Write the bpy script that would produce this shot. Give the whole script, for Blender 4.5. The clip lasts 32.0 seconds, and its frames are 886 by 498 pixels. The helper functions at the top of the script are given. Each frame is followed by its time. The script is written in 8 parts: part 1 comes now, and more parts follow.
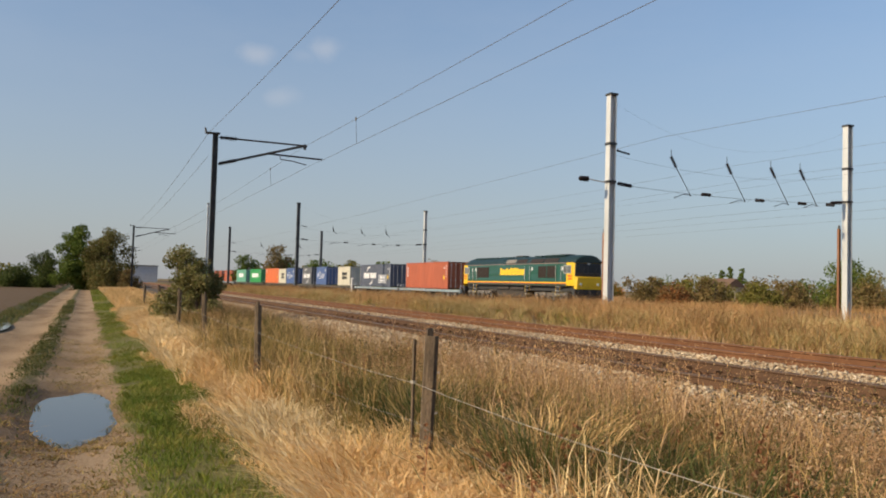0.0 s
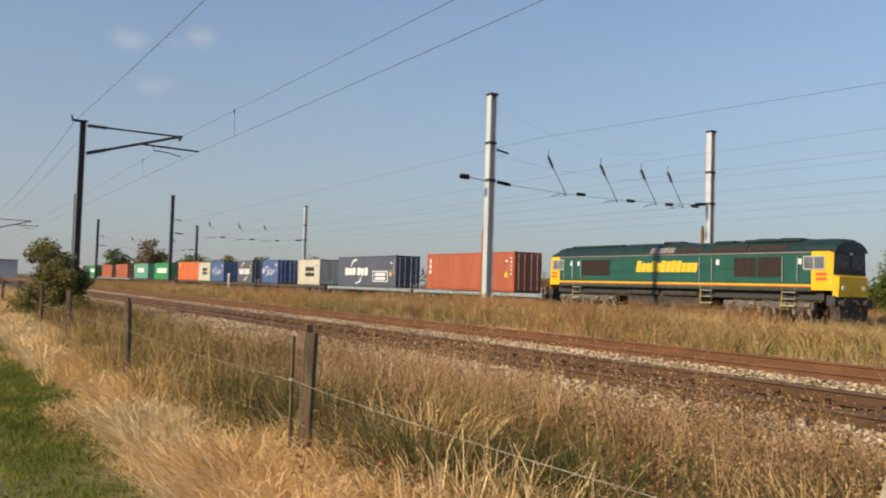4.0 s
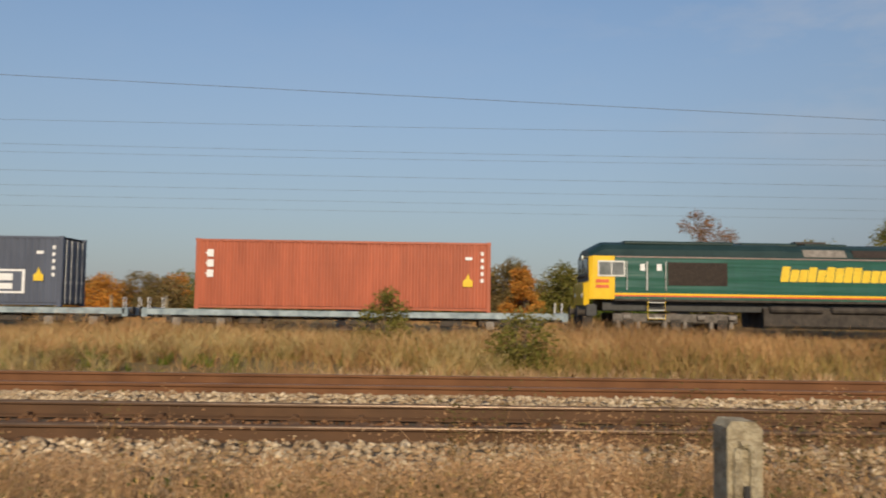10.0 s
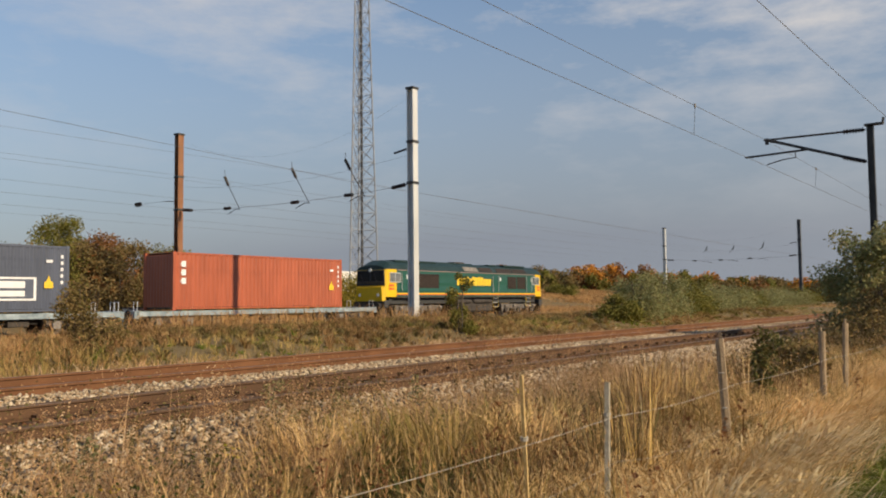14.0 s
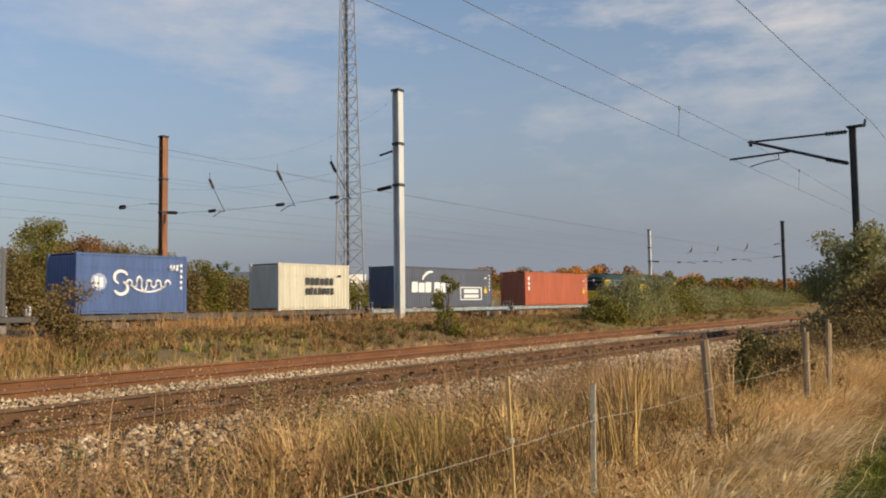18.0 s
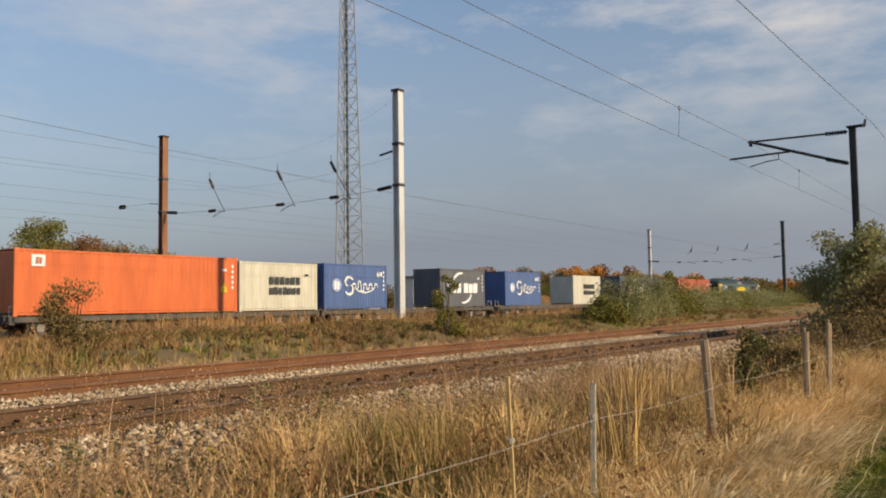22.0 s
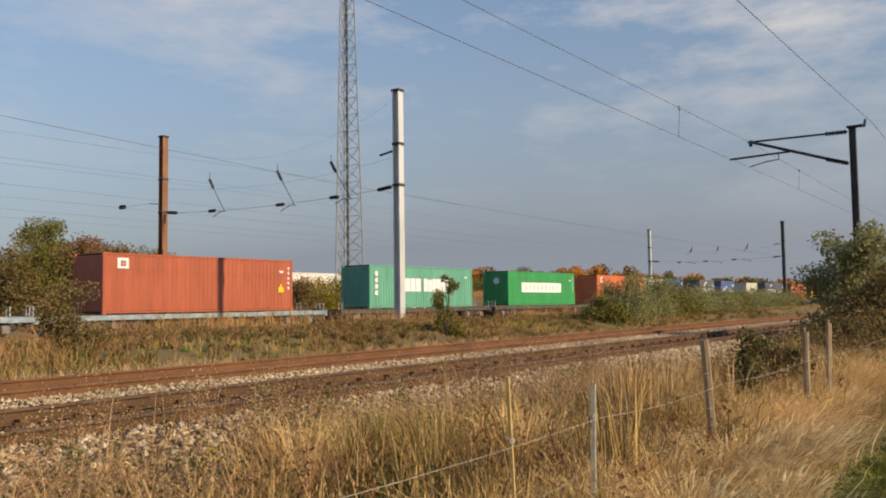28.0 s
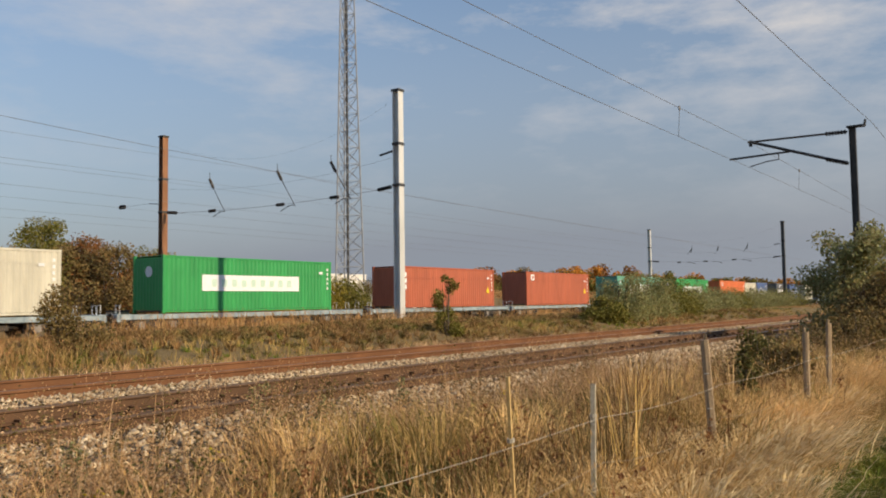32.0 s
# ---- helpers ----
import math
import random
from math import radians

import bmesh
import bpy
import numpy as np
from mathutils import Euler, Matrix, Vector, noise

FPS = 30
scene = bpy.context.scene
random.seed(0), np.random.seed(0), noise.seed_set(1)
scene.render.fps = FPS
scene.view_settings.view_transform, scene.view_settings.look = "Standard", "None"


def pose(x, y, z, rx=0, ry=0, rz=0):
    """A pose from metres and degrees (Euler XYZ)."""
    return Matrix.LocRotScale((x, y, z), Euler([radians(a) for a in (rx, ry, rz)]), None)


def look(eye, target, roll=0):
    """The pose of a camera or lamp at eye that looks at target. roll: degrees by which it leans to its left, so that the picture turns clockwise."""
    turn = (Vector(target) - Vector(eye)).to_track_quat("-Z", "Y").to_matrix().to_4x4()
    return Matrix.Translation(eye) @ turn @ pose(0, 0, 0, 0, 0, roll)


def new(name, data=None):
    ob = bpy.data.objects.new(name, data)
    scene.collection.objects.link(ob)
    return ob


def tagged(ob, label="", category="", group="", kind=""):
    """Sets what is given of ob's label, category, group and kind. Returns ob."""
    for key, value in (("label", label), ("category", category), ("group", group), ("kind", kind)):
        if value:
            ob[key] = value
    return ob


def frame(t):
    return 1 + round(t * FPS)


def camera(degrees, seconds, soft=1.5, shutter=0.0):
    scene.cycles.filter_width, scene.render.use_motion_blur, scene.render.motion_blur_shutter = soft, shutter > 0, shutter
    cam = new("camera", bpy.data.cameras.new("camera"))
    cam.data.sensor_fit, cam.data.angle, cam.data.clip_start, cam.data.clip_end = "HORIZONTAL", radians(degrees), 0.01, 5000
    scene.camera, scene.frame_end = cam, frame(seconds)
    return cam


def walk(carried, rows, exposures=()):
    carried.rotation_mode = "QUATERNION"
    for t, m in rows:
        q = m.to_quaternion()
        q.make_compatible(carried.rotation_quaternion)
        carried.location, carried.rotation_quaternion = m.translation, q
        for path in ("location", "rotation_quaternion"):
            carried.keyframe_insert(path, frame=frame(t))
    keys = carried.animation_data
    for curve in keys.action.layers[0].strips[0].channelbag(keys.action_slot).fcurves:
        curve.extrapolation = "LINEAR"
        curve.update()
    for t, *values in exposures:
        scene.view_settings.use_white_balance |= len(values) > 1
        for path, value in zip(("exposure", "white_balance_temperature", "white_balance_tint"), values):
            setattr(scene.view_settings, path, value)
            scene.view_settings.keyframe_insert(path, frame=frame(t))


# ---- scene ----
# Plan: x runs along the railway towards the train's way, y away from the lane, z up; metres.
# The near double track lies at y 7 to 12, the four main lines at y 25 to 37, the lane at y -2.5 to 0.5.
EYE = 1.6
cam = camera(55.2, 32.0, soft=1.9, shutter=0.2)


def aim(t, yaw, pitch, roll):
    """A row of the pan: yaw from the square view of the tracks towards +x, degrees."""
    return (t, pose(0, 0, EYE, 90 + pitch, 0, -yaw) @ pose(0, 0, 0, 0, 0, roll))


PAN = [
    (0.0, -67.25, 2.50, 1.56), (0.5, -67.19, 2.51, 1.60), (1.0, -67.29, 2.43, 1.66), (2.5, -67.29, 2.42, 1.66),
    (3.0, -66.90, 2.42, 1.66), (3.5, -64.20, 2.44, 1.68), (4.0, -59.20, 2.48, 1.70), (4.5, -52.97, 2.52, 1.71),
    (5.0, -46.32, 2.70, 1.67), (5.5, -39.06, 2.87, 1.60), (6.0, -34.35, 3.02, 1.60), (6.5, -29.98, 3.09, 1.55),
    (7.0, -23.34, 3.29, 1.52), (7.5, -18.64, 3.39, 1.46), (8.0, -18.75, 3.41, 1.44), (8.5, -18.27, 3.34, 1.36),
    (9.0, -18.16, 3.35, 1.38), (9.2, -18.00, 3.35, 1.36), (9.5, -14.54, 3.39, 1.16), (9.8, -5.15, 3.62, 1.00),
    (10.0, 0.88, 3.71, 0.81), (10.5, 13.33, 3.78, 0.68), (11.0, 20.68, 3.71, 0.62), (11.5, 28.35, 3.66, 0.43),
    (12.0, 34.99, 3.61, 0.25), (12.5, 41.27, 3.66, -0.02), (13.0, 45.61, 3.58, -0.16), (13.5, 50.60, 3.54, -0.41),
    (14.0, 53.88, 3.51, -0.58), (14.5, 56.64, 3.46, -0.66), (15.0, 55.90, 3.63, -0.45), (15.5, 54.24, 3.75, -0.47),
    (16.2, 54.30, 3.69, -0.60), (17.5, 54.83, 3.64, -0.78), (32.0, 54.83, 3.64, -0.78),
]
walk(cam, [aim(*row) for row in PAN],
     [(0, 0.10, 6450, 9), (2.5, 0.10, 6450, 9), (6, -0.04, 6450, 9), (8, -0.10, 6500, 9), (9, -0.16, 6470, 9), (10.5, -0.28, 6480, 9), (11.5, -0.29, 6540, 9),
      (13, -0.13, 6640, 9), (15, 0.03, 6700, 9), (32, 0.03, 6700, 9)])

# ---- light: a low autumn sun behind the lane, clear sky with thin cloud ----
SUN_EL, SUN_AZ = 27.0, 177.2
world = bpy.data.worlds.new("sky")
scene.world = world
world.use_nodes = True
wn, wl = world.node_tree.nodes, world.node_tree.links
wn.clear()
sky = wn.new("ShaderNodeTexSky")
sky.sky_type, sky.sun_disc = "NISHITA", False
sky.sun_elevation, sky.sun_rotation = radians(SUN_EL), radians(SUN_AZ)
sky.air_density, sky.dust_density, sky.ozone_density, sky.altitude = 1.0, 0.2, 2.0, 30
wtc = wn.new("ShaderNodeTexCoord")
wmap = wn.new("ShaderNodeMapping")
wmap.inputs["Scale"].default_value = (1.5, 1.5, 4.6)
wno = wn.new("ShaderNodeTexNoise")
wno.inputs["Scale"].default_value, wno.inputs["Detail"].default_value, wno.inputs["Roughness"].default_value = 2.3, 7.0, 0.62
wra = wn.new("ShaderNodeValToRGB")
wra.color_ramp.elements[0].position, wra.color_ramp.elements[1].position = 0.47, 0.80
wra.color_ramp.elements[0].color, wra.color_ramp.elements[1].color = (0, 0, 0, 1), (0.55, 0.55, 0.55, 1)
wmix = wn.new("ShaderNodeMix")
wmix.data_type = "RGBA"
wmix.inputs["B"].default_value = (4.3, 4.25, 4.4, 1)
whz = wn.new("ShaderNodeSeparateXYZ")
whr = wn.new("ShaderNodeValToRGB")
whr.color_ramp.elements[0].position, whr.color_ramp.elements[1].position = 0.0, 0.42
whr.color_ramp.elements[0].color, whr.color_ramp.elements[1].color = (0.9, 0.9, 0.9, 1), (0, 0, 0, 1)
_mid = whr.color_ramp.elements.new(0.16)
_mid.color = (0.56, 0.56, 0.56, 1)
wha = wn.new("ShaderNodeMix")
wha.data_type = "RGBA"
wbg = wn.new("ShaderNodeBackground")
wbg.inputs["Strength"].default_value = 0.14
wout = wn.new("ShaderNodeOutputWorld")
wl.new(wtc.outputs["Generated"], wmap.inputs["Vector"])
wl.new(wmap.outputs["Vector"], wno.inputs["Vector"])
wl.new(wno.outputs["Fac"], wra.inputs["Fac"])
wcv = wn.new("ShaderNodeMapRange")
wcv.inputs["From Min"].default_value, wcv.inputs["From Max"].default_value = 0.1, 0.95
wcv.inputs["To Min"].default_value, wcv.inputs["To Max"].default_value = 0.08, 1.6
wcm = wn.new("ShaderNodeMath")
wcm.operation = "MULTIPLY"
wel = wn.new("ShaderNodeMapRange")
wel.interpolation_type = "SMOOTHSTEP"
wel.inputs["From Min"].default_value, wel.inputs["From Max"].default_value = 0.06, 0.36
wel.inputs["To Min"].default_value, wel.inputs["To Max"].default_value = 0.12, 2.0
wcl = wn.new("ShaderNodeMath")
wcl.operation = "MULTIPLY"
wl.new(whz.outputs["Z"], wel.inputs["Value"])
wl.new(whz.outputs["X"], wcv.inputs["Value"])
wl.new(wcv.outputs["Result"], wcl.inputs[0])
wl.new(wel.outputs["Result"], wcl.inputs[1])
wl.new(wcl.outputs[0], wcm.inputs[0])
wl.new(wra.outputs["Color"], wcm.inputs[1])
# small fair-weather clouds: direction, size, strength
last = wcm.outputs[0]
for cx, cy, cz, size, amount in ((-0.952, 0.169, 0.255, 0.034, 0.34), (-0.934, 0.238, 0.267, 0.036, 0.32), (-0.958, 0.195, 0.210, 0.030, 0.22), (-0.941, 0.217, 0.258, 0.026, 0.14), (-0.551, 0.822, 0.148, 0.040, 0.20)):
    sub, mulv, leng = wn.new("ShaderNodeVectorMath"), wn.new("ShaderNodeVectorMath"), wn.new("ShaderNodeVectorMath")
    sub.operation, mulv.operation, leng.operation = "SUBTRACT", "MULTIPLY", "LENGTH"
    sub.inputs[1].default_value, mulv.inputs[1].default_value = (cx, cy, cz), (1.0, 1.0, 1.9 if cz > 0.16 else 5.5)
    wl.new(wtc.outputs["Generated"], sub.inputs[0])
    wl.new(sub.outputs[0], mulv.inputs[0])
    wl.new(mulv.outputs[0], leng.inputs[0])
    fine = wn.new("ShaderNodeTexNoise")
    fine.inputs["Scale"].default_value, fine.inputs["Detail"].default_value = 28.0, 5.0
    wl.new(wtc.outputs["Generated"], fine.inputs["Vector"])
    jag = wn.new("ShaderNodeMath")
    jag.operation, jag.inputs[1].default_value = "MULTIPLY_ADD", size * 1.3
    wl.new(fine.outputs["Fac"], jag.inputs[0])
    wl.new(leng.outputs["Value"], jag.inputs[2])
    blob = wn.new("ShaderNodeMapRange")
    blob.interpolation_type = "SMOOTHSTEP"
    blob.inputs["From Min"].default_value, blob.inputs["From Max"].default_value = size * 1.55, size * 0.6
    blob.inputs["To Max"].default_value = amount
    wl.new(jag.outputs[0], blob.inputs["Value"])
    top = wn.new("ShaderNodeMath")
    top.operation = "MAXIMUM"
    wl.new(last, top.inputs[0])
    wl.new(blob.outputs["Result"], top.inputs[1])
    last = top.outputs[0]
wl.new(last, wmix.inputs["Factor"])
whc = wn.new("ShaderNodeMix")
whc.data_type = "RGBA"
whc.inputs["A"].default_value, whc.inputs["B"].default_value = (2.22, 2.30, 2.55, 1), (1.92, 2.13, 2.52, 1)
whx = wn.new("ShaderNodeMapRange")
whx.inputs["From Min"].default_value, whx.inputs["From Max"].default_value = -1.0, -0.72
wl.new(whz.outputs["X"], whx.inputs["Value"])
wl.new(whx.outputs["Result"], whc.inputs["Factor"])
wl.new(whc.outputs["Result"], wha.inputs["B"])
wl.new(wtc.outputs["Generated"], whz.inputs[0])
wl.new(whz.outputs["Z"], whr.inputs["Fac"])
whf = wn.new("ShaderNodeMapRange")
whf.inputs["From Min"].default_value, whf.inputs["From Max"].default_value = 0.2, 0.85
whf.inputs["To Min"].default_value, whf.inputs["To Max"].default_value = 1.0, 1.35
whm = wn.new("ShaderNodeMath")
whm.operation, whm.use_clamp = "MULTIPLY", True
wl.new(whz.outputs["X"], whf.inputs["Value"])
wl.new(whf.outputs["Result"], whm.inputs[0])
wl.new(whr.outputs["Color"], whm.inputs[1])
wl.new(whm.outputs[0], wha.inputs["Factor"])
wl.new(sky.outputs["Color"], wha.inputs["A"])
wl.new(wha.outputs["Result"], wmix.inputs["A"])
wl.new(wmix.outputs["Result"], wbg.inputs["Color"])
wl.new(wbg.outputs["Background"], wout.inputs["Surface"])
sun = new("sun", bpy.data.lights.new("sun", "SUN"))
sun.data.energy, sun.data.angle, sun.data.color = 4.8, radians(0.75), (1.0, 0.815, 0.565)
_e, _a = radians(SUN_EL), radians(SUN_AZ)
sun.matrix_world = look((60 * math.sin(_a) * math.cos(_e), 60 * math.cos(_a) * math.cos(_e), 60 * math.sin(_e)), (0, 0, 0))


# ---- materials ----
def _tree(name):
    m = bpy.data.materials.new(name)
    m.use_nodes = True
    n, l = m.node_tree.nodes, m.node_tree.links
    return m, n, l, n["Principled BSDF"]


def mat(name, c1, c2, scale=4.0, rough=0.7, metal=0.0, bump=0.15, bscale=60.0, stretch=(1, 1, 1), spread=0.0, spec=0.5):
    """A surface of two colours in broad patches with fine grain; spread: how far pieces differ from one another."""
    m, n, l, b = _tree(name)
    tc = n.new("ShaderNodeTexCoord")
    mp = n.new("ShaderNodeMapping")
    mp.inputs["Scale"].default_value = stretch
    l.new(tc.outputs["Object"], mp.inputs["Vector"])
    n1, n2 = n.new("ShaderNodeTexNoise"), n.new("ShaderNodeTexNoise")
    n1.inputs["Scale"].default_value, n1.inputs["Detail"].default_value, n1.inputs["Roughness"].default_value = scale, 6, 0.65
    n2.inputs["Scale"].default_value, n2.inputs["Detail"].default_value = bscale, 4
    l.new(mp.outputs["Vector"], n1.inputs["Vector"])
    l.new(tc.outputs["Object"], n2.inputs["Vector"])
    r = n.new("ShaderNodeValToRGB")
    r.color_ramp.elements[0].position, r.color_ramp.elements[1].position = 0.33, 0.68
    r.color_ramp.elements[0].color, r.color_ramp.elements[1].color = (*c1, 1), (*c2, 1)
    l.new(n1.outputs["Fac"], r.inputs["Fac"])
    hs = n.new("ShaderNodeHueSaturation")
    ml = n.new("ShaderNodeMath")
    ml.operation, ml.inputs[1].default_value, ml.inputs[2].default_value = "MULTIPLY_ADD", 0.5, 0.75
    l.new(n2.outputs["Fac"], ml.inputs[0])
    if spread:
        oi = n.new("ShaderNodeObjectInfo")
        m2 = n.new("ShaderNodeMath")
        m2.operation, m2.inputs[1].default_value = "MULTIPLY_ADD", spread
        l.new(oi.outputs["Random"], m2.inputs[0])
        l.new(ml.outputs[0], m2.inputs[2])
        m3 = n.new("ShaderNodeMath")
        m3.operation, m3.inputs[1].default_value = "SUBTRACT", spread / 2
        l.new(m2.outputs[0], m3.inputs[0])
        l.new(m3.outputs[0], hs.inputs["Value"])
    else:
        l.new(ml.outputs[0], hs.inputs["Value"])
    l.new(r.outputs["Color"], hs.inputs["Color"])
    l.new(hs.outputs["Color"], b.inputs["Base Color"])
    bp = n.new("ShaderNodeBump")
    bp.inputs["Strength"].default_value, bp.inputs["Distance"].default_value = bump, 0.02
    l.new(n2.outputs["Fac"], bp.inputs["Height"])
    l.new(bp.outputs["Normal"], b.inputs["Normal"])
    b.inputs["Roughness"].default_value, b.inputs["Metallic"].default_value = rough, metal
    b.inputs["Specular IOR Level"].default_value = spec
    return m


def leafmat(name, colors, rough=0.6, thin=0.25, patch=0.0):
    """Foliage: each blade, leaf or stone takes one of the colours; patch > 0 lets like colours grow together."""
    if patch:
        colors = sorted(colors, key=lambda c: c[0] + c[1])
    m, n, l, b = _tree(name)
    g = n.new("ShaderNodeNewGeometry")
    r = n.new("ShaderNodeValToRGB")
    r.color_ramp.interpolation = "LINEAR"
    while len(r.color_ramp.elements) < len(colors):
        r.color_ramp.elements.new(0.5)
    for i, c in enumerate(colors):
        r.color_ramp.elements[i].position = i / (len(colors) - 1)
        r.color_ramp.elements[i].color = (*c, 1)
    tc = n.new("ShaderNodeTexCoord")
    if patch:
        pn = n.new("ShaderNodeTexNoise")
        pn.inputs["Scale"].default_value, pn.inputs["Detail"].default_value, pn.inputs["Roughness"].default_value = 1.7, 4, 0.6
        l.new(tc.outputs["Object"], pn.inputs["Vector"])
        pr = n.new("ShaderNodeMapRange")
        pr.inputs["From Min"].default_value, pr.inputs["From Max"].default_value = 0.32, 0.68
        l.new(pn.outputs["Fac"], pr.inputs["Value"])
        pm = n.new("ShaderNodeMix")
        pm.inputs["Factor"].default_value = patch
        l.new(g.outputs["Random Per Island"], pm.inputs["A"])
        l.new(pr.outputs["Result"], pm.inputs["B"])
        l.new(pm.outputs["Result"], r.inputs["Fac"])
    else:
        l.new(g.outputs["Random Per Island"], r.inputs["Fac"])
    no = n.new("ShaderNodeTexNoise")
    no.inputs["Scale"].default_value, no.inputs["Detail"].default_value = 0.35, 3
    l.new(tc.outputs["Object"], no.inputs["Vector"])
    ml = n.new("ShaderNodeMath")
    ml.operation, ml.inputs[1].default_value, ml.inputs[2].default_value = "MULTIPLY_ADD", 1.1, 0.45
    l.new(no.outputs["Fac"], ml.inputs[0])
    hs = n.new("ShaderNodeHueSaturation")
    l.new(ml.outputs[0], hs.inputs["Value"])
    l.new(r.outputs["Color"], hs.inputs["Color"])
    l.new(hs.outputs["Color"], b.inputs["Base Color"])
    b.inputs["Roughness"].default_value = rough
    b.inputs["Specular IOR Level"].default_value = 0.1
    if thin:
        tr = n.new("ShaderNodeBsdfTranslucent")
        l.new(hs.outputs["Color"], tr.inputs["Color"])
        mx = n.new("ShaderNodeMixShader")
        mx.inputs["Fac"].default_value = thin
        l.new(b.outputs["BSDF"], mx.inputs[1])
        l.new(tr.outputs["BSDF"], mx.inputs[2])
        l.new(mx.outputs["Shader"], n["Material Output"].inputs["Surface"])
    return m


STEEL_GREY = mat("galvanised steel", (0.56, 0.56, 0.54), (0.74, 0.74, 0.71), 1.5, 0.45, 0.2, 0.05, stretch=(1, 1, 0.2))
# darker copy of the mast steel: shade on the far masts put into the colour
STEEL_SHADED = mat("mast steel darkened for shade", (0.075, 0.08, 0.085), (0.14, 0.145, 0.15), 2.0, 0.6, 0.2, 0.1)
STEEL_RUST = mat("rusted steel", (0.20, 0.085, 0.04), (0.34, 0.17, 0.09), 2.0, 0.8, 0.2, 0.2, stretch=(1, 1, 0.25))
STEEL_DARK = mat("dark weathered steel", (0.045, 0.045, 0.045), (0.09, 0.085, 0.08), 2.0, 0.6, 0.4, 0.1)
BAR_STEEL = mat("galvanised lock bars", (0.48, 0.48, 0.47), (0.62, 0.62, 0.60), 5, 0.4, 0.5)
TOWER_GREY = mat("dull tower steel", (0.22, 0.235, 0.26), (0.34, 0.355, 0.38), 1.5, 0.6, 0.1, 0.05)
WIRE = mat("weathered copper wire", (0.14, 0.135, 0.13), (0.22, 0.21, 0.20), 3, 0.6, 0.3, 0.0)
PORCELAIN = mat("brown porcelain", (0.014, 0.010, 0.010), (0.026, 0.018, 0.015), 6, 0.45, 0, 0.0, spec=0.3)
RAIL_RUST = mat("rail side rust", (0.115, 0.048, 0.019), (0.20, 0.088, 0.036), 1.2, 0.85, 0.1, 0.2, 90, spread=0.12)
RAIL_DARK = mat("rail side dark rust", (0.074, 0.038, 0.018), (0.133, 0.066, 0.030), 1.2, 0.8, 0.1, 0.2, 90, spread=0.12)
RAIL_TOP = mat("worn rail head", (0.13, 0.08, 0.05), (0.25, 0.17, 0.115), 3, 0.5, 0.15, 0.03)
RAIL_POLISHED = mat("polished running rail head", (0.10, 0.062, 0.038), (0.19, 0.13, 0.09), 3, 0.28, 0.4, 0.02)
SLEEPER = mat("rust stained concrete sleeper", (0.092, 0.046, 0.022), (0.166, 0.093, 0.049), 3, 0.9, 0, 0.3, spread=0.25)
CONCRETE = mat("lichened concrete", (0.20, 0.155, 0.09), (0.50, 0.43, 0.30), 22, 0.9, 0, 0.6, 120)
WOOD_GREY = mat("weathered fence wood", (0.19, 0.13, 0.075), (0.43, 0.32, 0.20), 9, 0.85, 0, 0.5, stretch=(4, 4, 0.5), spread=0.2)
FENCE_WIRE = mat("dull fence wire", (0.30, 0.26, 0.20), (0.52, 0.47, 0.39), 5, 0.5, 0.2, 0.0)
BALLAST = leafmat("ballast stone", [(0.210, 0.138, 0.077), (0.370, 0.262, 0.160), (0.560, 0.430, 0.278), (0.275, 0.180, 0.102), (0.720, 0.590, 0.415), (0.470, 0.350, 0.220)], 0.9, 0)
RUST_STONE = leafmat("rust-stained stone", [(0.097, 0.046, 0.022), (0.165, 0.079, 0.037), (0.234, 0.126, 0.064), (0.127, 0.059, 0.029), (0.331, 0.210, 0.128)], 0.95, 0)
ORANGE_STONE = leafmat("orange rust-stained stone", [(0.15, 0.068, 0.032), (0.22, 0.105, 0.05), (0.30, 0.16, 0.085), (0.19, 0.085, 0.04)], 0.95, 0)
WOOD_DARK = mat("dark brown fence wood", (0.055, 0.038, 0.022), (0.17, 0.12, 0.075), 9, 0.9, 0, 0.6, stretch=(4, 4, 0.5), spread=0.2)


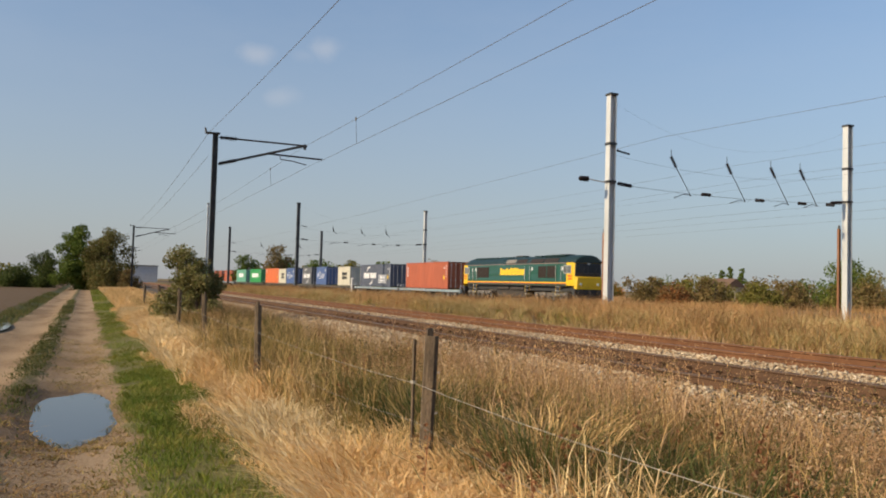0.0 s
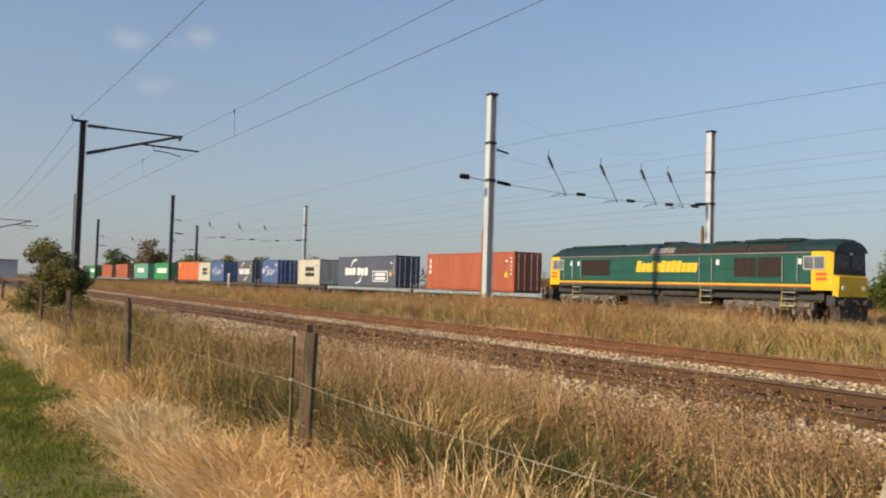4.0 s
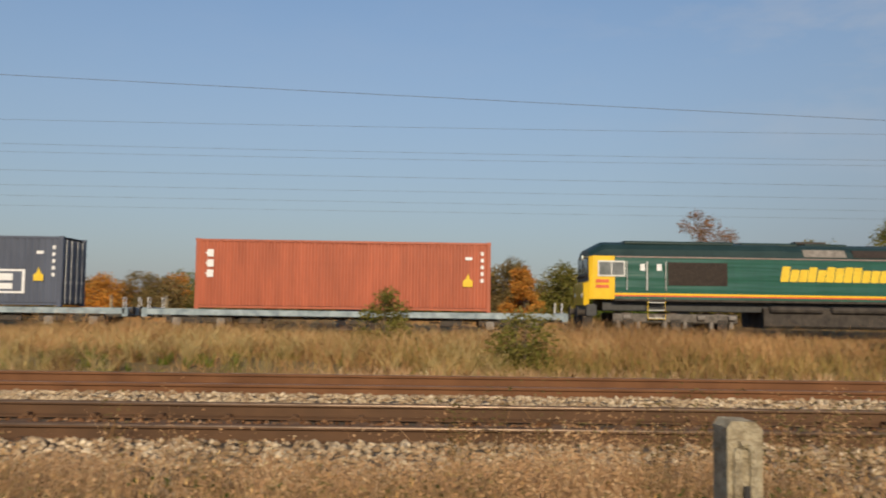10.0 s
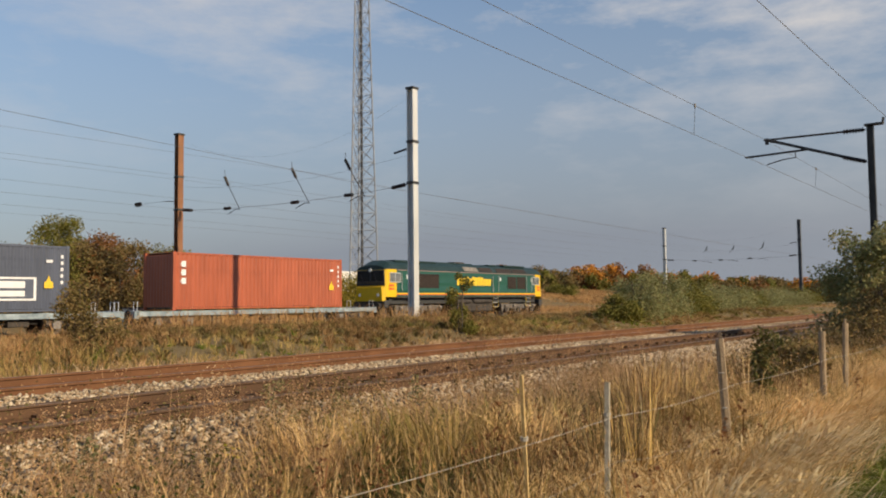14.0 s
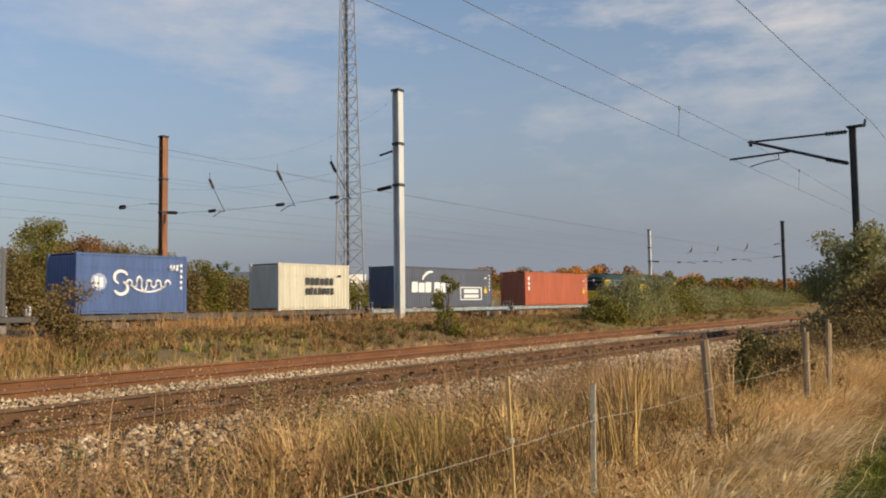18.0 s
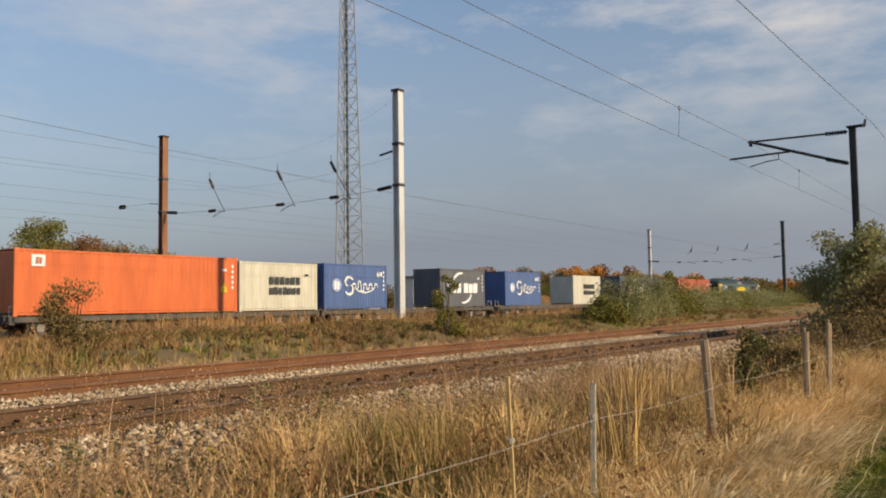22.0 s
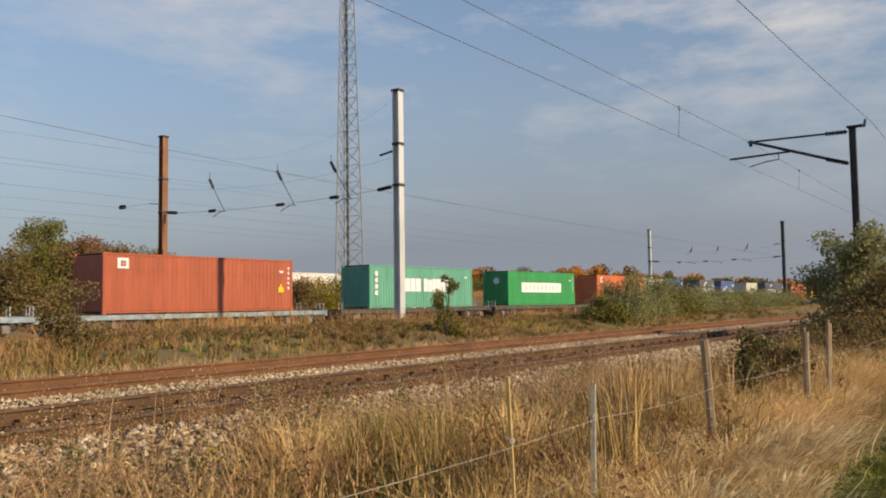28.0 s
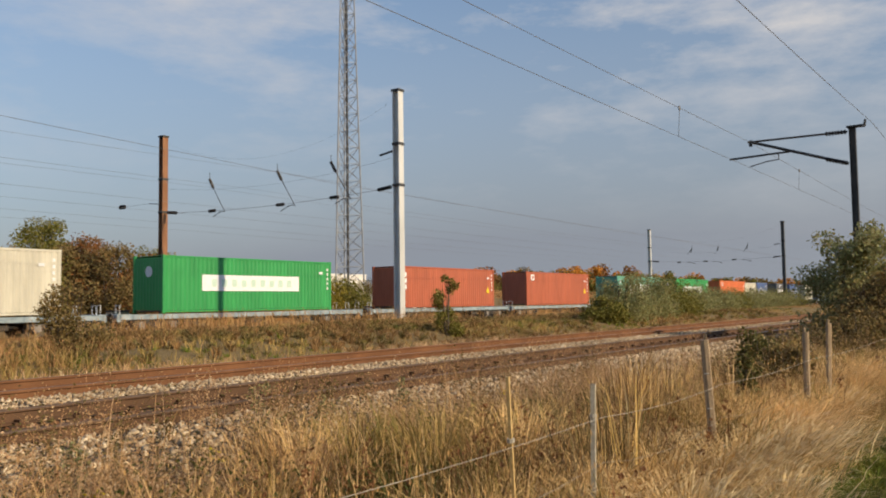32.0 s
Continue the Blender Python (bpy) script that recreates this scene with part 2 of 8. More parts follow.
# ---- mesh helpers ----
class Mesh:
    def __init__(self):
        self.v, self.f = [], []

    def add(self, v, f):
        k = len(self.v)
        self.v += v
        self.f += [tuple(i + k for i in q) for q in f]
        return self

    def box(self, x0, x1, y0, y1, z0, z1):
        return self.add([(x0, y0, z0), (x1, y0, z0), (x1, y1, z0), (x0, y1, z0), (x0, y0, z1), (x1, y0, z1), (x1, y1, z1), (x0, y1, z1)],
                        [(0, 3, 2, 1), (4, 5, 6, 7), (0, 1, 5, 4), (1, 2, 6, 5), (2, 3, 7, 6), (3, 0, 4, 7)])

    def prism(self, prof, a, b, axis="x"):
        """A closed profile swept along an axis; profile pairs are (y, z), (x, z) or (x, y)."""
        n = len(prof)
        put = {"x": lambda p, s: (s, p[0], p[1]), "y": lambda p, s: (p[0], s, p[1]), "z": lambda p, s: (p[0], p[1], s)}[axis]
        v = [put(p, a) for p in prof] + [put(p, b) for p in prof]
        return self.add(v, [(i, (i + 1) % n, n + (i + 1) % n, n + i) for i in range(n)] + [tuple(range(n))[::-1], tuple(range(n, 2 * n))])

    def cbox(self, x0, x1, y0, y1, z0, z1, c=0.02, axis="x"):
        """A box whose long edges are chamfered."""
        lim = {"x": (y0, y1, z0, z1, x0, x1), "y": (x0, x1, z0, z1, y0, y1), "z": (x0, x1, y0, y1, z0, z1)}[axis]
        a0, a1, b0, b1, s0, s1 = lim
        prof = [(a0 + c, b0), (a1 - c, b0), (a1, b0 + c), (a1, b1 - c), (a1 - c, b1), (a0 + c, b1), (a0, b1 - c), (a0, b0 + c)]
        return self.prism(prof, s0, s1, axis)

    def tube(self, p, q, r, n=8, r2=None):
        p, q = Vector(p), Vector(q)
        w = (q - p).normalized()
        u = w.orthogonal().normalized()
        s = w.cross(u)
        r2 = r if r2 is None else r2
        v = []
        for c, k in ((p, r), (q, r2)):
            v += [tuple(c + (u * math.cos(2 * math.pi * i / n) + s * math.sin(2 * math.pi * i / n)) * k) for i in range(n)]
        return self.add(v, [(i, (i + 1) % n, n + (i + 1) % n, n + i) for i in range(n)] + [tuple(range(n))[::-1], tuple(range(n, 2 * n))])

    def path(self, pts, r, n=5):
        """One unbroken round bar through the points."""
        ps = [Vector(p) for p in pts]
        v, k = [], len(ps)
        for i, p in enumerate(ps):
            w = (ps[min(i + 1, k - 1)] - ps[max(i - 1, 0)]).normalized()
            u = w.cross(Vector((0, 0, 1))) if abs(w.z) < 0.9 else w.cross(Vector((1, 0, 0)))
            u.normalize()
            s = w.cross(u)
            v += [tuple(p + (u * math.cos(2 * math.pi * j / n) + s * math.sin(2 * math.pi * j / n)) * r) for j in range(n)]
        f = [(i * n + j, i * n + (j + 1) % n, (i + 1) * n + (j + 1) % n, (i + 1) * n + j) for i in range(k - 1) for j in range(n)]
        return self.add(v, f + [tuple(range(n))[::-1], tuple(range((k - 1) * n, k * n))])

    def lathe(self, prof, axis, c, n=16):
        """prof: (distance along axis, radius) pairs round the axis through c."""
        v, f = [], []
        for s, r in prof:
            for i in range(n):
                a = 2 * math.pi * i / n
                k = (r * math.cos(a), r * math.sin(a))
                p = {"x": (s, *k), "y": (k[0], s, k[1]), "z": (*k, s)}[axis]
                v.append(tuple(p[j] + c[j] for j in range(3)))
        m = len(prof)
        for j in range(m - 1):
            f += [(j * n + i, j * n + (i + 1) % n, (j + 1) * n + (i + 1) % n, (j + 1) * n + i) for i in range(n)]
        f += [tuple(range(n))[::-1], tuple(range((m - 1) * n, m * n))]
        return self.add(v, f)

    def data(self, name, material, smooth=False):
        me = bpy.data.meshes.new(name)
        me.from_pydata(self.v, [], self.f)
        if material:
            me.materials.append(material)
        if smooth:
            me.shade_smooth()
        me.update()
        return me


def part(name, bm, material, parent=None, label="", at=None, smooth=False):
    """Links one mesh as ONE object under a thing or a part."""
    me = bm if isinstance(bm, bpy.types.Mesh) else bm.data(name, material, smooth)
    ob = new(name, me)
    if parent is not None:
        ob.parent = parent
    if at is not None:
        ob.matrix_basis = at
    return tagged(ob, label)


def thing(name, label, category, m=None, group="", kind=""):
    e = new(name)
    e.empty_display_size = 0.2
    if m is not None:
        e.matrix_basis = m
    return tagged(e, label, category, group, kind)


def soup(name, verts, faces, material, label, category="", kind="stuff", smooth=False):
    """Many small pieces as one mesh: numpy verts (n, k, 3) with k corners each, and the faces of one piece."""
    n, k = verts.shape[:2]
    me = bpy.data.meshes.new(name)
    fs = [np.asarray(faces_k, int) for faces_k in faces]
    loops = np.concatenate(fs)
    sizes = np.array([len(f) for f in fs])
    tot = len(loops)
    idx = (np.tile(loops, n) + np.repeat(np.arange(n) * k, tot)).astype(np.int32)
    starts = np.concatenate([[0], np.cumsum(sizes)[:-1]])
    ls = (np.tile(starts, n) + np.repeat(np.arange(n) * tot, len(fs))).astype(np.int32)
    me.vertices.add(n * k)
    me.vertices.foreach_set("co", verts.reshape(-1).astype(np.float32))
    me.loops.add(len(idx))
    me.loops.foreach_set("vertex_index", idx)
    me.polygons.add(len(ls))
    me.polygons.foreach_set("loop_start", ls)
    me.update(calc_edges=True)
    me.validate()
    me.materials.append(material)
    ob = new(name, me)
    return tagged(ob, label, category, kind=kind)


# ---- the ground ----
def _step(a, b, v):
    t = np.clip((v - a) / (b - a), 0, 1)
    return t * t * (3 - 2 * t)


def ground_z(x, y):
    """Height of the ground sheet: lane, verge, track bed, grassy bank, main lines, fields."""
    x, y = np.asarray(x, float), np.asarray(y, float)
    z = 0.04 * np.sin(x * 0.31) * np.cos(y * 0.9) * _step(0.5, 3, np.abs(y))
    z = z + 0.10 * _step(0.55, 2.2, y) + 0.12 * _step(3.4, 5.2, y)
    z = z + 0.30 * _step(12.9, 15.5, y) - 0.02 * _step(15, 18, y)
    z = z + 0.28 * _step(6, 15, x) * _step(13.8, 16.5, y) * (1 - _step(21.8, 23.6, y))
    z = z - 0.55 * _step(22.2, 24.2, y)
    z = z + 0.5 * _step(38.6, 41.5, y)
    rut = np.exp(-((y + 0.02) / 0.42) ** 2) + np.exp(-((y + 1.5) / 0.42) ** 2)
    z = z - 0.05 * rut + 0.05 * np.exp(-((y + 0.78) / 0.25) ** 2)
    z = z + 0.10 * _step(-2.3, -2.9, y)
    z = z - 0.085 * np.exp(-((x + 11.2 + 0.15 * np.sin(y * 9)) / 1.98) ** 4 - ((y + 0.25 + 0.03 * np.sin(x * 3.1) + 0.02 * np.sin(x * 7.3)) / 0.76) ** 4)
    z = z + 2.4 * _step(70, 95, x) * _step(40, 60, y) * (1 - _step(120, 160, x)) * (1 - _step(75, 120, y))
    return z


def axis_points(stops):
    out = []
    for a, b, n in stops:
        out += list(np.linspace(a, b, n, endpoint=False))
    return np.array(out + [stops[-1][1]])


def ground_material():
    m, n, l, b = _tree("ground")
    tc = n.new("ShaderNodeTexCoord")
    sx = n.new("ShaderNodeSeparateXYZ")
    l.new(tc.outputs["Object"], sx.inputs[0])
    n0 = n.new("ShaderNodeTexNoise")
    n0.inputs["Scale"].default_value, n0.inputs["Detail"].default_value = 1.3, 8
    l.new(tc.outputs["Object"], n0.inputs["Vector"])
    nf = n.new("ShaderNodeTexNoise")
    nf.inputs["Scale"].default_value, nf.inputs["Detail"].default_value, nf.inputs["Roughness"].default_value = 22, 8, 0.7
    l.new(tc.outputs["Object"], nf.inputs["Vector"])
    wob = n.new("ShaderNodeMath")
    wob.operation, wob.inputs[1].default_value = "MULTIPLY_ADD", 0.75
    l.new(n0.outputs["Fac"], wob.inputs[0])
    l.new(sx.outputs["Y"], wob.inputs[2])
    sh = n.new("ShaderNodeMath")
    sh.operation, sh.inputs[1].default_value = "SUBTRACT", 0.375
    l.new(wob.outputs[0], sh.inputs[0])

    def ramp(c1, c2, src):
        r = n.new("ShaderNodeValToRGB")
        r.color_ramp.elements[0].position, r.color_ramp.elements[1].position = 0.35, 0.65
        r.color_ramp.elements[0].color, r.color_ramp.elements[1].color = (*c1, 1), (*c2, 1)
        l.new(src.outputs["Fac"], r.inputs["Fac"])
        return r.outputs["Color"]

    def band(a, b2):
        k = n.new("ShaderNodeMapRange")
        k.interpolation_type = "SMOOTHSTEP"
        k.inputs["From Min"].default_value, k.inputs["From Max"].default_value = a, b2
        l.new(sh.outputs[0], k.inputs["Value"])
        return k.outputs["Result"]

    def mix(a, b2, f):
        k = n.new("ShaderNodeMix")
        k.data_type = "RGBA"
        l.new(a, k.inputs["A"])
        l.new(b2, k.inputs["B"])
        l.new(f, k.inputs["Factor"])
        return k.outputs["Result"]

    nw_ = n.new("ShaderNodeTexNoise")
    nw_.inputs["Scale"].default_value, nw_.inputs["Detail"].default_value = 0.55, 5
    mw_ = n.new("ShaderNodeMapping")
    mw_.inputs["Scale"].default_value = (0.55, 1.6, 1.0)
    l.new(tc.outputs["Object"], mw_.inputs["Vector"])
    l.new(mw_.outputs["Vector"], nw_.inputs["Vector"])
    kw_ = n.new("ShaderNodeMapRange")
    kw_.inputs["From Min"].default_value, kw_.inputs["From Max"].default_value = 0.38, 0.58
    l.new(nw_.outputs["Fac"], kw_.inputs["Value"])
    wide = kw_.outputs["Result"]
    plough = ramp((0.105, 0.068, 0.038), (0.175, 0.118, 0.068), nf)
    edge = ramp((0.05, 0.06, 0.02), (0.11, 0.10, 0.04), nf)
    dirt = mix(ramp((0.19, 0.118, 0.062), (0.32, 0.212, 0.118), nf), ramp((0.31, 0.205, 0.115), (0.46, 0.325, 0.195), nf), wide)
    turf = ramp((0.12, 0.115, 0.035), (0.25, 0.21, 0.085), nf)
    # straw and cinder ground are darkened: shade between the blades put into the colour
    straw = ramp((0.085, 0.062, 0.028), (0.20, 0.14, 0.065), nf)
    crown_turf = ramp((0.085, 0.085, 0.03), (0.22, 0.17, 0.09), nf)
    cinder = ramp((0.05, 0.038, 0.027), (0.14, 0.105, 0.075), nf)
    bank = ramp((0.14, 0.105, 0.05), (0.25, 0.18, 0.09), nf)
    c = mix(plough, edge, band(-3.0, -2.75))
    c = mix(c, dirt, band(-2.25, -2.0))
    c = mix(c, crown_turf, band(-1.0, -0.8))
    c = mix(c, dirt, band(-0.68, -0.55))
    c = mix(c, turf, band(0.45, 0.6))
    c = mix(c, straw, band(1.5, 1.9))
    c = mix(c, cinder, band(4.2, 4.8))
    c = mix(c, bank, band(13.2, 14.2))
    c = mix(c, cinder, band(23.0, 24.0))
    c = mix(c, bank, band(39.5, 41.0))
    wet = ramp((0.12, 0.078, 0.045), (0.19, 0.13, 0.08), nf)
    off = n.new("ShaderNodeMapping")
    off.inputs["Location"].default_value, off.inputs["Scale"].default_value = (11.3 / 2.9, 0.42 / 0.85, 0), (1 / 2.9, 1 / 0.85, 0)
    l.new(tc.outputs["Object"], off.inputs["Vector"])
    ln = n.new("ShaderNodeVectorMath")
    ln.operation = "LENGTH"
    l.new(off.outputs["Vector"], ln.inputs[0])
    la = n.new("ShaderNodeMath")
    la.operation, la.inputs[1].default_value = "MULTIPLY_ADD", 0.5
    l.new(n0.outputs["Fac"], la.inputs[0])
    l.new(ln.outputs["Value"], la.inputs[2])
    wm = n.new("ShaderNodeMapRange")
    wm.inputs["From Min"].default_value, wm.inputs["From Max"].default_value = 1.35, 1.0
    l.new(la.outputs[0], wm.inputs["Value"])
    c = mix(c, wet, wm.outputs["Result"])
    l.new(c, b.inputs["Base Color"])
    b.inputs["Roughness"].default_value = 0.95
    b.inputs["Specular IOR Level"].default_value = 0.2
    bp = n.new("ShaderNodeBump")
    bp.inputs["Strength"].default_value, bp.inputs["Distance"].default_value = 0.7, 0.05
    l.new(nf.outputs["Fac"], bp.inputs["Height"])
    l.new(bp.outputs["Normal"], b.inputs["Normal"])
    return m


gx = axis_points([(-2500, -300, 12), (-300, -60, 60), (-60, -14, 115), (-14, -7.5, 65), (-7.5, 60, 170), (60, 300, 60), (300, 2500, 12)])
gy = axis_points([(-2500, -40, 16), (-40, -4, 30), (-4, -1.0, 20), (-1.0, 0.8, 40), (0.8, 5.5, 32), (5.5, 26, 70), (26, 60, 40), (60, 300, 30), (300, 2500, 12)])
GX, GY = np.meshgrid(gx, gy)
GZ = ground_z(GX, GY)
_nx, _ny = len(gx), len(gy)
_v = np.stack([GX, GY, GZ], -1).reshape(-1, 3)
_i = np.arange(_nx * _ny).reshape(_ny, _nx)
_q = np.stack([_i[:-1, :-1], _i[:-1, 1:], _i[1:, 1:], _i[1:, :-1]], -1).reshape(-1, 4)
_me = bpy.data.meshes.new("ground")
_me.from_pydata(_v.tolist(), [], _q.tolist())
_me.materials.append(ground_material())
_me.shade_smooth()
tagged(new("ground", _me), "farm lane, verges, grassy bank and brown ploughed field", "ground", kind="structure")

# ---- track bed and rails ----
RAIL_Z = 0.60
TRACKS = (7.0, 10.4)                       # near rail of each of the two near tracks
MAIN = (26.1, 29.5, 32.9, 36.3)            # centres of the four main lines


def main_z(x):
    return 0.31 + 0.0 * x


bed = Mesh().prism([(4.9, 0.12), (5.9, 0.44), (6.86, 0.47), (7.0, 0.42), (8.62, 0.42), (8.85, 0.50), (10.05, 0.51), (10.3, 0.42), (12.9, 0.41), (13.9, 0.12), (13.9, -0.3), (4.9, -0.3)], -420, 420)
# bed colour kept dark to paint the shaded gaps between the loose stones
part("ballast_bed", bed, mat("ballast bed", (0.045, 0.033, 0.023), (0.13, 0.098, 0.066), 30, 0.95, 0, 1.0, 45))
tagged(bpy.data.objects["ballast_bed"], "ballast bed under the near tracks, darkened for shade between the stones", "ballast", kind="structure")
mb = Mesh()
mb.add([(x, y, main_z(x) - 0.19 if y not in (23.9, 38.8) else main_z(x) - 0.6) for x in (-260, 260) for y in (23.9, 24.7, 38.0, 38.8)],
       [(0, 4, 5, 1), (1, 5, 6, 2), (2, 6, 7, 3)])
part("main_line_bed", mb, bpy.data.materials["ballast bed"])
tagged(bpy.data.objects["main_line_bed"], "stone ballast bed of the four main lines", "ballast", kind="structure")


def rail_profile(s=1):
    return [(-0.070, 0), (0.070, 0), (0.070, 0.012), (0.012, 0.032), (0.010, 0.115), (0.035, 0.124), (0.035, 0.140), (0.033, 0.149), (0.026, 0.156), (0.014, 0.159),
            (-0.014, 0.159), (-0.026, 0.156), (-0.033, 0.149), (-0.035, 0.140), (-0.035, 0.124), (-0.010, 0.115), (-0.012, 0.032), (-0.070, 0.012)]


def rail_mesh(length, side):
    """One length of flat-bottomed rail: rusted sides, worn bright head."""
    me = Mesh().prism(rail_profile(), 0, length).data("rail", side)
    me.materials.append(RAIL_POLISHED if side is RAIL_DARK else RAIL_TOP)
    for k in (11, 12) if side is RAIL_DARK else (8, 9, 10):
        me.polygons[k].material_index = 1
    return me


RAIL_SHARED = {}
for k, y0 in enumerate(TRACKS):
    tr = thing("railway_track", "rusty %s with two steel rails on stone ballast" % ("near track" if k == 0 else "second track"), "railway track", kind="structure")
    for j in range(2):
        side = RAIL_DARK if k == 0 else RAIL_RUST
        me = RAIL_SHARED.setdefault(side.name, rail_mesh(36.0, side))
        for i in range(-6, 6):
            part("rail", me, None, tr, at=pose(i * 36.0 + 9.0, y0 + 1.505 * j, RAIL_Z - 0.159))
    slp = Mesh().cbox(-0.13, 0.13, -0.55, 2.05, -0.16, 0.0, 0.02, "y").data("sleeper", SLEEPER)
    for i in range(-96, 97):
        part("sleeper", slp, None, tr, at=pose(i * 0.65 + random.uniform(-0.02, 0.02), y0, RAIL_Z - 0.165))
    clip = Mesh().box(-0.06, 0.06, -0.115, -0.045, 0, 0.03).box(-0.025, 0.025, -0.135, -0.03, 0.02, 0.055).data("rail_clip", RAIL_DARK)
    if k == 0:
        for i in range(-46, 60):
            for j in range(2):
                part("rail_clip", clip, None, tr, at=pose(i * 0.65, y0 + 1.505 * j, RAIL_Z - 0.163))
rail_main = Mesh().prism(rail_profile(), 0, 60.0).data("rail", RAIL_RUST)
rail_main.materials.append(RAIL_TOP)
rail_main.polygons[9].material_index = 1
for y0 in MAIN:
    tr = thing("main_line_track", "main line track half hidden behind the grassy bank", "railway track", kind="structure")
    for i in range(-4, 4):
        for j in (-0.75, 0.75):
            x0 = i * 60.0
            part("rail", rail_main, None, tr, at=pose(x0, y0 + j + (0.007 * x0 if y0 > 36 else 0), main_z(x0) - 0.159, 0, 0, 0.4 if y0 > 36 else 0))
    sl2 = Mesh()
    for i in range(-200, 200):
        sl2.box(i * 0.65 - 0.13, i * 0.65 + 0.13, y0 - 1.25, y0 + 1.25, main_z(i * 0.65) - 0.3, main_z(i * 0.65) - 0.165)
    part("sleepers", sl2, SLEEPER, tr)

# loose stones on the shoulders and between the rails
STONE_F = [(0, 1, 2), (0, 2, 3), (0, 3, 4), (0, 4, 1), (5, 2, 1), (5, 3, 2), (5, 4, 3), (5, 1, 4)]


def stones(name, n, xr, yfun, zfun, size, seed, label, material=None):
    rg = np.random.default_rng(seed)
    x = rg.uniform(*xr, n)
    x = np.where(rg.random(n) < 0.55, x * 0.33, x)
    y = yfun(rg, n)
    s = rg.uniform(*size, n)
    base = np.array([(0, 0, 1), (1, 0, 0), (0, 1, 0), (-1, 0, 0), (0, -1, 0), (0, 0, -1)], float)
    v = base[None] * s[:, None, None] * rg.uniform(0.55, 1.25, (n, 6, 3))
    v = v + rg.normal(0, 0.25, (n, 6, 3)) * s[:, None, None]
    a = rg.uniform(0, 6.28, n)
    ca, sa = np.cos(a)[:, None], np.sin(a)[:, None]
    v = np.stack([v[..., 0] * ca - v[..., 1] * sa, v[..., 0] * sa + v[..., 1] * ca, v[..., 2] * 0.75], -1)
    v += np.stack([x, y, zfun(x, y) + s * 0.25], -1)[:, None, :]
    return soup(name, v, STONE_F, material or BALLAST, label, "gravel")


def bed_z(x, y):
    return np.interp(y, [4.9, 5.9, 6.86, 7.0, 8.62, 8.85, 10.05, 10.3, 12.9, 13.9], [0.12, 0.44, 0.47, 0.42, 0.42, 0.50, 0.51, 0.42, 0.41, 0.12])


stones("ballast_stones", 50000, (-75, 75), lambda r, n: r.uniform(4.5, 6.92, n), bed_z, (0.016, 0.052), 3, "angular pale ballast stones on the track shoulder")
stones("ballast_stones", 34000, (-75, 75), lambda r, n: r.uniform(8.6, 10.3, n), bed_z, (0.018, 0.042), 4, "angular pale ballast stones between the tracks")
stones("ballast_stones", 14000, (-75, 75), lambda r, n: r.uniform(12.1, 13.9, n), bed_z, (0.022, 0.05), 5, "angular pale ballast stones below the bank")
stones("ballast_stones", 12000, (-60, 60), lambda r, n: r.uniform(7.15, 8.4, n), bed_z, (0.02, 0.042), 6, "dark rust-stained ballast stones between the rails", RUST_STONE)
stones("ballast_stones", 12000, (-60, 60), lambda r, n: r.uniform(10.45, 12.1, n), bed_z, (0.02, 0.045), 7, "orange rust-stained ballast stones between the rails", ORANGE_STONE)


# ---- overhead line: masts, cantilevers, headspans, wires ----
def insulator(bm, p, q, r=0.085, n=7):
    """A ribbed insulator from p to q."""
    p, q = Vector(p), Vector(q)
    for i in range(n):
        a, b = p.lerp(q, (i + 0.1) / n), p.lerp(q, (i + 0.65) / n)
        bm.tube(a, b, r, 8, r * 0.75)
    return bm.tube(p, q, r * 0.4, 6)


def i_beam(w, d, t):
    """H-section in plan, (x, y) pairs."""
    return [(-w, -d), (w, -d), (w, -d + t), (t / 2, -d + t), (t / 2, d - t), (w, d - t), (w, d), (-w, d), (-w, d - t), (-t / 2, d - t), (-t / 2, -d + t), (-w, -d + t)]


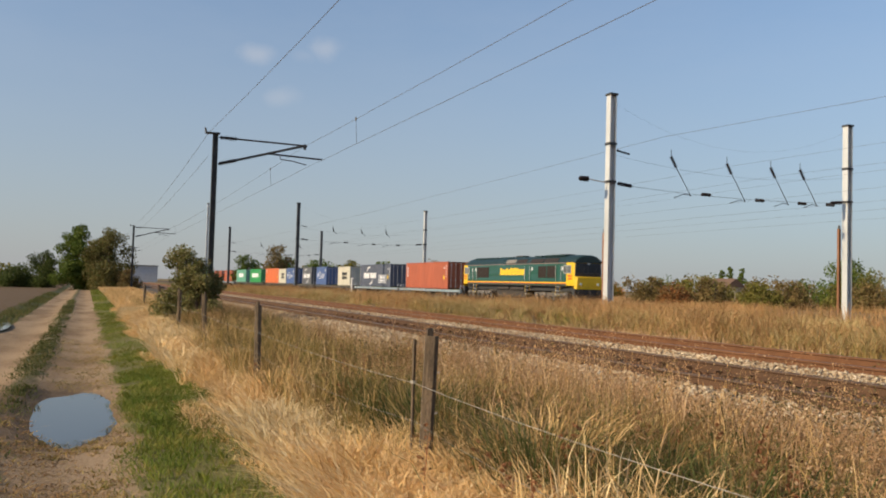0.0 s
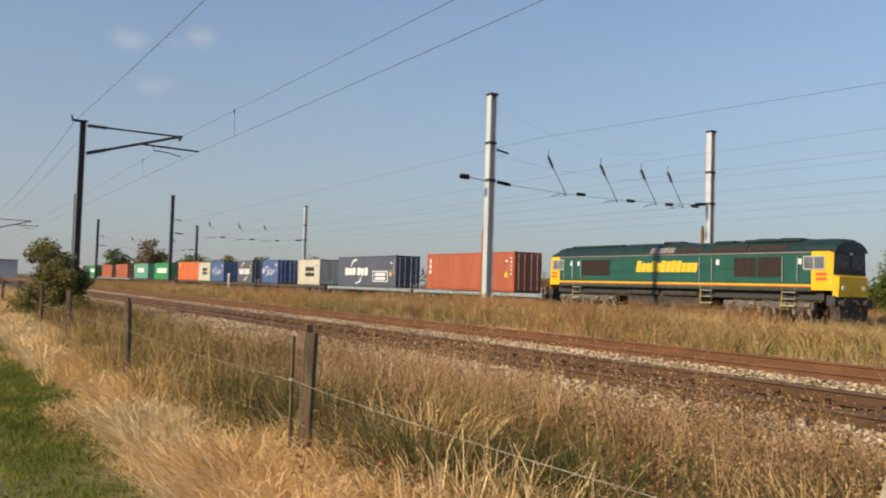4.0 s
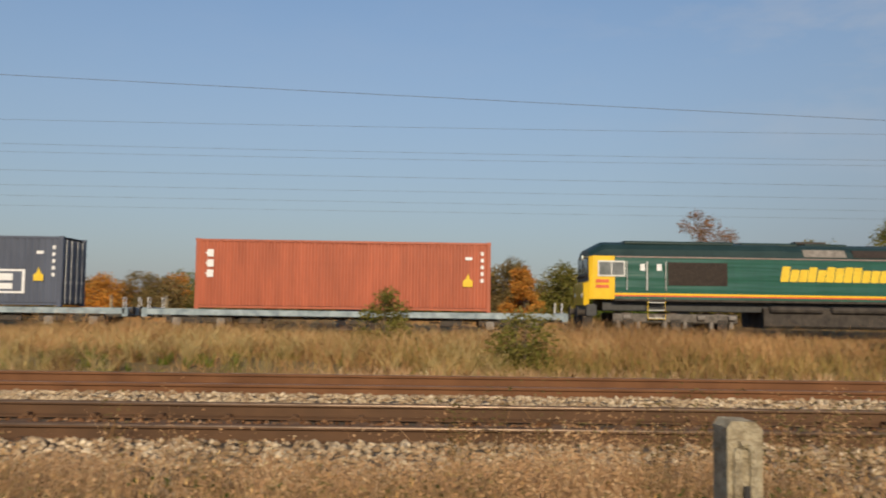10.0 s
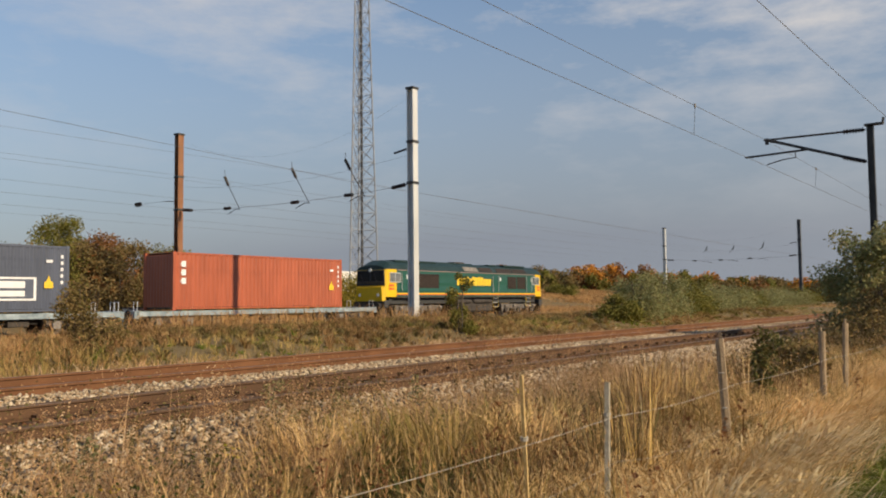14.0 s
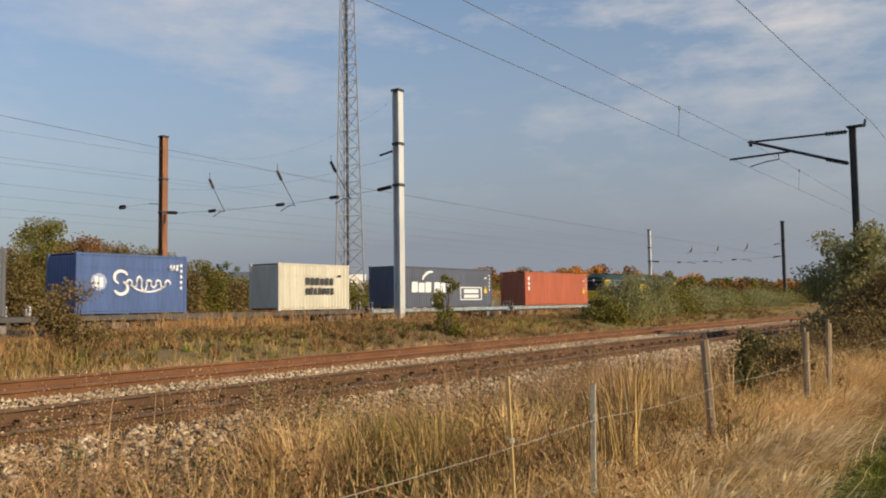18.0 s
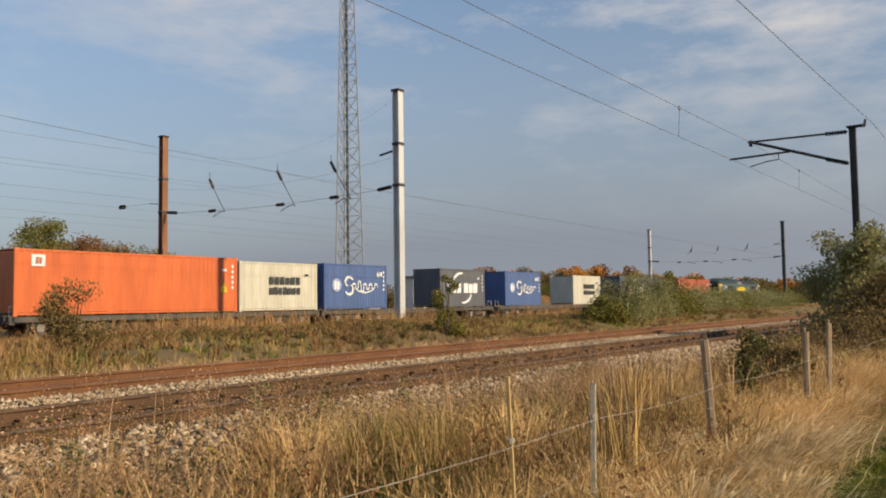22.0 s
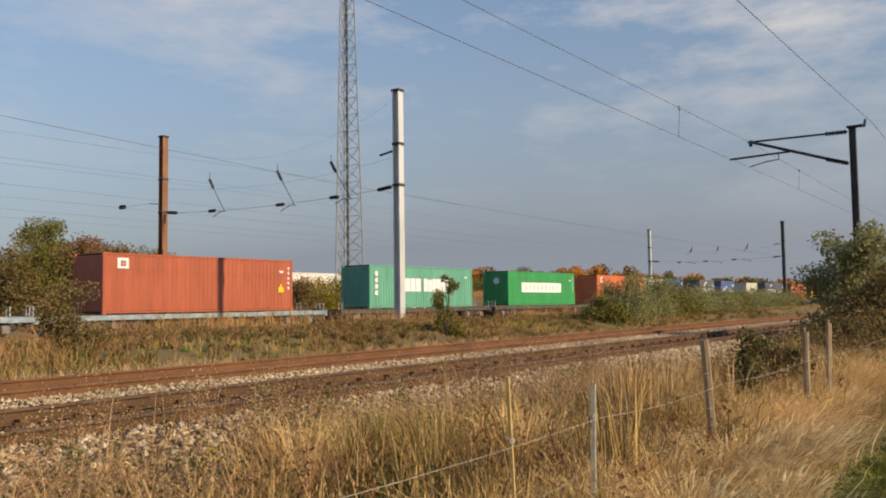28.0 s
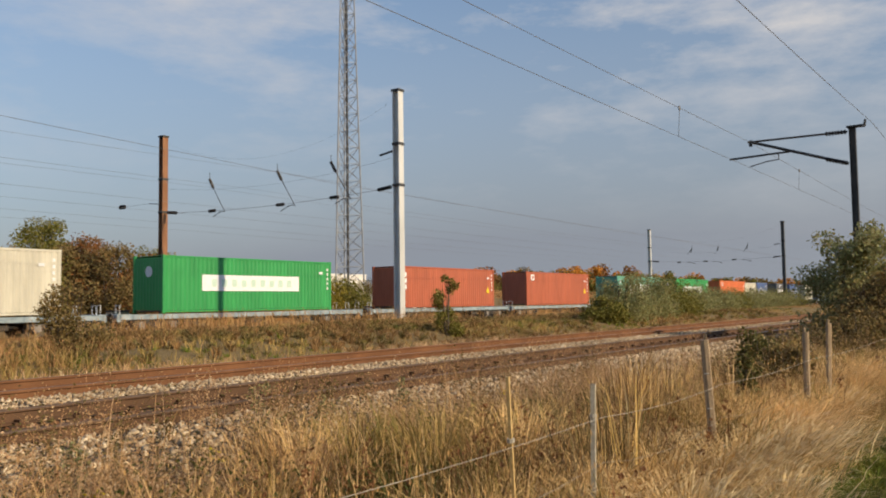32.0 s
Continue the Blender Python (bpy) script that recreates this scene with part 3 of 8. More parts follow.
def cantilever_mast(x, y, top, arm_y, tip_z, label):
    """Single mast beside the near track with its bracket arm over the rails."""
    z0 = float(ground_z(x, y)) - 0.3
    m = thing("cantilever_mast", label, "overhead line mast", pose(x, y, 0), "masts of the near line")
    part("post", Mesh().prism(i_beam(0.085, 0.10, 0.02), z0, top, "z"), STEEL_DARK, m, "dark H-section steel post")
    part("base", Mesh().cbox(-0.4, 0.4, -0.4, 0.4, z0, z0 + 0.42, 0.05, "z"), CONCRETE, m, "concrete foundation block")
    part("cap", Mesh().box(-0.14, 0.14, -0.38, 0.16, top, top + 0.05).tube((0, -0.36, top), (0, -0.4, top + 0.22), 0.04, 6), STEEL_DARK, m)
    a = arm_y - y
    low = top - 1.18
    part("top_tie", Mesh().tube((0, 0.15, top - 0.12), (0, a + 0.1, tip_z), 0.035, 8), STEEL_DARK, m)
    part("bracket_tube", Mesh().tube((0, 0.15, low), (0, a, tip_z), 0.05, 8), STEEL_DARK, m)
    part("insulator", insulator(Mesh(), (0, 0.2, top - 0.12), (0, 0.85, top - 0.12 + (tip_z - top + 0.12) * 0.16)), PORCELAIN, m)
    part("insulator", insulator(Mesh(), (0, 0.2, low + 0.02), (0, 0.85, low + (tip_z - low) * 0.2)), PORCELAIN, m)
    part("registration_tube", Mesh().tube((0, a * 0.56, low + (tip_z - low) * 0.56), (0, a + 0.75, low + (tip_z - low) * 0.50), 0.036, 8), STEEL_DARK, m)
    part("steady_arm", Mesh().path([(0, a * 0.72, low + (tip_z - low) * 0.54), (0.08, a * 0.72, low + (tip_z - low) * 0.36), (0.1, a * 0.85, low + (tip_z - low) * 0.33), (0.1, a + 0.05, low + (tip_z - low) * 0.22)], 0.02, 5), STEEL_DARK, m)
    part("dropper_clamp", Mesh().box(-0.05, 0.05, a - 0.05, a + 0.05, tip_z - 0.16, tip_z + 0.05), STEEL_DARK, m)
    return m


NEAR_X = (-166.0, -99.5, -34.3, 30.4, 97.0)
NEAR_Y = (4.6, 4.6, 4.48, 4.85, 4.75)
NEAR_TOP = (7.3, 7.3, 7.37, 7.19, 7.1)
ARM_Y = (8.3, 8.3, 8.08, 8.12, 8.3)
TIP_Z = (7.15, 7.15, 7.22, 7.10, 7.0)
for i in range(5):
    cantilever_mast(NEAR_X[i], NEAR_Y[i], NEAR_TOP[i], ARM_Y[i], TIP_Z[i],
                    "dark steel cantilever mast carrying the wires over the near track")


def headspan(x, ya, yb, top, drops, materials, lean=1, group="headspans over the main lines", wide=0.18, back=(0.0, 0.0), fall=1.0):
    """Two tall masts with cross-span wires between them; a slanted insulator and a steady arm over each track."""
    h = top
    base = main_z(x) if abs(x) < 130 else main_z(math.copysign(130, x))
    for y, mt in ((ya, materials[0]), (yb, materials[1])):
        m = thing("headspan_mast", "tall %s steel mast of the main line headspan" % ("rust-brown" if mt is STEEL_RUST else "grey galvanised"), "overhead line mast", pose(x, y, 0), group)
        part("post", Mesh().prism(i_beam(wide, wide, 0.045), base - 0.6, h, "z"), mt, m)
        part("cap", Mesh().box(-wide - 0.04, wide + 0.04, -wide - 0.04, wide + 0.04, h, h + 0.10), STEEL_DARK, m)
        part("base", Mesh().cbox(-0.6, 0.6, -0.6, 0.6, base - 0.7, base - 0.05, 0.06, "z"), CONCRETE, m)
        s = 1 if y == ya else -1
        lowz = 1.6 + (h - 1.6) * 0.555
        for z in (lowz, 1.6 + (h - 1.6) * 0.75):
            part("bracket", Mesh().box(-wide - 0.02, wide + 0.02, -wide - 0.03, wide + 0.03, z - 0.06, z + 0.06), STEEL_DARK, m)
        part("insulator", insulator(Mesh(), (0, s * 0.45, lowz - 0.04), (0, s * 1.25, lowz - 0.12), 0.10), PORCELAIN, m)
    lowz = 1.6 + (h - 1.6) * 0.555
    sp = thing("headspan_wires", "cross-span wires with slanted insulators hung between tall masts", "overhead wires", None, group)
    n = 14

    def span(za, sag):
        return [(x, ya + (yb - ya) * i / n, za - sag * 4 * (i / n) * (1 - i / n)) for i in range(n + 1)]

    part("cross_span_wire", Mesh().path(span(lowz - 0.05, 0.25), 0.010, 4), WIRE, sp)
    part("cross_span_wire", Mesh().path(span(lowz + 1.35, 0.55), 0.0045, 4), WIRE, sp)
    part("head_wire", Mesh().path(span(h - 0.25, (h - lowz) * 0.42), 0.0028, 4), WIRE, sp)
    for k, y in enumerate(drops):
        i = (y - ya) / (yb - ya)
        zb = lowz - 0.05 - 0.25 * 4 * i * (1 - i)
        d = part("drop_insulator", insulator(Mesh(), (x, y + lean * 0.95 * (1 - fall), zb + 1.75), (x, y + lean * (0.95 - 0.63 * fall), zb + 1.22), 0.09, 5), PORCELAIN, sp)
        part("drop_rod", Mesh().path([(x, y + lean * 0.95 * (1 - fall), zb + 2.1), (x, y + lean * 0.95 * (1 - fall), zb + 1.7), (x, y + lean * 0.95, zb + 1.7 - 1.4 * fall), (x, y + lean * (0.95 + 0.3 * fall), zb + 1.7 - 1.85 * fall)], 0.02, 5), STEEL_DARK, d)
        part("span_insulator", insulator(Mesh(), (x, y + lean * 1.2 + 0.75, zb), (x, y + lean * 1.2 + 1.3, zb), 0.10, 4), PORCELAIN, sp)
        part("steady_arm", Mesh().path([(x, y + lean * 1.25, zb - 0.1), (x + 0.1, y + lean * 0.75, zb - 0.08), (x + 0.15, y + lean * 0.1, zb - 0.3)], 0.02, 5), STEEL_DARK, sp)
    for y, s, far in ((ya, -1, back[0]), (yb, 1, back[1])):
        if far:
            zb = lowz + 0.22 * (far - 1.0)
            part("back_arm", Mesh().tube((x, y + s * 0.2, zb - 0.1), (x, y + s * min(1.3, far), zb), 0.03, 5), BAR_STEEL, sp)
            part("back_wire", Mesh().tube((x, y + s * min(1.3, far), zb), (x, y + s * far, zb), 0.008, 4), WIRE, sp)
            part("back_insulator", insulator(Mesh(), (x, y + s * far, zb), (x, y + s * (far + 0.5), zb), 0.14, 4), PORCELAIN, sp)
    upz = 1.6 + (h - 1.6) * 0.72
    part("upper_insulator", insulator(Mesh(), (x, ya + 0.35, upz), (x, ya + 1.1, upz - 0.12), 0.06, 6), PORCELAIN, sp)
    return lowz


headspan(-34.3, 23.0, 38.45, 10.99, (26.55, 30.05, 32.97, 35.0), (STEEL_GREY, STEEL_GREY), back=(1.25, 0.0))
headspan(30.3, 23.79, 40.95, 11.33, (27.95, 31.65, 36.9), (STEEL_GREY, STEEL_RUST), -1, back=(0.0, 3.7))
headspan(-100.6, 23.2, 39.65, 11.05, (27.0, 30.6, 33.8), (STEEL_SHADED, STEEL_GREY), fall=0.45)
headspan(-147.0, 22.2, 38.2, 10.6, (27.0, 30.6, 33.8), (STEEL_SHADED, STEEL_SHADED), fall=0.45)
headspan(107.4, 25.3, 42.2, 10.85, (29.0, 32.6, 36.0), (STEEL_SHADED, STEEL_GREY), fall=0.45)
# an older rusted post stands close behind the first tall mast, another behind the second
for x, y, h in ((-37.4, 24.8, 4.6), (-43.5, 48.0, 6.3)):
    p = thing("signal_post", "short rust-brown steel post behind a tall mast", "post", pose(x, y, 0))
    part("post", Mesh().prism(i_beam(0.085, 0.085, 0.025), -0.2, h, "z"), STEEL_RUST, p)
    part("cap", Mesh().tube((0, 0, h), (0, 0, h + 0.25), 0.10, 8, 0.06), STEEL_DARK, p)


p = thing("slender_mast", "slim grey steel mast far along the near line", "overhead line mast", pose(-101.0, 12.7, 0))
part("post", Mesh().prism(i_beam(0.11, 0.11, 0.025), -0.2, 10.4, "z"), STEEL_GREY, p)
part("cap", Mesh().box(-0.14, 0.14, -0.14, 0.14, 10.4, 10.46), STEEL_DARK, p)


cat_pts = [(x, y, z - 0.02) for x, y, z in zip(NEAR_X, ARM_Y, TIP_Z)]
con_pts = [(x, y + 0.05, z) for x, y, z in zip(NEAR_X, ARM_Y, (6.3, 6.3, 6.3, 6.2, 6.2))]
nw = thing("near_line_wires", "catenary and contact wire over the near track", "overhead wires")


def lines(parent, name, pts, r, sag, n=12):
    bm, allp = Mesh(), []
    for a, b in zip(pts, pts[1:]):
        a, b = Vector(a), Vector(b)
        allp += [tuple(a.lerp(b, i / n) - Vector((0, 0, sag * 4 * (i / n) * (1 - i / n)))) for i in range(n)]
    allp.append(tuple(pts[-1]))
    return part(name, bm.path(allp, r, 4), WIRE, parent)


lines(nw, "catenary_wire", cat_pts, 0.0075, 0.22)
lines(nw, "contact_wire", con_pts, 0.0075, 0.04)
for k in range(len(NEAR_X) - 1):
    for i in range(1, 9):
        t = i / 9
        a, b = Vector(cat_pts[k]).lerp(Vector(cat_pts[k + 1]), t), Vector(con_pts[k]).lerp(Vector(con_pts[k + 1]), t)
        a.z -= 0.22 * 4 * t * (1 - t)
        b.z -= 0.04 * 4 * t * (1 - t)
        if abs(i - 4.5) > 3:
            part("dropper", Mesh().tube(a, b, 0.008, 4).tube(a - Vector((0, 0, 0.06)), a + Vector((0, 0, 0.06)), 0.03, 5), WIRE, nw)
fw = thing("feeder_wire", "return wire along the tops of the near masts", "overhead wires")
lines(fw, "wire", [(x, 4.25 if k in (2, 3) else y, t + 0.08) for k, (x, y, t) in enumerate(zip(NEAR_X, NEAR_Y, NEAR_TOP))], 0.009, 0.45)
fw2 = thing("earth_wire", "lower wire behind the near masts", "overhead wires")
lines(fw2, "wire", [(x, y - 0.25, t - 0.9) for x, y, t in zip(NEAR_X[:3], NEAR_Y[:3], NEAR_TOP[:3])], 0.007, 0.4)
MX = (-215.0, -147.0, -100.6, -34.3, 30.3, 107.4, 180.0)
mw = thing("main_line_wires", "catenary and contact wires over the four main lines", "overhead wires")
for k, y0 in enumerate(MAIN):
    shift = [0, 0, 0, 0, 0.7, 2.4, 2.4]
    st = [0.25 * (-1) ** (i + k) for i in range(7)]
    lines(mw, "catenary_wire", [(x, y0 + s + d + 0.3, z) for x, s, d, z in zip(MX, st, shift, ((8.8, 8.8, 8.9, 9.3, 7.35, 7.3, 7.3), (8.1,) * 7, (7.8,) * 7, (8.1,) * 7)[k])], 0.008 if k == 0 else 0.005, 0.06 if k == 0 else 0.18)
    lines(mw, "contact_wire", [(x, y0 + s + d + 0.5, 5.65) for x, s, d in zip(MX, st, shift)], 0.004, 0.02)


# ---- lattice radio tower and the white hut below it ----
def tower(x, y):
    m = thing("radio_tower", "slim grey lattice radio tower behind the railway", "tower", pose(x, y, 0, 0, 0, 20))
    h, wb, wt, n = 46.0, 1.95, 0.62, 24
    legs = [(math.cos(a), math.sin(a)) for a in (0.6, 0.6 + 2.094, 0.6 + 4.189)]
    wid = [wb + (wt - wb) * (i / n) for i in range(n + 1)]
    zs = [h * (i / n) for i in range(n + 1)]
    for cx, cy in legs:
        part("leg", Mesh().tube((cx * wb, cy * wb, 0), (cx * wt, cy * wt, h), 0.095, 6, 0.07), TOWER_GREY, m)
    for k in range(3):
        (ax, ay), (bx, by) = legs[k], legs[(k + 1) % 3]
        for i in range(n):
            w0, w1 = wid[i], wid[i + 1]
            part("brace", Mesh().tube((ax * w0, ay * w0, zs[i]), (bx * w1, by * w1, zs[i + 1]), 0.038, 4)
                 .tube((bx * w0, by * w0, zs[i]), (ax * w1, ay * w1, zs[i + 1]), 0.038, 4)
                 .tube((ax * w1, ay * w1, zs[i + 1]), (bx * w1, by * w1, zs[i + 1]), 0.034, 4), TOWER_GREY, m)
    part("cable_ladder", Mesh().box(-0.25, 0.25, -0.05, 0.05, 0.3, h - 1), STEEL_DARK, m)


tower(71.0, 63.0)
PLASTER = mat("white rendered wall", (0.62, 0.58, 0.52), (0.78, 0.75, 0.70), 3, 0.85, 0, 0.2)
ROOF_FELT = mat("grey felt roof", (0.16, 0.16, 0.16), (0.25, 0.24, 0.23), 3, 0.9, 0, 0.3)


def hut(name, x, y, w, d, h, label, wallmat, roofmat, flat=True):
    z0 = float(ground_z(x, y)) - 0.2
    m = thing(name, label, "building", pose(x, y, z0))
    part("wall", Mesh().box(-w, w, -d, d, 0, h), wallmat, m)
    if flat:
        part("roof", Mesh().cbox(-w - 0.2, w + 0.2, -d - 0.2, d + 0.2, h, h + 0.22, 0.04, "x"), roofmat, m)
    else:
        part("roof", Mesh().prism([(-d - 0.3, h - 0.1), (d + 0.3, h - 0.1), (0, h + d * 0.7)], -w - 0.3, w + 0.3), roofmat, m)
    part("door", Mesh().box(-0.5, 0.5, -d - 0.05, -d - 0.003, 0.1, 2.1), STEEL_DARK, m)
    return m


RELAY = hut("relay_building", 62.2, 47.4, 1.0, 0.9, 3.6, "narrow white relay building with dark horizontal bands", PLASTER, ROOF_FELT)
for z in (1.1, 1.75, 2.4, 3.0):
    part("band", Mesh().box(-1.01, 1.01, -0.94, -0.906, z, z + 0.16), STEEL_DARK, RELAY)
hut("equipment_cabin", 57.0, 49.5, 1.8, 1.1, 2.0, "grey equipment cabin beside the main line", mat("grey cabin steel", (0.25, 0.27, 0.27), (0.36, 0.37, 0.37), 3, 0.6), ROOF_FELT)
ROOF_TILE = mat("red-brown roof tiles", (0.13, 0.075, 0.05), (0.20, 0.12, 0.08), 5, 0.85, 0, 0.4)
BRICKWALL = mat("pale brick wall", (0.40, 0.32, 0.25), (0.52, 0.44, 0.35), 5, 0.85, 0, 0.3)
hut("farmhouse", -150.0, 131.0, 3.6, 2.6, 2.9, "distant farmhouse with a red-brown tiled roof", BRICKWALL, ROOF_TILE, False)
hut("warehouse", 172.0, 180.0, 22.0, 15.0, 9.9, "long low white warehouse far beyond the railway", PLASTER, mat("white sheet roof", (0.70, 0.70, 0.70), (0.82, 0.82, 0.82), 1, 0.5), True)
hut("grey_shed", -240.0, 13.6, 7.0, 3.5, 4.6, "distant pale grey shed beyond the near line", mat("pale grey sheet wall", (0.42, 0.43, 0.45), (0.52, 0.53, 0.55), 2, 0.6), ROOF_FELT, True)


# ---- the train ----
PAINTS = {}


def paint(name, c, rough=0.45):
    if name not in PAINTS:
        d = tuple(v * 0.72 for v in c)
        PAINTS[name] = mat(name, d, c, 1.1, rough, 0.0, 0.04, 50, stretch=(1.4, 1.4, 0.25))
    return PAINTS[name]


RED = paint("brick red container paint", (0.465, 0.118, 0.056))
ORANGE = paint("orange container paint", (0.72, 0.17, 0.05))
NAVY = paint("grey-blue container paint", (0.10, 0.115, 0.16))
SLATE = paint("slate grey container paint", (0.125, 0.13, 0.145))
BLUE = paint("blue container paint", (0.085, 0.145, 0.33))
CREAM = paint("off-white container paint", (0.66, 0.62, 0.50))
GREEN = paint("bright green container paint", (0.035, 0.33, 0.09))
TEAL = paint("pale sea green container paint", (0.14, 0.40, 0.28))
WHITE_INK = mat("white lettering paint", (0.72, 0.72, 0.72), (0.83, 0.83, 0.84), 5, 0.6)
DARK_INK = mat("dark lettering paint", (0.03, 0.03, 0.03), (0.06, 0.06, 0.06), 5, 0.6)
YELLOW_INK = mat("yellow marking paint", (0.70, 0.46, 0.02), (0.85, 0.58, 0.04), 5, 0.6)


def corrugated(length, z0, z1, pitch=0.278, depth=0.036):
    """A trapezoidal wall sheet in the x-z plane, its outer face towards -y."""
    n = max(2, round(length / pitch))
    p = length / n
    xs = []
    for i in range(n):
        a = -length / 2 + i * p
        xs += [(a, 0.0), (a + p * 0.26, 0.0), (a + p * 0.5, depth), (a + p * 0.76, depth)]
    xs.append((length / 2, 0.0))
    v = [(x, y, z0) for x, y in xs] + [(x, y, z1) for x, y in xs] + [(x, y + 0.004 + depth, z0) for x, y in xs] + [(x, y + 0.004 + depth, z1) for x, y in xs]
    k = len(xs)
    f = [(i, i + 1, k + i + 1, k + i) for i in range(k - 1)] + [(2 * k + i + 1, 2 * k + i, 3 * k + i, 3 * k + i + 1) for i in range(k - 1)]
    return Mesh().add(v, f)


def blocks(x0, x1, z0, z1, count, y, lean=0.0, seed=1, gap=0.16, tops=None):
    """A row of plain block shapes that stands for a painted word."""
    rg = random.Random(seed)
    bm, w = Mesh(), (x1 - x0) / count
    for i in range(count):
        a, b = x0 + i * w + w * gap / 2, x0 + (i + 1) * w - w * gap / 2
        h = z1 - (z1 - z0) * (rg.choice((0, 0, 0.08)) if tops is None else 1 - tops[i % len(tops)])
        s = lean * (z1 - z0)
        c = 0.10 * min(b - a, h - z0)
        k = s / max(h - z0, 1e-6)
        ring = [(a + c, z0), (b - c, z0), (b, z0 + c), (b, h - c), (b - c, h), (a + c, h), (a, h - c), (a, z0 + c)]
        ring = [(u + (w - z0) * k, w) for u, w in ring]
        bm.add([(u, y, w) for u, w in ring] + [(u, y + 0.006, w) for u, w in ring], BLOCK_F)
    return bm


BLOCK_F = [tuple(range(8))] + [(i, i + 8, (i + 1) % 8 + 8, (i + 1) % 8) for i in range(8)]


def letters(bm):
    """The blocks of a word as single pieces."""
    return [Mesh().add(bm.v[i:i + 16], BLOCK_F) for i in range(0, len(bm.v), 16)]


def swoosh(cx, cz, rx, rz, a0, a1, w, y):
    """A tapering curved stroke."""
    n, v = 10, []
    for i in range(n + 1):
        a = radians(a0 + (a1 - a0) * i / n)
        k = w * (0.25 + 0.75 * math.sin(math.pi * (0.15 + 0.75 * i / n)))
        v += [(cx + (rx - k / 2) * math.cos(a), y, cz + (rz - k / 2) * math.sin(a)), (cx + (rx + k / 2) * math.cos(a), y, cz + (rz + k / 2) * math.sin(a))]
    m = len(v)
    v += [(p[0], p[1] + 0.006, p[2]) for p in v]
    return Mesh().add(v, [(2 * i, 2 * i + 1, 2 * i + 3, 2 * i + 2) for i in range(n)] + [(m + 2 * i + 2, m + 2 * i + 3, m + 2 * i + 1, m + 2 * i) for i in range(n)])


SHEETS = {}


def sheet(key, make):
    if key not in SHEETS:
        SHEETS[key] = make()
    return SHEETS[key]


def dressed(me, material):
    k = (me.name, material.name)
    if k not in SHEETS:
        c = me.copy()
        c.materials.clear()
        c.materials.append(material)
        SHEETS[k] = c
    return SHEETS[k]


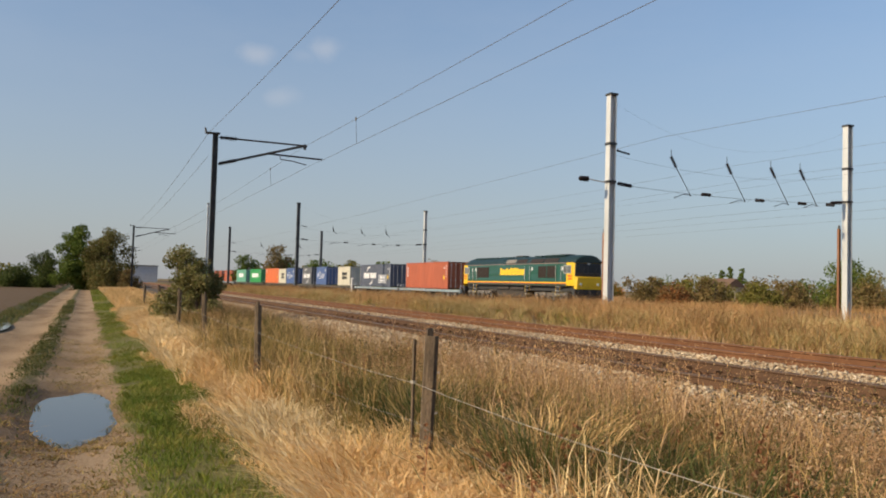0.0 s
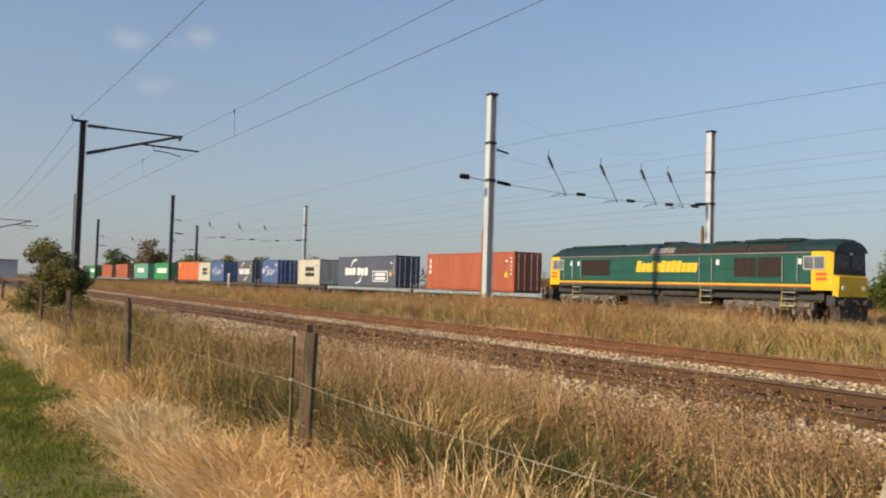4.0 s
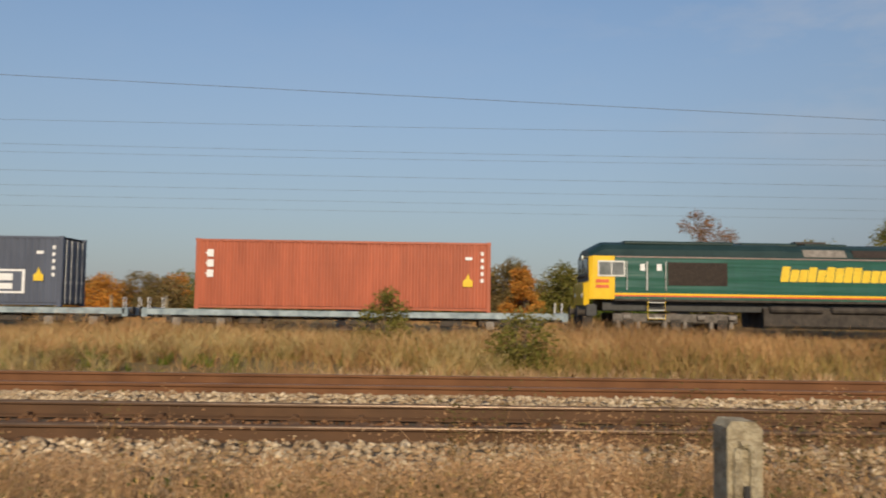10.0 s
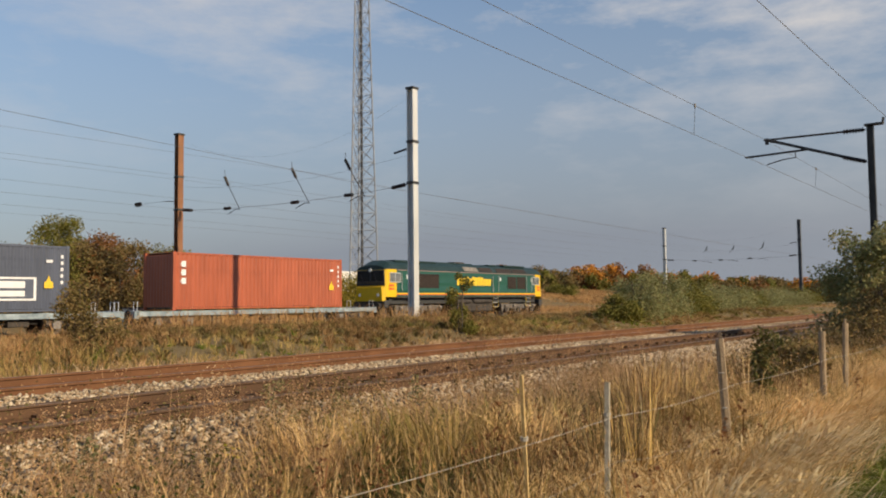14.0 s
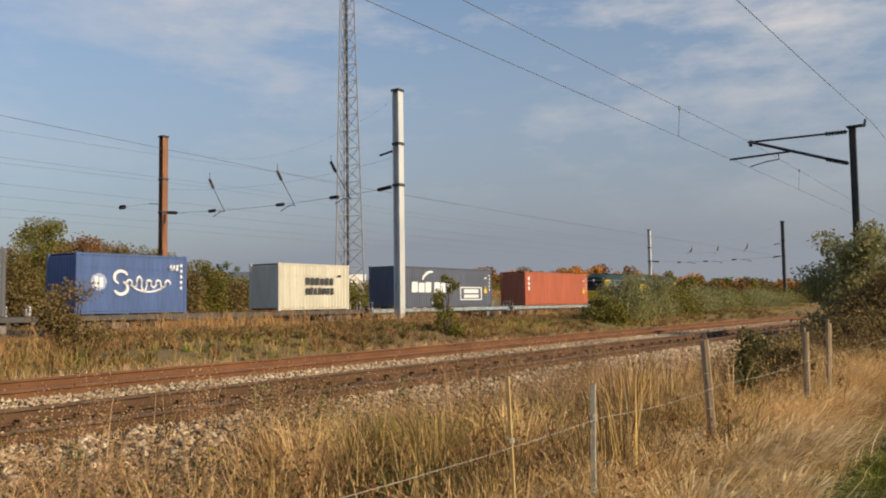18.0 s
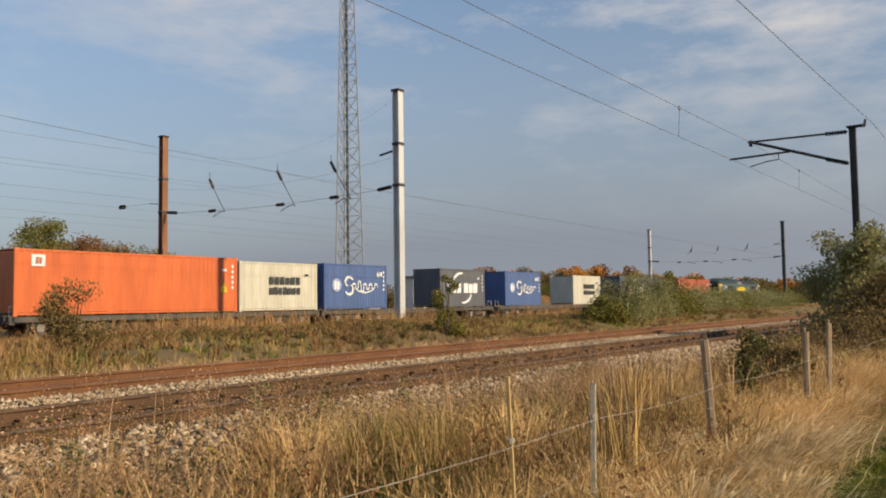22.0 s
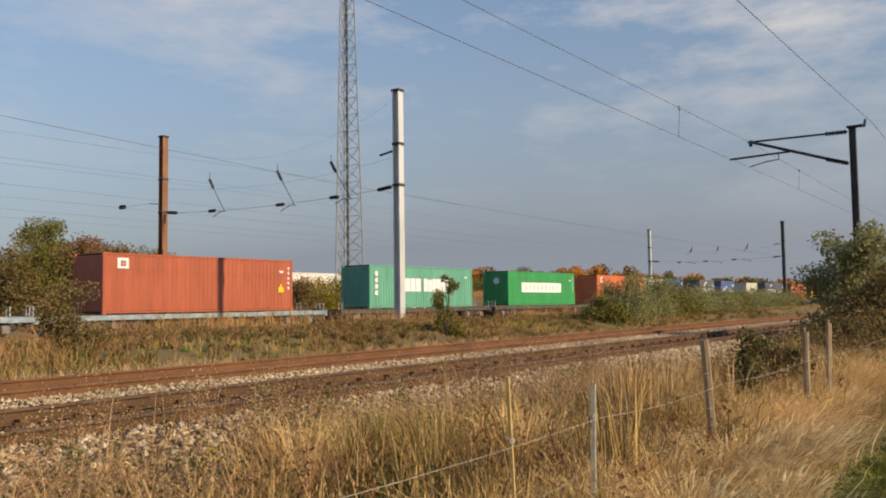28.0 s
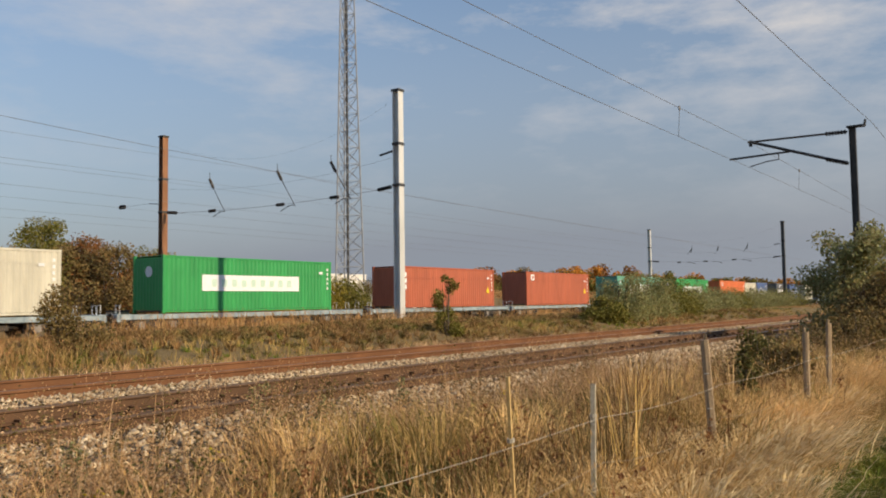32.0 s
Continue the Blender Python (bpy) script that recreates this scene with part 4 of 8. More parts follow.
def container(label, length, height, pm, marks):
    """A shipping box: corrugated walls, rails, corner posts and castings, door leaves with lock bars at its front end."""
    L, H, W2 = length / 2, height, 1.219
    m = thing("shipping_container", label, "container", None, "containers on the train")
    z0, z1 = 0.16, H - 0.12
    side = dressed(sheet(("side", L, H), lambda: corrugated(2 * L - 0.3, z0, z1).data("side_wall_%d" % round(L * 100 + H * 10), None)), pm)
    part("side_wall", side, None, m, at=pose(0, -W2 + 0.02, 0))
    part("side_wall", side, None, m, at=pose(0, W2 - 0.02, 0, 0, 0, 180))
    end = dressed(sheet(("end", H), lambda: corrugated(2 * W2 - 0.26, z0, z1, 0.25, 0.018).data("end_wall_%d" % round(H * 10), None)), pm)
    part("end_wall", end, None, m, at=pose(-L + 0.03, 0, 0, 0, 0, -90))
    roof = dressed(sheet(("roof", L, H), lambda: Mesh().box(-L + 0.1, L - 0.1, -W2 + 0.06, W2 - 0.06, H - 0.05, H - 0.02).data("roof_%d" % round(L * 100 + H * 10), None)), pm)
    part("roof", roof, None, m)
    floor = dressed(sheet(("floor", L), lambda: Mesh().box(-L + 0.1, L - 0.1, -W2 + 0.06, W2 - 0.06, 0.06, 0.15).data("floor_%d" % round(L * 100), None)), STEEL_DARK)
    part("floor", floor, None, m)
    post = dressed(sheet(("post", H), lambda: Mesh().cbox(-0.08, 0.08, -0.07, 0.07, 0.11, H - 0.11, 0.015, "z").data("corner_post_%d" % round(H * 10), None)), pm)
    cast = dressed(sheet("cast", lambda: Mesh().cbox(-0.089, 0.089, -0.081, 0.081, 0, 0.118, 0.012, "z").data("corner_casting", None)), pm)
    for sx in (-1, 1):
        for sy in (-1, 1):
            part("corner_post", post, None, m, at=pose(sx * (L - 0.085), sy * (W2 - 0.075), 0))
            for z in (0, H - 0.118):
                part("corner_casting", cast, None, m, at=pose(sx * (L - 0.089), sy * (W2 - 0.081), z))
    rail = dressed(sheet(("rail", L), lambda: Mesh().cbox(-L + 0.18, L - 0.18, -0.03, 0.03, 0, 0.1, 0.01).data("rail_%d" % round(L * 100), None)), pm)
    for sy in (-1, 1):
        part("bottom_rail", rail, None, m, at=pose(0, sy * (W2 - 0.04), 0.045))
        part("top_rail", rail, None, m, at=pose(0, sy * (W2 - 0.04), H - 0.12))
    door = dressed(sheet(("door", L, H), lambda: Mesh().cbox(-0.03, 0.02, 0.01, W2 - 0.15, 0.14, H - 0.14, 0.01, "z").data("door_leaf_%d_%d" % (round(L * 100), round(H * 10)), None)), pm)
    bar = sheet(("bar", H), lambda: Mesh().tube((0, 0, 0.12), (0, 0, H - 0.12), 0.022, 6).box(-0.02, 0.04, -0.05, 0.05, 0.95, 1.05).box(-0.02, 0.03, -0.06, 0.06, 0.3, 0.38).box(-0.02, 0.03, -0.06, 0.06, H - 0.4, H - 0.32).data("lock_bar", BAR_STEEL))
    for s in (1, -1):
        d = part("door", door, None, m, at=pose(L - 0.06, 0, 0) if s == 1 else pose(L - 0.06, 0, 0) @ Matrix.Diagonal((1, -1, 1, 1)))
        for y in (0.3, 0.82):
            part("lock_bar", bar, None, d, at=pose(0.045, y, 0))
    for nm, bm, mt in marks(L, H, -W2 - 0.012):
        for piece in letters(bm) if nm == "wordmark_blocks" else [bm]:
            part("letter_block" if nm == "wordmark_blocks" else nm, piece, mt, m)
    return m


def small_marks(L, y, H, ink=None):
    """Number bars, a warning label and a size panel near the ends of the near side."""
    out = []
    out.append(("number_bar", blocks(L - 1.1, L - 0.75, H - 0.75, H - 0.62, 1, y, 0, 2), ink or WHITE_INK))
    for i in range(5):
        out.append(("data_bar", Mesh().box(L - 0.42, L - 0.30, y, y + 0.006, H - 0.55 - i * 0.28, H - 0.40 - i * 0.28), ink or WHITE_INK))
    out.append(("hazard_label", Mesh().add([(L - 1.15, y, H - 1.85), (L - 0.75, y, H - 1.85), (L - 0.75, y, H - 1.6), (L - 0.85, y, H - 1.55), (L - 0.95, y, H - 1.3), (L - 1.05, y, H - 1.55), (L - 1.15, y, H - 1.6)], [tuple(range(7))]), YELLOW_INK))
    return out


def column(L, y, H, n=3, ink=None, x=None):
    x = -L + 0.62 if x is None else x
    out = []
    for i in range(n):
        z = H - 0.45 - i * 0.42
        out.append(("letter_block", Mesh().box(x - 0.13, x + 0.13, y, y + 0.006, z - 0.30, z).box(x - 0.2, x + 0.08, y + 0.001, y + 0.007, z - 0.18, z - 0.12), ink or WHITE_INK))
    return out


def marks_red(L, H, y):
    return column(L, y, H) + small_marks(L, y, H)


def marks_swoosh(x0, x1, box):
    def f(L, H, y):
        c, h = (x0 + x1) / 2, H * 0.5
        out = [("wordmark_blocks", blocks(x0, c - 0.14, h - 0.37, h + 0.37, 3, y, 0.06, 9, 0.13), WHITE_INK),
               ("wordmark_blocks", blocks(c + 0.14, x1, h - 0.37, h + 0.37, 3, y, 0.06, 9, 0.13), WHITE_INK),
               ("swoosh", swoosh(c - 0.1, h + 0.25, 1.15, 0.85, 165, 80, 0.20, y), WHITE_INK),
               ("swoosh", swoosh(c + 0.1, h - 0.25, 1.15, 0.85, -15, -100, 0.20, y), WHITE_INK)]
        if box:
            b0, b1 = box
            out.append(("sign_panel", Mesh().box(b0, b1, y, y + 0.006, H * 0.18, H * 0.52), WHITE_INK))
            out.append(("sign_panel_field", Mesh().box(b0 + 0.12, b1 - 0.12, y - 0.004, y + 0.002, H * 0.21, H * 0.49), NAVY))
            out.append(("text_line", blocks(b0 + 0.3, b1 - 0.3, H * 0.36, H * 0.46, 1, y - 0.008, 0, 4), WHITE_INK))
            out.append(("text_line", blocks(b0 + 0.3, b1 - 0.3, H * 0.24, H * 0.33, 1, y - 0.008, 0, 5), WHITE_INK))
        return out + (small_marks(L, y, H) if box else small_marks(L, y, H)[:6])
    return f


def marks_script(L, H, y):
    h = H * 0.53
    out = [("emblem", Mesh().prism([(-1.9 + 0.42 * math.cos(a / 8 * 6.283), h + 0.42 * math.sin(a / 8 * 6.283)) for a in range(8)], y, y + 0.006, "y"), mat("emblem blue", (0.30, 0.36, 0.55), (0.40, 0.45, 0.62), 5, 0.6)),
           ("emblem_bars", blocks(-2.15, -1.65, h - 0.25, h + 0.25, 2, y - 0.006, 0, 3, 0.3), WHITE_INK),
           ("script_wordmark", swoosh(-0.75, h + 0.22, 0.36, 0.30, 20, 250, 0.16, y), WHITE_INK),
           ("script_wordmark", swoosh(-0.75, h - 0.27, 0.36, 0.30, 200, 430, 0.16, y), WHITE_INK),
           ("script_underline", swoosh(0.75, h + 1.55, 1.9, 2.0, 238, 302, 0.09, y), WHITE_INK),
           ("sparkles", blocks(1.9, 2.5, H - 0.75, H - 0.45, 3, y, 0.2, 6, 0.4), WHITE_INK)]
    for i in range(9):
        up = i % 2 == 0
        tall = 0.34 if i in (2, 3) else 0.17
        out.append(("script_stroke", swoosh(-0.3 + i * 0.27, h - 0.06, 0.15, tall, *((200, -20) if up else (160, 380)), 0.10, y), WHITE_INK))
    return out + small_marks(L, y, H)[:6]


def marks_cream(L, H, y):
    h = H * 0.52
    return [("wordmark_blocks", blocks(-0.9, 1.6, h + 0.06, h + 0.5, 6, y, 0, 4, 0.18), DARK_INK),
            ("wordmark_blocks", blocks(-0.9, 1.6, h - 0.5, h - 0.08, 7, y, 0, 5, 0.18), DARK_INK)] + small_marks(L, y, H, DARK_INK)[:1]


def marks_panel(x0, x1):
    def f(L, H, y):
        h = H * 0.53
        out = [("white_panel", Mesh().box(x0, x1, y, y + 0.006, h - 0.42, h + 0.42), WHITE_INK),
               ("wordmark_blocks", blocks(x0 + 0.45, x1 - 0.45, h - 0.2, h + 0.2, 9, y - 0.004, 0, 7, 0.5), mat("pale green ink", (0.46, 0.62, 0.52), (0.55, 0.69, 0.60), 5, 0.6))]
        return out + small_marks(L, y, H)[:6] + [("end_emblem", Mesh().lathe([(-L - 0.01, 0.28), (-L - 0.004, 0.28)], "x", (0, -0.1, H * 0.72), 12), WHITE_INK)]
    return f


def marks_teal(L, H, y):
    h = H * 0.55
    return column(L, y, H, 4, x=-L + 0.7) + [("wordmark_blocks", blocks(-3.0, -0.5, h - 0.46, h + 0.46, 4, y, 0, 8, 0.07), WHITE_INK),
                                 ("wordmark_blocks", blocks(-0.2, 2.9, h - 0.46, h + 0.46, 6, y, 0, 9, 0.07), WHITE_INK)] + small_marks(L, y, H)[:1]


def marks_corner(L, H, y):
    return [("white_square", Mesh().box(-L + 0.75, -L + 1.35, y, y + 0.006, H - 0.75, H - 0.25), WHITE_INK),
            ("square_emblem", blocks(-L + 0.9, -L + 1.2, H - 0.65, H - 0.35, 2, y - 0.004, 0.1, 3), RED)] + small_marks(L, y, H)


def marks_plain(L, H, y):
    return small_marks(L, y, H)[:6]


F40, F20 = 12.19, 6.06
LOADS = [
    (0.0, F40, 2.9, RED, marks_red, "brick-red corrugated container with white letters, forty feet"),
    (17.6, F40, 2.9, NAVY, marks_swoosh(-4.5, 0.6, (1.6, 4.6)), "dark blue-grey container with a white wordmark and panel"),
    (34.6, F20, 2.75, CREAM, marks_cream, "short off-white container with dark lettering"),
    (47.0, F20, 2.85, BLUE, marks_script, "short blue container with white script lettering"),
    (56.2, F20, 2.85, SLATE, marks_swoosh(-2.25, 1.95, None), "short slate-grey container with a white wordmark"),
    (68.4, F20, 2.85, BLUE, marks_script, "short blue container with white script lettering"),
    (75.05, F20, 2.75, CREAM, marks_cream, "short off-white container with dark lettering"),
    (81.25, F40, 2.9, ORANGE, marks_corner, "bright orange corrugated container, forty feet"),
    (98.5, F40, 2.9, GREEN, marks_panel(-3.9, 3.3), "bright green container with a long white panel"),
    (116.1, F40, 2.9, TEAL, marks_teal, "pale sea-green container with a white wordmark"),
    (135.2, F40, 2.9, RED, marks_corner, "brick-red container with a small white square"),
    (152.7, F40, 2.9, RED, marks_red, "brick-red corrugated container with a column of white letters"),
    (171.7, F40, 2.9, GREEN, marks_panel(-3.7, 3.3), "bright green container with a long white panel"),
    (189.2, F40, 2.9, CREAM, marks_plain, "plain off-white container at the end of the train"),
]
DECK_BLUE = mat("faded pale blue wagon paint", (0.15, 0.20, 0.23), (0.40, 0.47, 0.50), 2.6, 0.6, 0, 0.1)
DECK_GREY = mat("grimy wagon steel", (0.05, 0.048, 0.045), (0.12, 0.105, 0.09), 2.0, 0.75, 0.1, 0.2)
GRIME = mat("brake dust", (0.030, 0.025, 0.022), (0.085, 0.07, 0.058), 3.0, 0.85, 0.1, 0.3)
WHEEL_STEEL = mat("wheel steel", (0.10, 0.075, 0.06), (0.20, 0.16, 0.13), 3.0, 0.6, 0.5, 0.1)


def wheel_set(parent, x, z, r, name="wheel_set"):
    w = Mesh()
    w.tube((0, -0.8, 0), (0, 0.8, 0), 0.09, 8)
    for s in (-1, 1):
        w.lathe([(s * 0.70, r + 0.028), (s * 0.73, r + 0.028), (s * 0.735, r), (s * 0.84, r - 0.01), (s * 0.84, r - 0.07), (s * 0.80, r - 0.09), (s * 0.80, 0.16), (s * 0.86, 0.14)], "y", (0, 0, 0), 18)
        for k in range(3):
            a = k * 2.094
            w.lathe([(s * 0.802, 0.05), (s * 0.815, 0.05)], "y", (math.cos(a) * (r * 0.6), 0, math.sin(a) * (r * 0.6)), 6)
    return part(name, sheet(("wheels", r), lambda: w.data("wheel_set", WHEEL_STEEL)), None, parent, at=pose(x, 0, z))


WHEELS = []
WAGONS = [(-3.2, 14.3, 1), (14.9, 32.4, 1), (33.2, 54.2, 0), (54.9, 74.6, 0), (74.9, 93.6, 0), (95.2, 112.8, 0), (113.4, 131.0, 0),
          (132.3, 149.9, 1), (150.4, 168.0, 1), (168.8, 186.4, 1), (187.0, 204.6, 1)]


def wagon(length, blue):
    L = length / 2
    m = thing("container_wagon", ("low container wagon with a pale blue steel deck frame" if blue else "grimy grey container flat wagon on two bogies"), "railway wagon", None, "wagons of the train")
    mt = DECK_BLUE if blue else DECK_GREY
    for s in (-1, 1):
        part("side_sill", Mesh().prism([(s * 1.22, 0.70), (s * 1.22, 0.93), (s * 1.05, 0.93), (s * 1.05, 0.90), (s * 1.17, 0.90), (s * 1.17, 0.74), (s * 1.05, 0.74), (s * 1.05, 0.70)], -L + 0.1, L - 0.1), mt, m, "pale blue side sill" if blue else "")
    part("centre_sill", Mesh().cbox(-L + 0.1, L - 0.1, -0.3, 0.3, 0.55, 0.9, 0.03), DECK_GREY, m)
    for i in range(9):
        x = -L + 0.5 + i * (2 * L - 1.0) / 8
        part("cross_member", Mesh().box(x - 0.08, x + 0.08, -1.05, 1.05, 0.66, 0.88), DECK_GREY, m)
    for x in (-L + 0.1, L - 0.1):
        s = 1 if x > 0 else -1
        part("headstock", Mesh().cbox(x - 0.12, x + 0.12, -1.22, 1.22, 0.6, 0.96, 0.03, "y"), mt, m)
        for y in (-0.87, 0.87):
            part("buffer", Mesh().lathe([(x, 0.10), (x + s * 0.24, 0.10), (x + s * 0.24, 0.2), (x + s * 0.27, 0.2)] if s > 0 else [(x - 0.27, 0.2), (x - 0.24, 0.2), (x - 0.24, 0.10), (x, 0.10)], "x", (0, y, 0.82), 12), GRIME, m)
        for y in (-1.1, 1.1):
            part("handrail", Mesh().path([(x - s * 0.1, y, 0.9), (x - s * 0.1, y, 1.38), (x - s * 0.1, y * 0.72, 1.38), (x - s * 0.1, y * 0.72, 0.9)], 0.02, 6), WHITE_INK, m, "white grab rail at the wagon's end")
        part("coupling_hose", Mesh().path([(x, 0.35, 0.75), (x + s * 0.2, 0.36, 0.5), (x + s * 0.33, 0.3, 0.45)], 0.03, 6), GRIME, m)
    for x in (-L * 0.5, 0, L * 0.45):
        part("brake_gear", Mesh().cbox(x - 0.45, x + 0.45, -1.0, -0.45, 0.35, 0.62, 0.04).tube((x - 0.9, -0.8, 0.5), (x + 0.9, -0.8, 0.5), 0.04, 6), GRIME, m)
    for bx in (-L + 2.3, L - 2.3):
        b = part("bogie", Mesh().cbox(bx - 1.35, bx + 1.35, -1.08, -0.98, 0.36, 0.62, 0.05).cbox(bx - 1.35, bx + 1.35, 0.98, 1.08, 0.36, 0.62, 0.05)
                 .cbox(bx - 0.3, bx + 0.3, -1.1, 1.1, 0.34, 0.58, 0.05, "y"), GRIME, m)
        for x in (-0.9, 0.9):
            for s in (-1, 1):
                part("axle_box", Mesh().cbox(bx + x - 0.17, bx + x + 0.17, *sorted((s * 0.96, s * 1.16)), 0.26, 0.58, 0.04, "y"), DUSTY if s < 0 else GRIME, b)
            WHEELS.append((wheel_set(b, bx + x, 0.42, 0.42), 0.42, bx + x, 0.42))
    return m


LOCO_GREEN = mat("dark green loco paint", (0.012, 0.075, 0.050), (0.020, 0.105, 0.070), 0.8, 0.28, 0.0, 0.03, 30, stretch=(1, 1, 0.4))


def varnish(m, rough, swell):
    """A clear coat over the paint, rippled like slightly buckled sheet panels."""
    n, l = m.node_tree.nodes, m.node_tree.links
    b = [k for k in n if k.type == "BSDF_PRINCIPLED"][0]
    tc, mp, no, bu = n.new("ShaderNodeTexCoord"), n.new("ShaderNodeMapping"), n.new("ShaderNodeTexNoise"), n.new("ShaderNodeBump")
    mp.inputs["Scale"].default_value = (0.16, 0.16, 3.2)
    no.inputs["Scale"].default_value, no.inputs["Detail"].default_value = 1.0, 2.0
    bu.inputs["Strength"].default_value, bu.inputs["Distance"].default_value = 1.0, swell
    b.inputs["Coat Weight"].default_value, b.inputs["Coat Roughness"].default_value = 1.0, rough
    l.new(tc.outputs["Object"], mp.inputs["Vector"])
    l.new(mp.outputs["Vector"], no.inputs["Vector"])
    l.new(no.outputs["Fac"], bu.inputs["Height"])
    l.new(bu.outputs["Normal"], b.inputs["Coat Normal"])


varnish(LOCO_GREEN, 0.19, 0.10)
LOCO_ROOF = mat("sooty green roof paint", (0.008, 0.026, 0.024), (0.018, 0.042, 0.039), 1.6, 0.5, 0.0, 0.1, 30)
LOCO_YELLOW = mat("warning yellow paint", (0.72, 0.43, 0.01), (0.86, 0.55, 0.02), 1.5, 0.35, 0, 0.03)
STRIPE_RED = mat("orange-red stripe paint", (0.62, 0.10, 0.03), (0.72, 0.16, 0.05), 3, 0.4)
DUSTY = mat("pale dusty casting", (0.16, 0.14, 0.12), (0.30, 0.27, 0.24), 5, 0.8, 0.1, 0.2)
BOGIE_DUST = mat("dusty bogie frame", (0.07, 0.06, 0.052), (0.20, 0.175, 0.15), 4, 0.85, 0.1, 0.3)
# the sky's reflection on the side panes is put into this paler base colour
GLARE_GLASS = mat("cab side glass with sky glare in its colour", (0.11, 0.12, 0.12), (0.24, 0.25, 0.25), 1.2, 0.08, 0, 0.0)
GRILLE = mat("brown radiator grille", (0.022, 0.015, 0.012), (0.050, 0.034, 0.026), 6, 0.7, 0.2, 0.3)
GLASS = mat("dark cab glass", (0.02, 0.025, 0.03), (0.03, 0.035, 0.04), 2, 0.08, 0, 0.0)
LAMP_LENS = mat("lamp lens", (0.75, 0.75, 0.70), (0.85, 0.85, 0.80), 4, 0.15)


def hull(sections, close=True):
    """Loft of equal profiles (x, [(y, z)...]) with end caps."""
    n = len(sections[0][1])
    v = [(x, y, z) for x, prof in sections for y, z in prof]
    f = []
    for j in range(len(sections) - 1):
        f += [(j * n + i, j * n + (i + 1) % n, (j + 1) * n + (i + 1) % n, (j + 1) * n + i) for i in range(n)]
    if close:
        f += [tuple(range(n))[::-1], tuple(range((len(sections) - 1) * n, len(sections) * n))]
    return Mesh().add(v, f)


